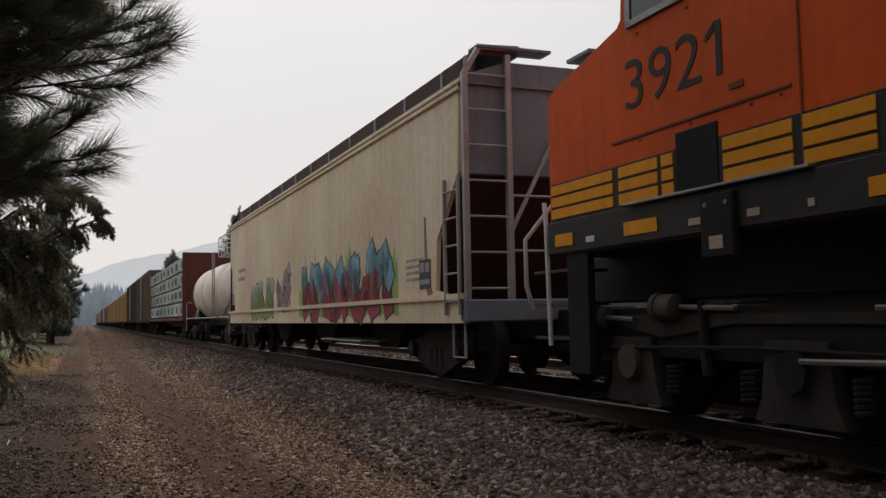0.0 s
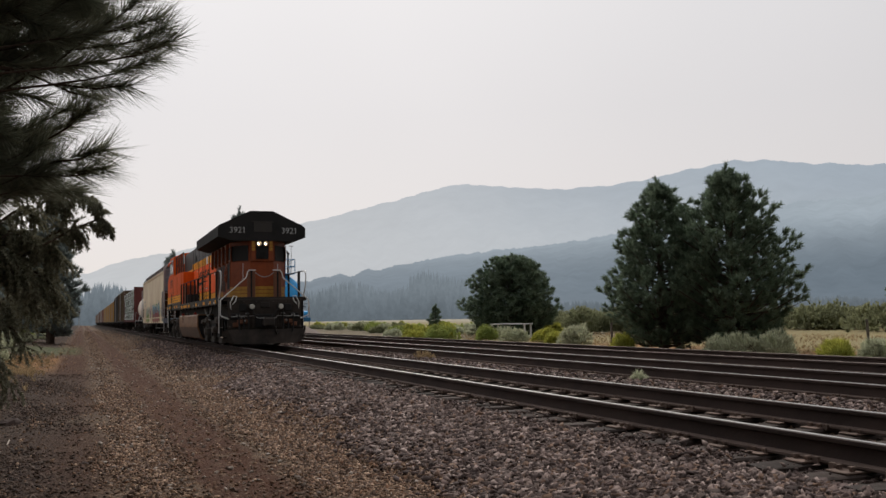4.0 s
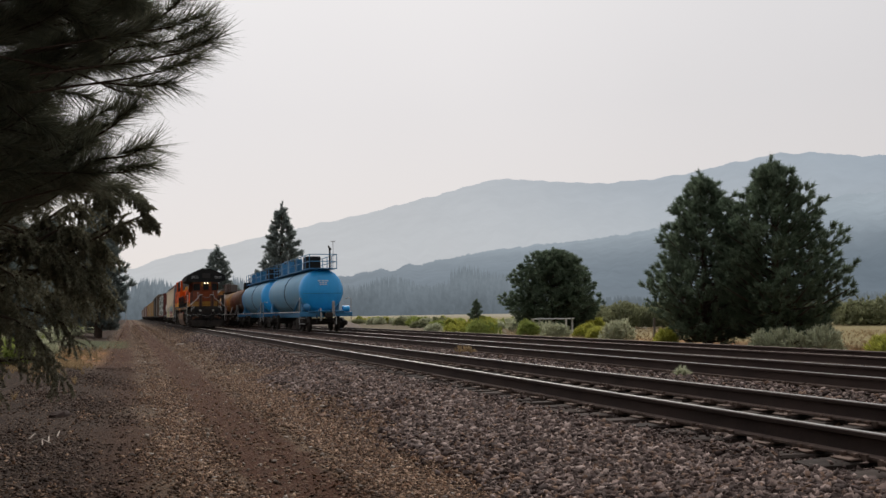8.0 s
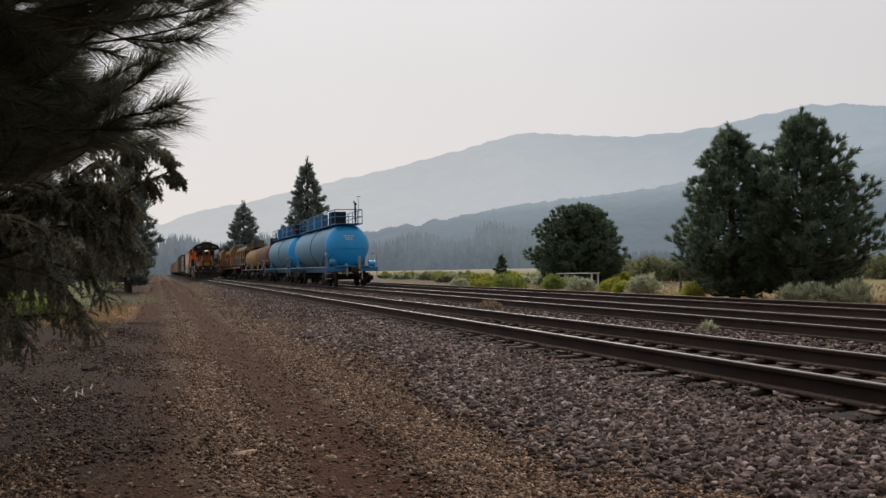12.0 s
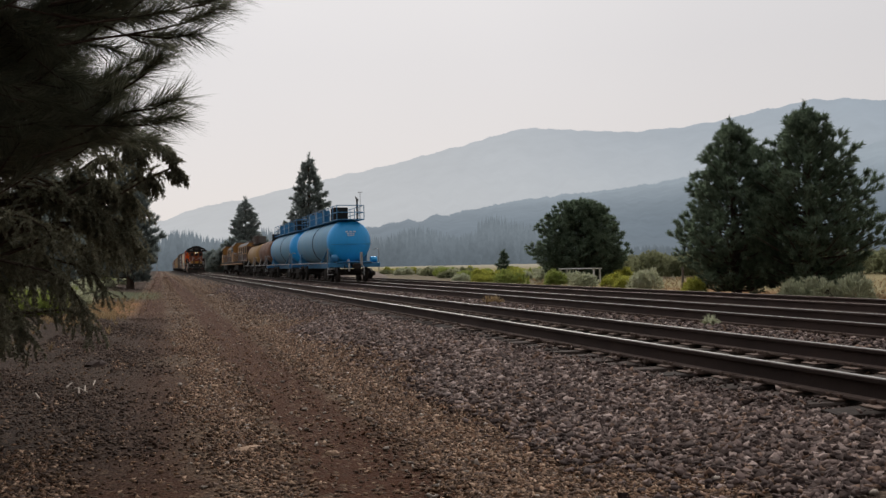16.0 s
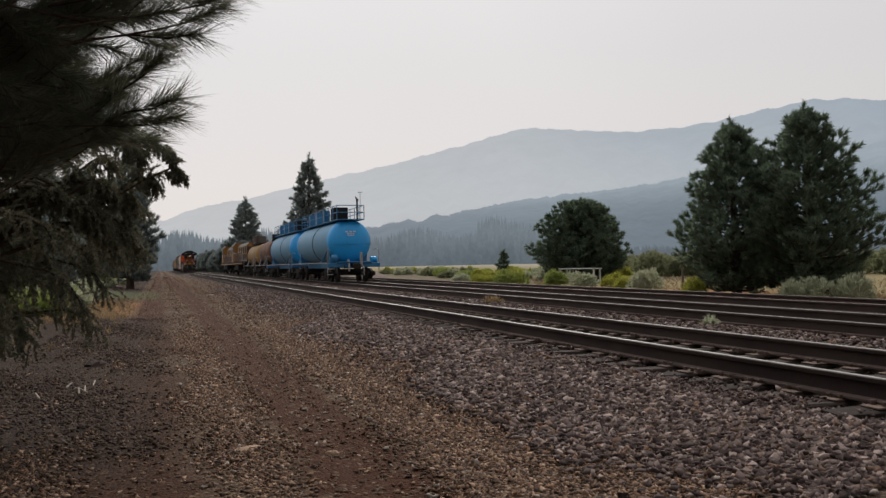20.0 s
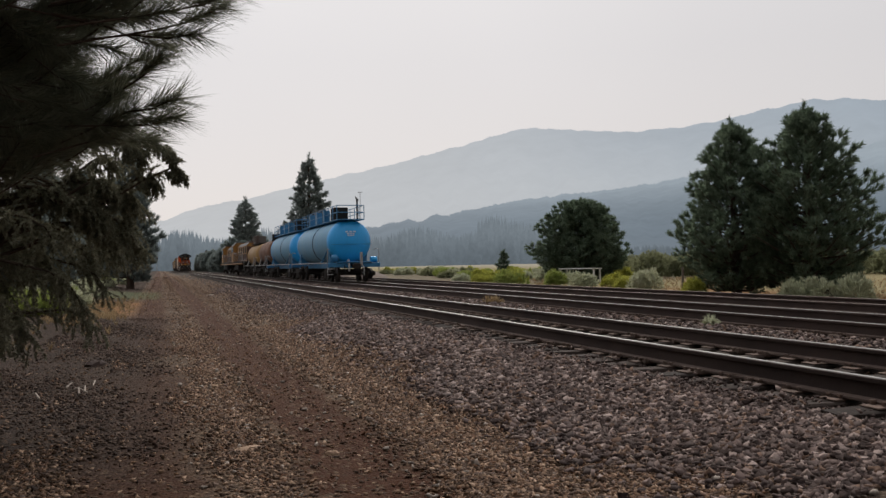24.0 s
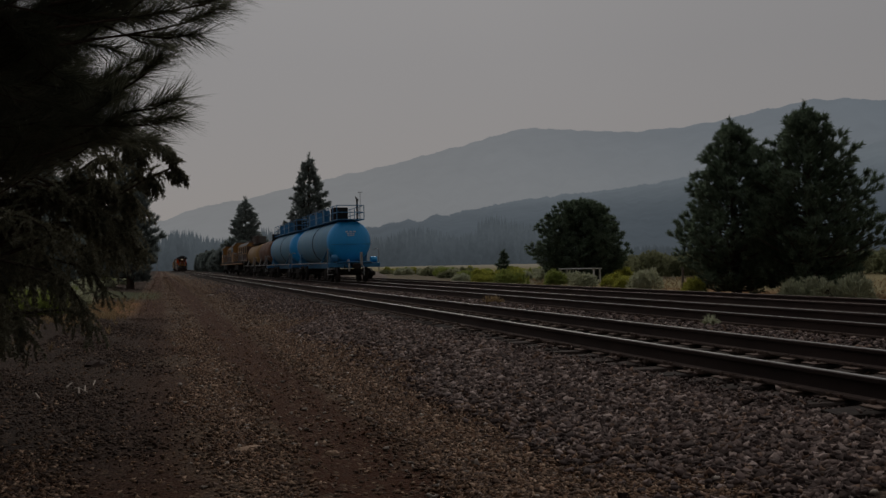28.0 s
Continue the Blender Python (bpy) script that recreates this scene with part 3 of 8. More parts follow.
def build_track(centre, label, head, singles, to, seed):
    """One track: two rails, ties with plates and anchors one by one near by, the far ties joined."""
    track = thing("railway_track", label, "railway track", kind="structure")
    for side in (-1, 1):
        foot, top, flange = rail_shape(centre + side * GAUGE / 2, -40, 900)
        rail = part("rail", foot, rail_side, track, "rusty brown steel rail")
        part("rail_head", top, head, rail)
        part("rail_foot", flange, rail_dust, rail, "dusty brown rail foot")
    ties = [tie_shape(seed + i).mesh("tie") for i in range(4)]
    plate, anchor = plate_shape().mesh("tie_plate"), anchor_shape().mesh("rail_anchor")
    rnd = random.Random(seed)
    far = Shape()
    y = 1.0
    k = 0
    while y < to:
        x = centre + bend(y)
        turn = rnd.uniform(-1.2, 1.2)
        if k < singles:
            tie = part("tie", ties[k % 4], tie_wood, track, at=pose(x + rnd.uniform(-0.05, 0.05), y, -0.203 + rnd.uniform(-0.012, 0), 0, 0, turn))
            for side in (-1, 1):
                part("tie_plate", plate, plate_steel, tie, at=pose(side * GAUGE / 2, 0, 0.2))
                part("rail_anchor", anchor, plate_steel, tie, at=pose(side * GAUGE / 2, 0, 0.2, 0, 0, 180 * rnd.randint(0, 1)))
        else:
            far.box(x - 1.3, x + 1.3, y - 0.115, y + 0.115, -0.38, -0.203, 0.02)
        y += 0.508 + rnd.uniform(-0.03, 0.03)
        k += 1
    tagged(part("far_ties", far, tie_wood, track), kind="stuff")
    return track


build_track(TRACK_1, "main-line track, polished rails on dark wooden ties", rail_top, 90, 160, 11)
build_track(TRACK_2, "siding track, worn rails on dark wooden ties", rail_top, 70, 130, 31)
build_track(TRACK_3, "rusty outer siding track on weathered ties", rail_dull, 40, 100, 51)


# ---- distance: hills and forests with smoke haze painted in ----
def hill(name, label, profile, dist, foot, material, spikes, seed):
    """A ridge whose crest follows (azimuth, elevation) in degrees; it slopes towards the viewer to its foot."""
    rng = np.random.default_rng(seed)
    az = np.linspace(-28, 72, 2600)
    el = np.interp(az, [p[0] for p in profile], [p[1] for p in profile])
    crest = dist * np.tan(np.radians(el)) + EYE_Z
    crest += np.array([8 * noise.noise((a * 1.1, seed, 0)) + 2 * noise.noise((a * 4, seed, 1)) for a in az])
    jag = rng.random(len(az)) * spikes
    rows = 11
    v = []
    for r in range(rows):
        t = r / (rows - 1)
        d = foot + (dist - foot) * t
        relief = np.array([noise.noise((a * 0.5, t * 5, seed)) + 0.5 * noise.noise((a * 1.8, t * 11, seed + 3)) for a in az])
        z = (GROUND - 2) + (crest - GROUND) * (t ** 1.25 + 0.10 * relief * t * (1 - t) * 3) + (jag if r == rows - 1 else jag * 0.5 * rng.random(len(az)))
        v.append(np.stack([d * np.sin(np.radians(az)), d * np.cos(np.radians(az)), z], -1))
    v = np.concatenate(v)
    i = np.arange(rows * len(az)).reshape(rows, len(az))
    f = np.stack([i[:-1, :-1], i[:-1, 1:], i[1:, 1:], i[1:, :-1]], -1).reshape(-1, 4)
    return tagged(new(name, soup(name, v, f, material, True)), label, "hill", kind="structure")


far_hill = distance("far_hill_painted_haze", (0.345, 0.40, 0.452), (0.345, 0.395, 0.45), 80, 500, 0.012, 0.06, ((0.56, 0.565, 0.575), 2700, 300, 0.85))
near_hill = distance("near_hill_painted_haze", (0.125, 0.16, 0.195), (0.345, 0.395, 0.44), 15, 185, 0.03, 0.14, ((0.36, 0.39, 0.42), 1000, 150, 0.3))
hazy_wood = distance("forest_painted_haze", (0.115, 0.138, 0.158), (0.165, 0.195, 0.22), 0, 24, 0.25, 0.26)
hill("backdrop_mountain", "long forested ridge, paled by painted smoke haze",
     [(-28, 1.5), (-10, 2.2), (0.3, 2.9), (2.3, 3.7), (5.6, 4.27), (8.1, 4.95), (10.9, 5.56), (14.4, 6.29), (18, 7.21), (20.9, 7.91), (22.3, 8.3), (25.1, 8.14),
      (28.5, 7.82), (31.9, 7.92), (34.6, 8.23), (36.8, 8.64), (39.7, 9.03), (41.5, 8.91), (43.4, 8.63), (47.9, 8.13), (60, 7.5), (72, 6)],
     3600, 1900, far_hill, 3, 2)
hill("backdrop_foothill", "wooded lower spur, blue-grey with painted smoke haze",
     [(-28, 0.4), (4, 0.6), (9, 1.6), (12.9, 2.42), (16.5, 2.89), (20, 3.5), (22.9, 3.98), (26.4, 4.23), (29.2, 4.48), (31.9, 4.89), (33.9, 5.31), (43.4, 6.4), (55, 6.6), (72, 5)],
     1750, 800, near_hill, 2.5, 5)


def far_forest():
    """Joined far conifers, jagged cones."""
    rng = np.random.default_rng(8)
    vs, fs, k = [], [], 0
    for i in range(5200):
        az = rng.uniform(-9, 60)
        near = rng.random() < 0.5
        d = rng.uniform(560, 760) if near else rng.uniform(760, 960)
        tall = 23 + 3 * math.sin(az * 1.3) + (6 if 19.5 < az < 23.6 else 0)
        if az > 24.5:
            tall *= 0.4
        h, r = tall * rng.uniform(0.65, 1.12) * (d / 640), rng.uniform(2.8, 4.8)
        cx, cy = d * math.sin(radians(az)), d * math.cos(radians(az))
        tiers, sides = 5, 6
        for t in range(tiers):
            z0, z1 = h * (0.04 + t / tiers * 0.9), h * min(1.0, (0.34 + (t + 0.2) / tiers * 0.9))
            rr = r * (1 - t / tiers) + 0.3
            ring = [(cx + rr * rng.uniform(0.6, 1.25) * math.cos(6.283 * s / sides), cy + rr * math.sin(6.283 * s / sides), z0 + rng.uniform(-0.4, 0.4) + GROUND - 1) for s in range(sides)]
            vs += ring + [(cx, cy, z1 + GROUND)]
            fs += [(k + s, k + (s + 1) % sides, k + sides) for s in range(sides)]
            k += sides + 1
    tagged(new("far_forest", soup("far_forest", vs, fs, hazy_wood)), "far conifer forest at the valley's edge, smoke haze painted in", "forest", kind="stuff")


far_forest()
# ---- plants ----
needle_dark = surface("pine_needles", (0.115, 0.16, 0.105), (0.17, 0.205, 0.14), 0.75, grain=6, patch=0.9, island=0.4, bump=0, leaf=0.5)
needle_near = surface("long_pine_needles", (0.155, 0.165, 0.115), (0.20, 0.20, 0.14), 0.6, grain=6, patch=2, island=0.45, bump=0, leaf=0.4)
# smoke haze put into the colour: paler and greyer than the near needles
hazed_green = surface("haze_paled_conifer_needles", (0.19, 0.225, 0.21), (0.23, 0.26, 0.25), 0.85, grain=4, patch=0.5, island=0.3, bump=0, leaf=0.5)
juniper_green = surface("juniper_scales", (0.19, 0.185, 0.13), (0.23, 0.215, 0.15), 0.85, grain=6, patch=1.2, island=0.45, bump=0, leaf=0.4)
sage_grey = surface("sagebrush_leaves", (0.42, 0.44, 0.30), (0.50, 0.50, 0.36), 0.9, grain=6, patch=2, island=0.3, bump=0, leaf=0.55)
rabbit_yellow = surface("rabbitbrush_flowers", (0.42, 0.41, 0.08), (0.25, 0.30, 0.08), 0.9, grain=6, patch=2, island=0.35, bump=0, leaf=0.55)
brush_green = surface("green_brush_leaves", (0.25, 0.31, 0.08), (0.36, 0.38, 0.13), 0.9, grain=6, patch=2, island=0.35, bump=0, leaf=0.55)
willow_olive = surface("willow_leaves", (0.26, 0.27, 0.15), (0.19, 0.205, 0.13), 0.9, grain=3, patch=0.4, island=0.3, bump=0, leaf=0.55)
straw = surface("dry_grass_blades", (0.38, 0.28, 0.16), (0.25, 0.17, 0.09), 0.9, grain=8, patch=1, island=0.35, bump=0, leaf=0.4)
bark = surface("pine_bark", (0.075, 0.050, 0.036), (0.035, 0.026, 0.02), 0.9, grain=12, patch=2, bump=0.8)


def blades(pos, way, count, length, width, spread, seed, reach=0.0):
    """Thin pointed blades that fan out from each place along its way; reach: the length of twig they stand on."""
    rng = np.random.default_rng(seed)
    pos, way = np.repeat(np.asarray(pos, float), count, 0), np.repeat(np.asarray(way, float), count, 0)
    n = len(pos)
    way /= np.linalg.norm(way, axis=1)[:, None] + 1e-9
    out = rng.normal(size=(n, 3))
    out -= way * np.sum(out * way, 1)[:, None]
    out /= np.linalg.norm(out, axis=1)[:, None] + 1e-9
    d = way + out * spread * rng.uniform(0.35, 1.25, n)[:, None]
    d /= np.linalg.norm(d, axis=1)[:, None]
    base = pos + way * (reach * rng.random(n))[:, None]
    side = np.cross(d, rng.normal(size=(n, 3)))
    side /= np.linalg.norm(side, axis=1)[:, None] + 1e-9
    ln = (length * rng.uniform(0.65, 1.15, n))[:, None]
    w = width * 0.65
    v = np.stack([base - side * w, base + side * w, base + d * ln], 1)
    f = np.arange(n * 3).reshape(n, 3)
    return v.reshape(-1, 3), f


def crown(name, sets, material, parent, label=""):
    v = np.concatenate([s[0] for s in sets])
    k, f = 0, []
    for s in sets:
        f.append(s[1] + k)
        k += len(s[0])
    return part(name, soup(name, v, np.concatenate(f), material), None, parent, label)


def conifer(label, x, y, tall, wide, seed, limbs=80, low=0.05, shape=0.75, belly=0.22, tuft=0.34, blade=0.035, per=46, lift=0.5, green=None, droop=0.0, group="", base=None, brush=0.7, fan=0.75):
    """A pine or spruce: tapered trunk, limbs, and a crown of needle tufts with gaps and an uneven outline."""
    rnd = random.Random(seed)
    z0 = float(height(x, y)) if base is None else base
    tree = thing("pine_tree", label, "tree", pose(x, y, z0 - 0.05), group)
    wood = Shape()
    lean = (rnd.uniform(-0.02, 0.02) * tall, rnd.uniform(-0.02, 0.02) * tall)
    stem = [(lean[0] * t, lean[1] * t, tall * t * 0.97) for t in (0, 0.2, 0.4, 0.6, 0.8, 1.0)]
    thick = 0.022 * tall + 0.04
    wood.pipe(stem, [thick * (1.15 - t) for t in (0, 0.2, 0.4, 0.6, 0.8, 1.0)], 8)
    pos, way = [], []
    bulge = [rnd.uniform(0.78, 1.12) for _ in range(9)]
    for i in range(limbs):
        u = low + (1 - low) * ((i + rnd.random()) / limbs) ** 1.12
        a = i * 2.39996 + rnd.uniform(-0.4, 0.4)
        env = max(0.62, (u / belly) ** 0.6) if u < belly else ((1 - u) / (1 - belly)) ** shape
        r = wide / 2 * max(env, 0.04) * rnd.uniform(0.72, 1.06) * bulge[int((a % 6.283) / 6.283 * 9) % 9]
        up = lift * r * (0.25 + u) - droop * r
        s = Vector((lean[0] * u, lean[1] * u, tall * u * 0.93))
        e = s + Vector((math.cos(a) * r, math.sin(a) * r, up))
        m = s.lerp(e, 0.55) + Vector((0, 0, -0.10 * r))
        wood.pipe([s, m, e], [thick * 0.32 * (1.1 - u), thick * 0.2 * (1.1 - u), 0.008], 4)
        k = max(3, int(3 + r * 5.5))
        for j in range(k):
            t = 0.34 + 0.66 * (j + rnd.random()) / k
            p = s.lerp(m, t / 0.55) if t < 0.55 else m.lerp(e, (t - 0.55) / 0.45)
            w = 0.22 * r * (1.15 - t) + 0.05
            off = Vector((rnd.uniform(-w, w), rnd.uniform(-w, w), rnd.uniform(-0.5, 0.9) * w))
            d = Vector((math.cos(a), math.sin(a), 0)) * 0.8 + off.normalized() * 0.7 + Vector((0, 0, lift * 1.2 - droop))
            pos.append(p + off)
            way.append(d)
        pos.append(e)
        way.append(Vector((math.cos(a), math.sin(a), 0.9 * lift + 0.3 - droop)))
    for j in range(5):
        pos.append(Vector((lean[0], lean[1], tall * (0.88 + 0.022 * j))))
        way.append(Vector((rnd.uniform(-0.4, 0.4), rnd.uniform(-0.4, 0.4), 1)))
    part("trunk", wood, bark, tree)
    crown("crown", [blades(pos, way, per, tuft, blade, fan, seed, tuft * brush)], green or needle_dark, tree)
    return tree


def bush(name, label, x, y, wide, tall, seed, leaf, n=420, blade=0.22, fat=0.03, category="shrub", group=""):
    """A shrub: stems from one root and upright leafy shoots in an uneven dome."""
    rnd = random.Random(seed)
    b = thing(name, label, category, pose(x, y, float(height(x, y)) - 0.03), group)
    pos, way, wood = [], [], Shape()
    lobes = [(rnd.uniform(-0.3, 0.3) * wide, rnd.uniform(-0.3, 0.3) * wide, rnd.uniform(0.65, 1.0)) for _ in range(6)]
    for i in range(n):
        lx, ly, s = lobes[i % 6]
        a, e = rnd.uniform(0, 6.283), math.asin(rnd.uniform(0.0, 1.0))
        r = 0.5 * rnd.uniform(0.75, 1.0) * s
        d = Vector((math.cos(a) * math.cos(e), math.sin(a) * math.cos(e), math.sin(e) + 0.1))
        pos.append(Vector((lx + d.x * r * wide * 0.62, ly + d.y * r * wide * 0.62, max(0.03, d.z * 2 * r * tall * 0.82 - 0.05))))
        way.append(d + Vector((rnd.uniform(-0.3, 0.3), rnd.uniform(-0.3, 0.3), 0.7)))
        if i % 30 == 0:
            wood.pipe([(lx * 0.2, ly * 0.2, 0), (pos[-1] * 0.55), pos[-1]], [0.02, 0.014, 0.006], 4)
    part("stems", wood, bark, b)
    crown("leaves", [blades(pos, way, 14, blade, fat, 0.55, seed, blade * 0.4)], leaf, b)
    return b


# pines beyond the tracks
conifer("broad dark green pine with open upturned limbs beside the siding", 22.5, 32.0, 7.3, 6.2, 3, 185, 0.03, 0.80, 0.22, 0.24, 0.026, 44, 0.6, group="pines by the siding", brush=0.9, fan=1.0)
conifer("taller bushy dark green pine beside the siding", 24.1, 29.5, 7.55, 6.3, 14, 200, 0.02, 0.74, 0.25, 0.24, 0.026, 44, 0.6, group="pines by the siding", brush=0.9, fan=1.0)
conifer("dark green pine at the meadow's edge", 30.4, 25.1, 5.4, 3.9, 21, 90, 0.05, 0.75, 0.25, 0.15, 0.03, 54, group="pines by the siding", brush=1.6, fan=1.7)
conifer("low round-headed dark green pine behind a white frame", 29.2, 60.0, 6.1, 7.4, 33, 250, 0.02, 0.46, 0.26, 0.26, 0.036, 40, 0.22, brush=0.9, fan=1.1)
conifer("tall slim conifer behind the parked tank cars", 23.4, 147.5, 19.6, 10.0, 41, 95, 0.02, 0.8, 0.12, 0.55, 0.11, 30, 0.25, hazed_green, 0.1, brush=1.6, fan=0.9)
conifer("conifer with an uneven crown behind the parked engines", 17.7, 198, 16.2, 10.0, 47, 76, 0.05, 0.7, 0.25, 0.6, 0.13, 26, 0.25, hazed_green, 0.1, brush=1.6, fan=0.9)
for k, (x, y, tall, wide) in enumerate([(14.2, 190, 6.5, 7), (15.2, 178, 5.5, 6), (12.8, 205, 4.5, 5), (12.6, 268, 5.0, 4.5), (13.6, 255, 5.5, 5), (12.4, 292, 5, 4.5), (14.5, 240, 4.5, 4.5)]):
    conifer("bushy conifer at the bend of the line", x, y, tall, wide, 60 + k, 46, 0.03, 0.6, 0.25, 0.9, 0.22, 26, 0.3, hazed_green, group="conifers at the bend")
conifer("small young pine among the brush", 34.0, 88, 2.7, 1.5, 71, 26, 0.1, 0.8, 0.2, 0.3, 0.05, 24)

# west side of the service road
conifer("dark pine at the edge of the service road", -2.2, 75, 10.6, 5.2, 81, 90, 0.06, 0.75, 0.25, 0.45, 0.07, 30, green=hazed_green)
conifer("tall conifer behind the roadside pine", -10.2, 140, 15.5, 8.5, 83, 80, 0.05, 0.75, 0.2, 0.9, 0.16, 28, 0.25, hazed_green, 0.05)
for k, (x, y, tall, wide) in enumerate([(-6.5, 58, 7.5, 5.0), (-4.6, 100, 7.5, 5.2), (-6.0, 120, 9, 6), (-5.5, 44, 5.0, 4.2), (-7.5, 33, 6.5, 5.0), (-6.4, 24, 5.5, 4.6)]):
    conifer("dark pine in the row west of the road", x, y, tall, wide, 90 + k, 70, 0.04, 0.65, 0.25, 0.45, 0.07, 30, green=hazed_green, group="pines along the road")


# unseen wood added behind the camera and west of the road to block sky light
rw = random.Random(31)
for k in range(30):
    x, y = -7.5 - rw.uniform(0, 16), -34 + k * 1.75 + rw.uniform(-1.5, 1.5)
    if math.degrees(math.atan2(x, max(y, 0.1))) > -16 and y > 0:
        continue
    conifer("unseen pine added beside the road to block sky light", x, y, rw.uniform(6.5, 9), rw.uniform(5, 6.5), 700 + k, 60, 0.05, 0.6, 0.25, 1.0, 0.22, 16, 0.35, group="wood west of the road")
for k in range(8):
    conifer("unseen pine added behind the camera to block sky light", -9 + k * 4.0, -22 - rw.uniform(0, 9), rw.uniform(9, 13), rw.uniform(6, 8), 760 + k, 60, 0.05, 0.6, 0.25, 1.0, 0.22, 16, 0.35, group="wood west of the road")


def near_pine():
    """The pine whose long-needled shoots hang into the view."""
    rnd = random.Random(5)
    tree = thing("pine_tree", "large pine with long-needled branches overhanging the road", "tree", pose(-2.1, 3.6, float(height(-2.1, 3.6)) - 0.05))
    root = Vector((-2.1, 3.6, float(height(-2.1, 3.6)) - 0.05))
    wood = Shape()
    wood.pipe([(0, 0, 0), (0.03, 0.05, 2), (-0.05, 0.1, 4.5), (0, 0, 7)], [0.2, 0.17, 0.12, 0.05], 10)
    shoots = []

    def limb(start, ends, thick):
        for e in ends:
            m = Vector(start).lerp(Vector(e), 0.55) + Vector((0, 0, -0.10))
            wood.pipe([Vector(start) - root, m - root, Vector(e) - root], [thick, thick * 0.6, 0.006], 5)
            shoots.append((m, Vector(e)))
    # shoots that reach furthest over the road
    for px, py, qx, qy, d in NEAR_SHOOTS:
        a, b = aim(px, py, d), aim(qx, qy, d + rnd.uniform(-0.15, 0.15))
        far_back = a + (a - b) * 1.1 + Vector((-0.1, 0, rnd.uniform(-0.12, 0.04)))
        wood.pipe([far_back - root, a - root, a.lerp(b, 0.6) - root + Vector((0, 0, -0.015)), b - root], [0.004, 0.004, 0.004, 0.003], 6)
        if not 10 < py < 14.5:
            shoots.append((far_back.lerp(a, 0.4), a))
        shoots.append((a, b))
    # the body of the branches: how far to the right they reach at each height
    def reach(v):
        return float(np.interp(v, [5.0, 6.4, 7.4, 8.4, 9.6, 10.8, 11.8, 12.8, 13.6, 14.6, 15.8, 17.0, 19.5, 24.0],
                               [-6.5, -3.4, -1.3, -0.4, 0.1, 0.0, -0.9, -0.9, 0.2, 1.4, 2.4, 2.9, 3.2, 3.6]))

    def hang(u, v, d):
        e = aim(u, v, d)
        way_of = Vector((rnd.uniform(0.5, 1.0), rnd.uniform(-0.6, 0.4), rnd.uniform(-0.5, 0.75))).normalized() * rnd.uniform(0.2, 0.32)
        s = e - way_of
        wood.pipe([s - root, s.lerp(e, 0.5) - root + Vector((0, 0, -0.02)), e - root], [0.005, 0.004, 0.003], 4)
        shoots.append((s, e))
    for k in range(235):
        v = rnd.uniform(5.6, 23.5)
        far = reach(v) - 2.5
        u = far - abs(rnd.gauss(0, 4.6))
        if -5.0 < u < -0.4 and 10.9 < v < 13.9 and rnd.random() < 0.93:
            continue
        hang(u, v, rnd.uniform(3.9, 5.2))
    for k in range(170):
        u, v = rnd.uniform(-13, -4.2), rnd.uniform(6.5, 23)
        hang(u, v, rnd.uniform(4.4, 5.8))
    # the loose bough whose fans of needles cross the gap
    for u, v, q in ((-2.6, 12.9, -0.05), (-1.3, 11.3, 0.06), (-2.2, 10.9, 0.05), (-1.0, 12.4, 0.16)):
        e = aim(u, v, 4.3)
        s = e + Vector((-0.26, 0.05, -q))
        wood.pipe([s - root, e - root], [0.006, 0.003], 4)
        shoots.append((s, e))
    for z in (1.75, 2.1, 2.45, 2.8):
        limb((-2.05, 3.65, z - 0.15), [(-0.7, 3.8 + rnd.uniform(-0.2, 0.3), z + 0.05), (-0.85, 4.1, z + 0.2)], 0.035)
    pos, way = [], []
    for a, b in shoots:
        ln = (b - a).length
        for j in range(7):
            pos.append(a.lerp(b, 0.35 + 0.65 * j / 6) - root)
            way.append((b - a) / ln)
    # the high crown, out of view, added so that its shade lies on the verge
    high, out = [], []
    for k in range(1500):
        z, a = 3.3 + 4.2 * rnd.random() ** 1.3, rnd.uniform(0, 6.283)
        r = (2.7 - 0.42 * (z - 3.3)) * rnd.random() ** 0.5
        q = Vector((r * math.cos(a) - 0.5, r * math.sin(a) - 0.3, z))
        high.append(q)
        out.append(Vector((math.cos(a), math.sin(a), 0.5)))
        if k % 12 == 0:
            wood.pipe([(0, 0, z - 0.3), q * 0.5 + Vector((0, 0, z * 0.5 - 0.15)), q], [0.03, 0.02, 0.006], 4)
    # more unseen canopy, kept above the view, to darken the ground below
    for k in range(3600):
        q = Vector((rnd.uniform(-5.0, 1.4), rnd.uniform(0.5, 8.5), rnd.uniform(3.6, 7.5)))
        if q.z < EYE_Z + 0.62 * math.hypot(q.x, q.y) or (q - Vector((-2.0, 3.8, 4.0))).length > 4.6:
            continue
        high.append(q - root)
        out.append(Vector((rnd.uniform(-1, 1), rnd.uniform(-1, 1), 0.3)))
        if k % 40 == 0:
            wood.pipe([(0, 0, q.z - 1.2), (q - root) * 0.5 + Vector((0, 0, q.z * 0.5 - 0.4)), q - root], [0.03, 0.02, 0.006], 4)
    part("trunk", wood, bark, tree)
    crown("shade_crown", [blades(high, out, 16, 0.28, 0.02, 1.2, 19, 0.15)], needle_near, tree)
    crown("needles", [blades(pos, way, 34, 0.155, 0.0027, 1.0, 9, 0.04)], needle_near, tree)


def aim(yaw, pitch, d):
    """The place d metres from the camera's stand in a direction, in degrees."""
    a, b = radians(yaw), radians(pitch)
    return Vector((d * math.sin(a) * math.cos(b), d * math.cos(a) * math.cos(b), EYE_Z + d * math.sin(b)))


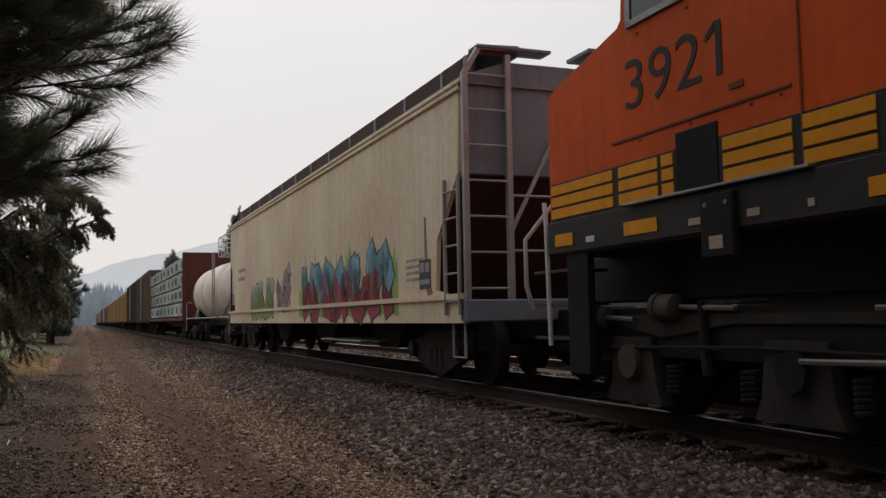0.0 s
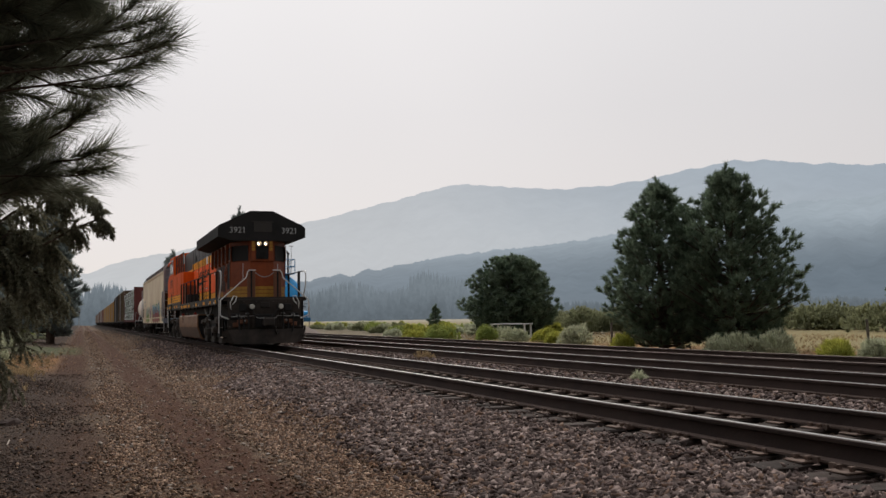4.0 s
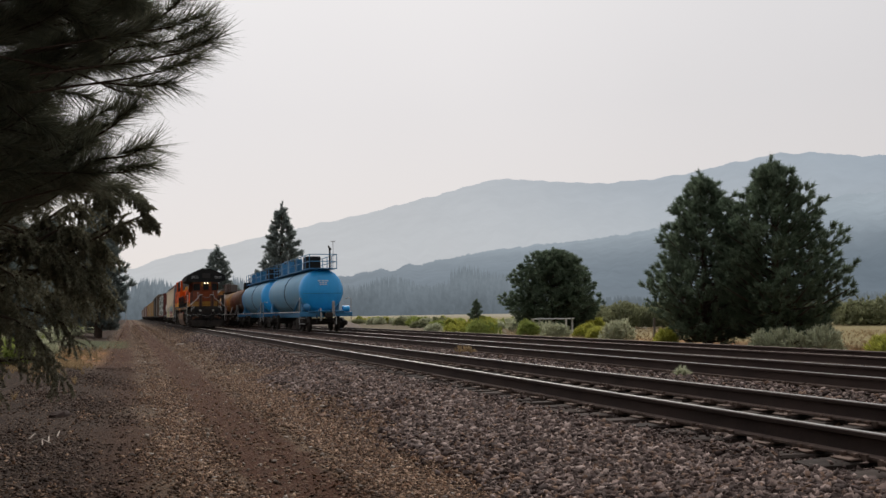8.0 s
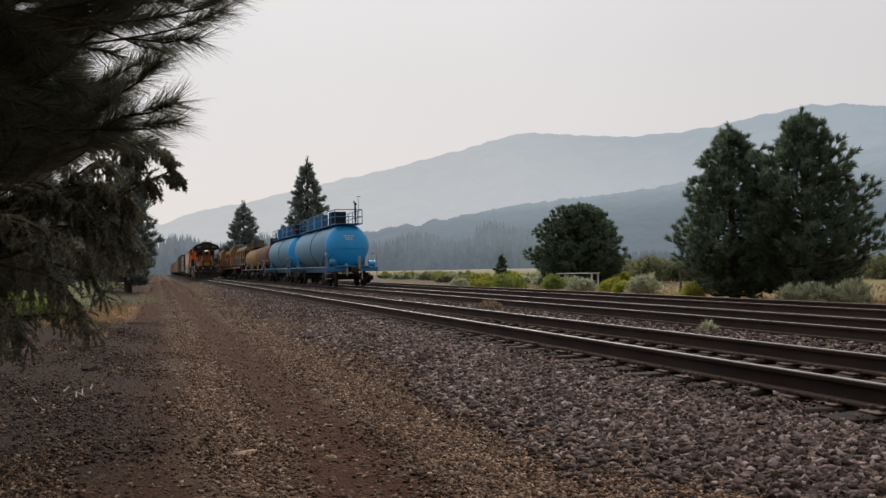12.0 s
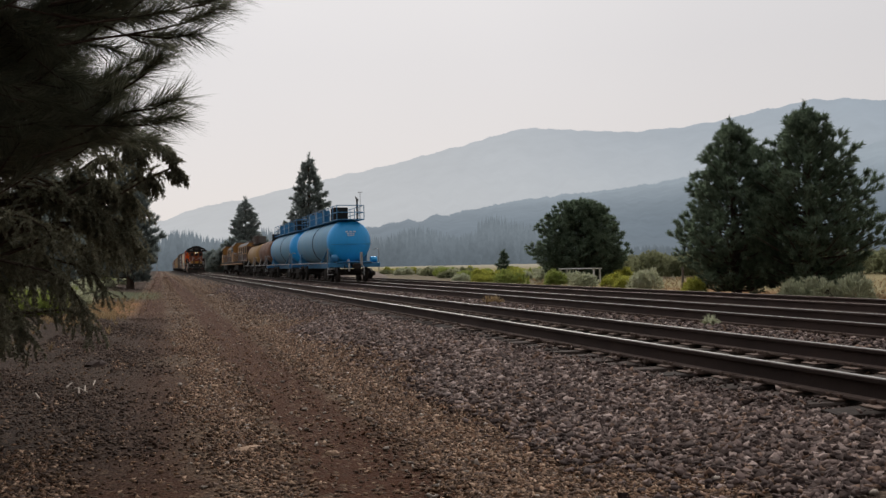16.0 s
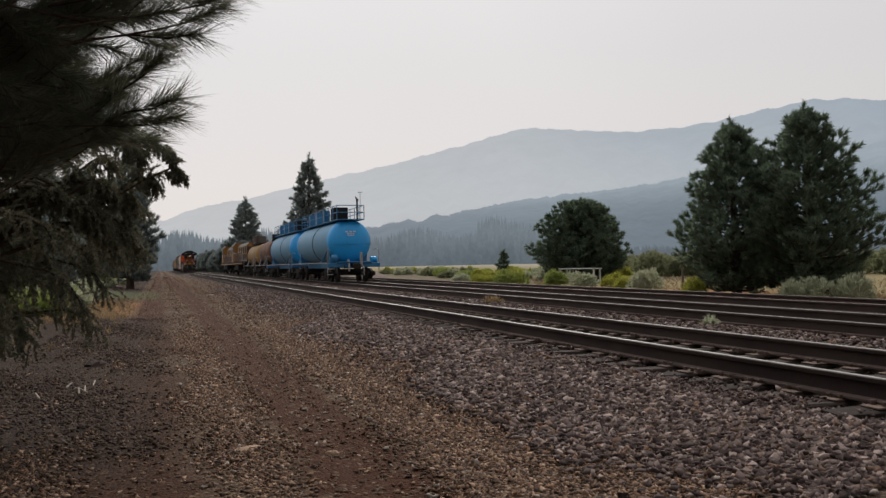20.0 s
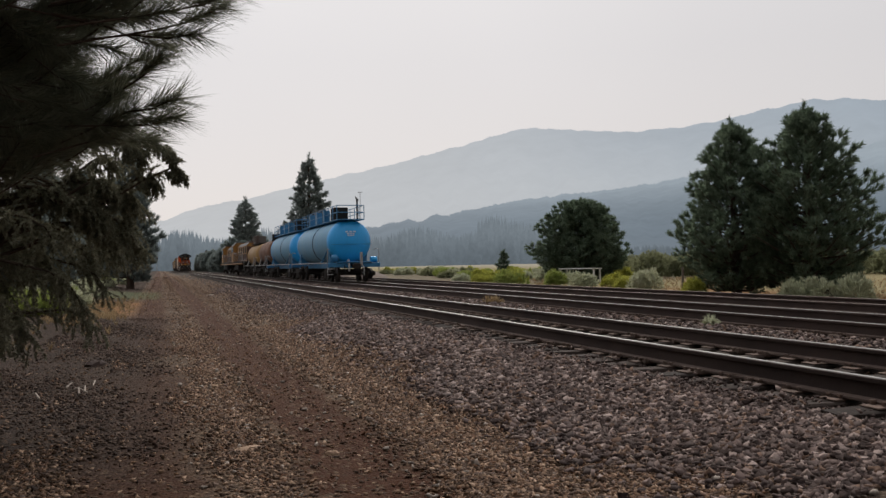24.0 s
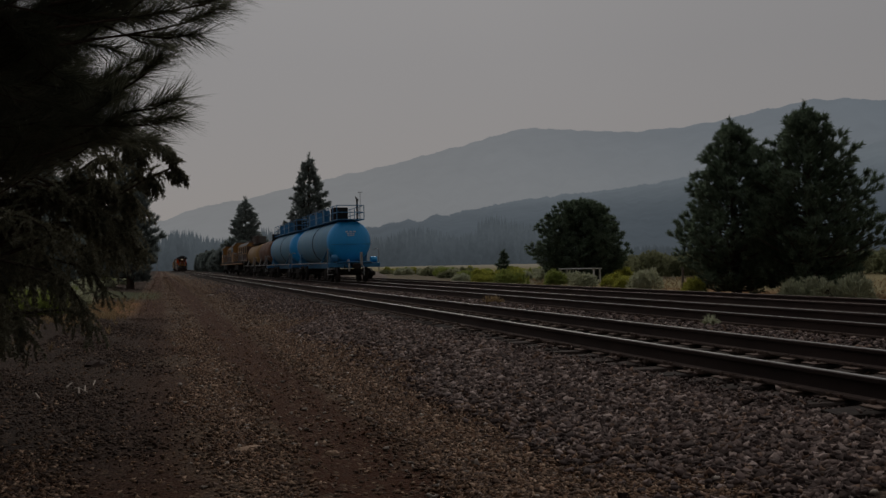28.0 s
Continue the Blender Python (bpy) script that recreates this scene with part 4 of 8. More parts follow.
# directions (yaw, pitch) of the base and tip of each overhanging shoot, and its distance
NEAR_SHOOTS = [(-0.02, 16.67, 3.89, 17.89, 3.9), (0.56, 15.13, 4.56, 16.52, 3.8), (0.01, 14.12, 3.58, 15.48, 3.9), (-1.38, 13.76, 2.07, 13.94, 4.0), (-2.75, 14.12, 0.49, 13.19, 4.0), (-1.57, 16.58, 0.97, 18.65, 4.1), (1.24, 17.42, 3.33, 19.31, 4.0), (-1.74, 10.75, -0.1, 12.24, 4.1), (-1.63, 9.33, 0.74, 10.07, 3.9), (-1.92, 8.5, 0.63, 9.01, 3.9), (-2.81, 7.82, -0.54, 7.71, 4.0), (-4.01, 8.95, -1.61, 8.0, 4.1), (-3.97, 15.56, -1.9, 17.64, 4.2), (1.57, 16.23, 4.16, 17.24, 4.1)]
near_pine()


def juniper():
    """The juniper beside the road: bare-looking limbs with hanging sprays of scale leaves."""
    rnd = random.Random(12)
    root = Vector((-2.4, 8.9, float(height(-2.4, 8.9)) - 0.05))
    tree = thing("juniper_tree", "dark shaggy juniper leaning its sprays over the road's edge", "tree", pose(*root))
    wood = Shape()
    wood.pipe([(0, 0, 0), (0.08, 0.05, 0.8), (-0.05, 0.1, 1.9), (0.05, 0, 3.2)], [0.17, 0.14, 0.1, 0.04], 9)
    pos, way = [], []

    def spray(start, end, sag, n, w, hook=0.10):
        s, e = Vector(start) - root, Vector(end) - root
        m = s.lerp(e, 0.5) + Vector((0, 0, sag))
        tip = e + (e - m).normalized() * hook * 0.9 + Vector((0, 0, -hook))
        line = [s, m, e.lerp(m, 0.2) + Vector((0, 0, hook * 0.25)), e, tip]
        wood.pipe(line, [0.026, 0.018, 0.010, 0.007, 0.003], 5)
        for j in range(n):
            t = 0.9 + 3.1 * rnd.random()
            k = min(3, int(t))
            p = line[k].lerp(line[k + 1], t - k)
            d = ((line[k + 1] - line[k]).normalized() * 0.6 + Vector((rnd.uniform(-0.9, 0.9), rnd.uniform(-0.9, 0.9), rnd.uniform(-0.8, 0.55)))).normalized()
            for q in range(6):
                pos.append(p.copy())
                way.append(d.copy())
                p = p + d * w * 0.27
                d = (d + Vector((rnd.uniform(-0.2, 0.2), rnd.uniform(-0.2, 0.2), -0.26))).normalized()
    spray((-2.3, 8.9, 0.72), (0.12, 8.5, 1.84), -0.12, 66, 0.08, 0.09)
    spray((-0.75, 8.75, 1.34), (-0.12, 8.6, 1.76), 0.04, 46, 0.10, 0.08)
    spray((-2.2, 8.8, 2.0), (0.06, 8.5, 2.02), 0.08, 60, 0.06, 0.06)
    spray((-0.9, 8.8, 1.98), (-0.22, 8.6, 2.04), 0.04, 60, 0.10, 0.10)
    for k in range(12):
        spray((-1.4, 8.8, rnd.uniform(1.1, 2.0)), (rnd.uniform(-0.62, -0.24), rnd.uniform(8.4, 8.9), rnd.uniform(1.2, 2.05)), 0.06, 46, 0.13, 0.12)
    for k in range(50):
        x, z = rnd.uniform(-2.2, -0.45), rnd.uniform(0.42, 2.4)
        x -= 0.42 * max(0.0, 0.95 - z)
        y = rnd.uniform(7.6, 9.9)
        spray((-2.3, rnd.uniform(8.5, 9.3), min(2.7, z + rnd.uniform(0.0, 0.6))), (x, y, z), rnd.uniform(-0.05, 0.18), 44, 0.15, 0.14)
    # unseen crown above the view, added to shade the verge
    high, out = [], []
    for k in range(1100):
        z, a = 4.3 + 2.6 * rnd.random(), rnd.uniform(0, 6.283)
        r = (2.3 - 0.7 * (z - 4.3)) * rnd.random() ** 0.5
        high.append(Vector((r * math.cos(a) - 0.6, r * math.sin(a), z + 0.4)))
        out.append(Vector((math.cos(a), math.sin(a), 0.3)))
    wood.pipe([(0.05, 0, 3.2), (-0.2, 0, 4.6), (-0.4, 0.1, 6.6)], [0.05, 0.04, 0.015], 7)
    part("trunk", wood, bark, tree)
    crown("shade_crown", [blades(high, out, 16, 0.26, 0.03, 1.2, 14, 0.15)], juniper_green, tree)
    crown("foliage", [blades(pos, way, 12, 0.034, 0.010, 1.3, 4, 0.05)], juniper_green, tree)


juniper()

# brush along the dirt road east of the tracks
for k, (x, y, w, t, leaf, name, label) in enumerate([
    (22.0, 55.3, 2.6, 1.35, brush_green, "rabbitbrush", "bright green rounded rabbitbrush by the dirt road"),
    (23.8, 52.6, 1.5, 1.25, brush_green, "rabbitbrush", "bright green rounded rabbitbrush by the dirt road"),
    (23.3, 47.6, 1.7, 1.0, sage_grey, "sagebrush", "grey-green sagebrush by the dirt road"),
    (25.6, 55.5, 2.0, 1.0, sage_grey, "sagebrush", "grey-green sagebrush by the dirt road"),
    (21.9, 38.4, 1.7, 1.25, sage_grey, "sagebrush", "grey-green sagebrush by the dirt road"),
    (24.3, 46.1, 1.4, 0.85, rabbit_yellow, "rabbitbrush", "yellow flowering rabbitbrush by the dirt road"),
    (22.9, 42.0, 1.1, 0.7, rabbit_yellow, "rabbitbrush", "yellow flowering rabbitbrush by the dirt road"),
    (21.0, 32.6, 1.15, 0.8, rabbit_yellow, "rabbitbrush", "yellow flowering rabbitbrush by the dirt road"),
    (21.2, 24.6, 2.1, 1.15, sage_grey, "sagebrush", "large pale sagebrush at the foot of the pines"),
    (20.6, 25.9, 1.2, 0.8, sage_grey, "sagebrush", "pale sagebrush at the foot of the pines"),
    (21.3, 21.5, 1.15, 0.72, rabbit_yellow, "rabbitbrush", "yellow flowering rabbitbrush by the dirt road"),
    (21.9, 20.6, 0.9, 0.7, sage_grey, "sagebrush", "grey-green sagebrush by the dirt road"),
    (21.2, 58.5, 1.5, 0.8, rabbit_yellow, "rabbitbrush", "yellow flowering rabbitbrush by the dirt road"),
    (20.9, 63.0, 1.8, 0.9, sage_grey, "sagebrush", "grey-green sagebrush by the dirt road")]):
    bush(name, label, x, y, w, t, 200 + k, leaf, group="brush along the dirt road")
rb = random.Random(77)
for k in range(60):
    y = rb.uniform(58, 150)
    x = 23.0 + rb.uniform(0, 9) + (y - 58) * 0.13
    bush("sagebrush", "low grey-green brush on the flat", x, y, rb.uniform(1.4, 2.8), rb.uniform(0.6, 1.2), 300 + k,
         rb.choice([sage_grey, sage_grey, sage_grey, willow_olive, brush_green, rabbit_yellow]), 150, 0.32, 0.07, group="brush on the flat")
for k in range(40):
    y = rb.uniform(40, 120)
    bush("willow", "olive willow thicket behind the meadow", 52 + rb.uniform(-4, 7) + max(0, y - 80) * 0.1, y, rb.uniform(6, 9), rb.uniform(1.9, 2.7), 400 + k,
         willow_olive, 520, 0.32, 0.08, group="willows behind the meadow")
for k, (x, y, w) in enumerate([(36.0, 66.5, 4.6), (38.4, 65.0, 5.0), (41.0, 63.0, 4.4), (44.5, 60.0, 5.2)]):
    bush("willow", "rounded olive willow thicket beside the meadow", x, y, w, 2.5, 450 + k, willow_olive, 900, 0.30, 0.06, group="willows behind the meadow")
# brush west of the road
for k in range(16):
    y = rb.uniform(22, 95)
    bush("sagebrush", "grey-green brush at the road's edge", -2.9 - rb.uniform(0, 3.0), y, rb.uniform(0.9, 1.8), rb.uniform(0.45, 0.95), 500 + k,
         rb.choice([sage_grey, brush_green, sage_grey]), 150, 0.26, 0.04, group="brush west of the road")


def dry_grass():
    """Straw-coloured tufts on the verge and in the meadow."""
    rng = np.random.default_rng(3)
    n = 700
    a = np.stack([rng.normal(-2.3, 0.65, n), rng.normal(36, 6, n)], -1)
    a = a[(a[:, 0] < -0.9) & (np.sin(a[:, 0] * 3 + a[:, 1] * 0.8) + np.sin(a[:, 1] * 1.7) > -0.5)]
    b = np.stack([rng.uniform(22.5, 42, 2600), rng.uniform(15, 75, 2600)], -1)
    p = np.concatenate([a, b])
    pos = np.stack([p[:, 0], p[:, 1], height(p[:, 0], p[:, 1])], -1)
    way = np.tile([0.0, 0.0, 1.0], (len(p), 1)) + rng.normal(size=(len(p), 3)) * 0.15
    v, f = blades(pos, way, 12, 0.22, 0.012, 0.7, 6)
    tagged(new("dry_grass", soup("dry_grass", v, f, straw)), "straw-coloured dry grass tufts", "grass", kind="stuff")


dry_grass()


# weeds between the tracks, stones and litter on the road
bush("weed", "small pale dry weed growing in the ballast", 8.35, 12.6, 0.26, 0.24, 901, sage_grey, 30, 0.10, 0.012, "weed")
bush("weed", "small pale dry weed growing in the ballast", 8.3, 22.4, 0.5, 0.25, 902, straw, 50, 0.12, 0.012, "weed")


def loose_rock(x, y, a, b, c, seed, label, material):
    rnd = random.Random(seed)
    t = thing("rock", label, "rock", pose(x, y, float(height(x, y)) - 0.01, 0, 0, rnd.uniform(0, 180)))
    rings = [(1.0, 0.0), (0.95, 0.5), (0.6, 0.9), (0.2, 1.0)]
    s = Shape().add([(math.cos(0.785 * k) * r * a * rnd.uniform(0.8, 1.15), math.sin(0.785 * k) * r * b * rnd.uniform(0.8, 1.15), z * c * rnd.uniform(0.85, 1.1)) for r, z in rings for k in range(8)],
                    [(8 * i + k, 8 * i + (k + 1) % 8, 8 * i + 8 + (k + 1) % 8, 8 * i + 8 + k) for i in range(3) for k in range(8)] + [tuple(range(24, 32))])
    part("stone", s, material, t, smooth=False)


loose_rock(0.69, 7.85, 0.15, 0.09, 0.035, 1, "flat brown slab of stone lying on the road", gravel_stone)
loose_rock(1.33, 7.45, 0.065, 0.045, 0.05, 2, "fist-sized brown rock lying on the road", gravel_stone)
loose_rock(4.02, 5.35, 0.05, 0.04, 0.05, 3, "rusty orange rock in the ballast", plate_steel)
loose_rock(-1.0, 15.6, 0.22, 0.13, 0.1, 4, "dark rock at the road's edge", ballast_stone)
loose_rock(0.05, 10.9, 0.1, 0.03, 0.025, 5, "short dark stick-like stone on the road", ballast_stone)
loose_rock(2.75, 52.3, 0.35, 0.12, 0.06, 6, "pale flat stone at the ballast's foot", pale_stone)


def roots():
    """Pale dead twigs on the verge."""
    rnd = random.Random(6)
    t = thing("dead_twigs", "pale dead twigs lying on the dark verge", "twigs", pose(-1.15, 12.4, float(height(-1.15, 12.4))))
    for k in range(6):
        x, y, a = rnd.uniform(-0.5, 0.5), rnd.uniform(-0.6, 0.6), rnd.uniform(0, 3)
        part("twig", Shape().pipe([(x, y, 0.02), (x + 0.15 * math.cos(a), y + 0.15 * math.sin(a), 0.07), (x + 0.32 * math.cos(a + 0.3), y + 0.32 * math.sin(a + 0.3), 0.02)], [0.012, 0.01, 0.005], 5), pale_stone, t)


roots()
# ---- rolling stock: materials ----
orange = surface("orange_engine_paint", (0.92, 0.118, 0.003), (0.72, 0.088, 0.005), 0.6, grain=9, patch=0.7, mix=0.7, bump=0.04, streak=0.25)
sooty_orange = surface("sooty_orange_paint", (0.24, 0.055, 0.017), (0.11, 0.035, 0.018), 0.6, grain=9, patch=0.7, mix=0.8, bump=0.05, streak=0.6)
# a little darker than the hood's orange
cab_orange = surface("orange_cab_paint", (0.74, 0.105, 0.006), (0.52, 0.075, 0.008), 0.65, grain=9, patch=0.6, mix=0.8, bump=0.04, streak=0.35)
worn_orange = surface("worn_orange_paint", (0.23, 0.052, 0.017), (0.12, 0.034, 0.016), 0.6, grain=9, patch=0.9, mix=0.8, bump=0.05, streak=0.3)
yellow = surface("yellow_stripe_paint", (0.86, 0.36, 0.008), (0.64, 0.25, 0.01), 0.62, grain=9, patch=0.9, mix=0.7, bump=0.04, streak=0.3)
sooty_yellow = surface("sooty_yellow_paint", (0.42, 0.215, 0.035), (0.24, 0.12, 0.03), 0.6, grain=9, patch=0.9, mix=0.8, bump=0.04, streak=0.4)
engine_black = surface("dark_grey_engine_paint", (0.028, 0.026, 0.025), (0.052, 0.045, 0.039), 0.6, grain=9, patch=0.8, bump=0.06, streak=0.3)
soot = surface("sooty_black_steel", (0.014, 0.0135, 0.0135), (0.03, 0.027, 0.025), 0.8, grain=12, patch=1.5, bump=0.2)
truck_grime = surface("grimy_truck_steel", (0.036, 0.030, 0.026), (0.016, 0.0145, 0.0135), 0.9, grain=10, patch=2.5, bump=0.4)
tank_dust = surface("dust_brown_fuel_tank", (0.27, 0.135, 0.062), (0.13, 0.066, 0.034), 0.42, grain=8, patch=0.8, mix=0.8, bump=0.12, streak=0.6)
tank_shade = surface("shaded_brown_tank_plate", (0.105, 0.055, 0.030), (0.055, 0.032, 0.021), 0.55, grain=8, patch=0.8, mix=0.8, bump=0.1, streak=0.4)
white_paint = surface("white_handrail_paint", (0.62, 0.61, 0.58), (0.4, 0.38, 0.35), 0.5, grain=20, patch=3)
panel_brown = surface("brown_end_panel", (0.16, 0.065, 0.035), (0.08, 0.04, 0.025), 0.7, grain=9, patch=1.5, streak=0.4)
bare_steel = surface("worn_steel", (0.28, 0.27, 0.26), (0.12, 0.11, 0.1), 0.5, 0.7, grain=25, patch=4)
tread_steel = surface("wheel_tread_steel", (0.30, 0.29, 0.28), (0.16, 0.15, 0.14), 0.4, 0.9, grain=30, patch=4)
drip_pale = surface("pale_dried_drips", (0.24, 0.165, 0.12), (0.19, 0.115, 0.075), 0.6, grain=20, patch=5)
cream_patch = surface("dusty_cream_reflector", (0.46, 0.34, 0.25), (0.3, 0.22, 0.16), 0.6, grain=20, patch=5)
cylinder_dust = surface("dusty_brake_cylinder", (0.085, 0.068, 0.057), (0.04, 0.034, 0.03), 0.8, grain=14, patch=4, bump=0.2)
number_grey = surface("dulled_white_number_paint", (0.36, 0.36, 0.35), (0.2, 0.2, 0.2), 0.6, grain=14, patch=3)
guard_dust = surface("dust_caked_axle_guard", (0.052, 0.043, 0.037), (0.022, 0.019, 0.017), 0.9, grain=8, patch=2.2, mix=0.9, bump=0.3)
plough_dust = surface("dusty_black_plough_paint", (0.013, 0.0118, 0.011), (0.05, 0.039, 0.032), 0.9, grain=7, patch=1.6, mix=0.9, bump=0.25, streak=0.4)
red_cap = surface("red_cap_paint", (0.45, 0.05, 0.04), None, 0.5)
headlight = glow("headlight_bulb", (1.0, 0.74, 0.45), 9.0)
ditch_glass = surface("unlit_ditch_lamp_glass", (0.55, 0.52, 0.45), None, 0.25)
glass = bpy.data.materials.new("dark_cab_glass")
glass.use_nodes = True
glass.node_tree.nodes["Principled BSDF"].inputs["Base Color"].default_value = (0.02, 0.025, 0.03, 1)
glass.node_tree.nodes["Principled BSDF"].inputs["Roughness"].default_value = 0.06


for dull in (soot, truck_grime, engine_black, plough_dust, orange, cab_orange, worn_orange, sooty_orange, yellow, sooty_yellow, tank_dust):
    dull.node_tree.nodes["Principled BSDF"].inputs["Specular IOR Level"].default_value = 0.16


def lettering(text, size, material, parent, m, name="road_number", bold=0.0):
    """Raised letters from the built-in font."""
    cu = bpy.data.curves.new(name, "FONT")
    cu.body, cu.size, cu.extrude, cu.offset, cu.align_x = text, size, 0.003, bold, "CENTER"
    tmp = bpy.data.objects.new(name, cu)
    me = bpy.data.meshes.new_from_object(tmp)
    bpy.data.objects.remove(tmp)
    if text.endswith("1"):
        # the flag of the last figure, which the built-in font leaves out
        co = [v.co for v in me.vertices]
        xr, top = max(p.x for p in co), max(p.y for p in co)
        a, b = (xr - 0.10 * size, top), (xr - 0.25 * size, top - 0.15 * size)
        ring = [a, b, (b[0], b[1] - 0.075 * size), (a[0], a[1] - 0.12 * size)]
        bm = bmesh.new()
        bm.from_mesh(me)
        lo, hi = [bm.verts.new((x, y, -0.0025)) for x, y in ring], [bm.verts.new((x, y, 0.0025)) for x, y in ring]
        bm.faces.new(hi)
        bm.faces.new(lo[::-1])
        for i in range(4):
            bm.faces.new((lo[i], lo[(i + 1) % 4], hi[(i + 1) % 4], hi[i]))
        bmesh.ops.recalc_face_normals(bm, faces=bm.faces)
        bm.to_mesh(me)
        bm.free()
    return part(name, me, material, parent, at=m)


def facing(x, y, z, normal):
    """A pose whose face looks along -x or -y, upright."""
    if normal == "-x":
        return Matrix(((0, 0, -1, x), (-1, 0, 0, y), (0, 1, 0, z), (0, 0, 0, 1)))
    return Matrix(((1, 0, 0, x), (0, 0, -1, y), (0, 1, 0, z), (0, 0, 0, 1)))


ROLLERS = []


def wheelset(parent, y, r, moving=True):
    """An axle with two flanged wheels; rolls with the train."""
    s = Shape()
    for sd in (-1, 1):
        x = sd * GAUGE / 2
        prof = [(-0.07, r * 0.3), (-0.055, r * 0.86), (-0.07, r * 0.9), (-0.07, r), (0.045, r), (0.05, r + 0.028), (0.065, r + 0.028), (0.065, r * 0.88), (0.03, r * 0.82), (0.05, r * 0.3)]
        n = 28
        vs = [(x - sd * a, q * math.cos(6.2832 * k / n), q * math.sin(6.2832 * k / n)) for a, q in prof for k in range(n)]
        m = len(prof)
        fs = [(i * n + k, i * n + (k + 1) % n, (i + 1) * n + (k + 1) % n, (i + 1) * n + k) for i in range(m - 1) for k in range(n)]
        s.add(vs, fs + [tuple(range(n)), tuple(range((m - 1) * n, m * n))])
        for k in range(3):
            a = 2.094 * k
            s.rod((x - sd * 0.06, 0.16 * math.cos(a), 0.16 * math.sin(a)), (x - sd * 0.085, 0.16 * math.cos(a), 0.16 * math.sin(a)), 0.03, n=6)
    s.rod((-1.0, 0, 0), (1.0, 0, 0), 0.08, n=12)
    ob = part("wheelset", s, truck_grime, parent, at=pose(0, y, r))
    if moving:
        ROLLERS.append((ob, y, r))
    return ob


def roller_copy(mesh_of, parent, y, r, moving=True):
    ob = part("wheelset", mesh_of.data, None, parent, at=pose(0, y, r))
    if moving:
        ROLLERS.append((ob, y, r))
    return ob


def freight_truck(parent, y, moving=False, first=None):
    """A two-axle freight truck: side frames with springs, bolster, two wheelsets."""
    t = Shape()
    for sd in (-1, 1):
        x0, x1 = (sd * 1.10, sd * 1.22) if sd > 0 else (sd * 1.22, sd * 1.10)
        t.along_x([(-1.05, 0.44), (-0.95, 0.36), (-0.55, 0.22), (-0.35, 0.16), (0.35, 0.16), (0.55, 0.22), (0.95, 0.36), (1.05, 0.44), (1.05, 0.58), (0.6, 0.64), (0.45, 0.74), (-0.45, 0.74), (-0.6, 0.64), (-1.05, 0.58)], x0, x1)
        for k in (-0.2, 0.0, 0.2):
            t.rod((sd * 1.16, k, 0.2), (sd * 1.16, k, 0.5), 0.085, n=10)
        for e in (-0.88, 0.88):
            t.rod((sd * 1.05, e, 0.46), (sd * 1.30, e, 0.46), 0.12, n=12)
    t.box(-1.15, 1.15, -0.2, 0.2, 0.5, 0.72, 0.03)
    truck = part("truck", t, truck_grime, parent, at=pose(0, y, 0))
    if first is None:
        first = wheelset(truck, -0.88, 0.457, moving)
    else:
        roller_copy(first, truck, -0.88, 0.457, moving)
    roller_copy(first, truck, 0.88, 0.457, moving)
    return first


def coupler(parent, y, way):
    s = Shape().box(-0.12, 0.12, min(y, y + way * 0.75), max(y, y + way * 0.75), 0.76, 0.96, 0.03)
    s.box(-0.17, 0.2, min(y + way * 0.6, y + way * 0.9), max(y + way * 0.6, y + way * 0.9), 0.72, 1.02, 0.05)
    s.pipe([(0.35, y, 0.75), (0.4, y + way * 0.3, 0.5), (0.3, y + way * 0.6, 0.45), (0.2, y + way * 0.8, 0.62)], 0.03)
    return part("coupler", s, truck_grime, parent)


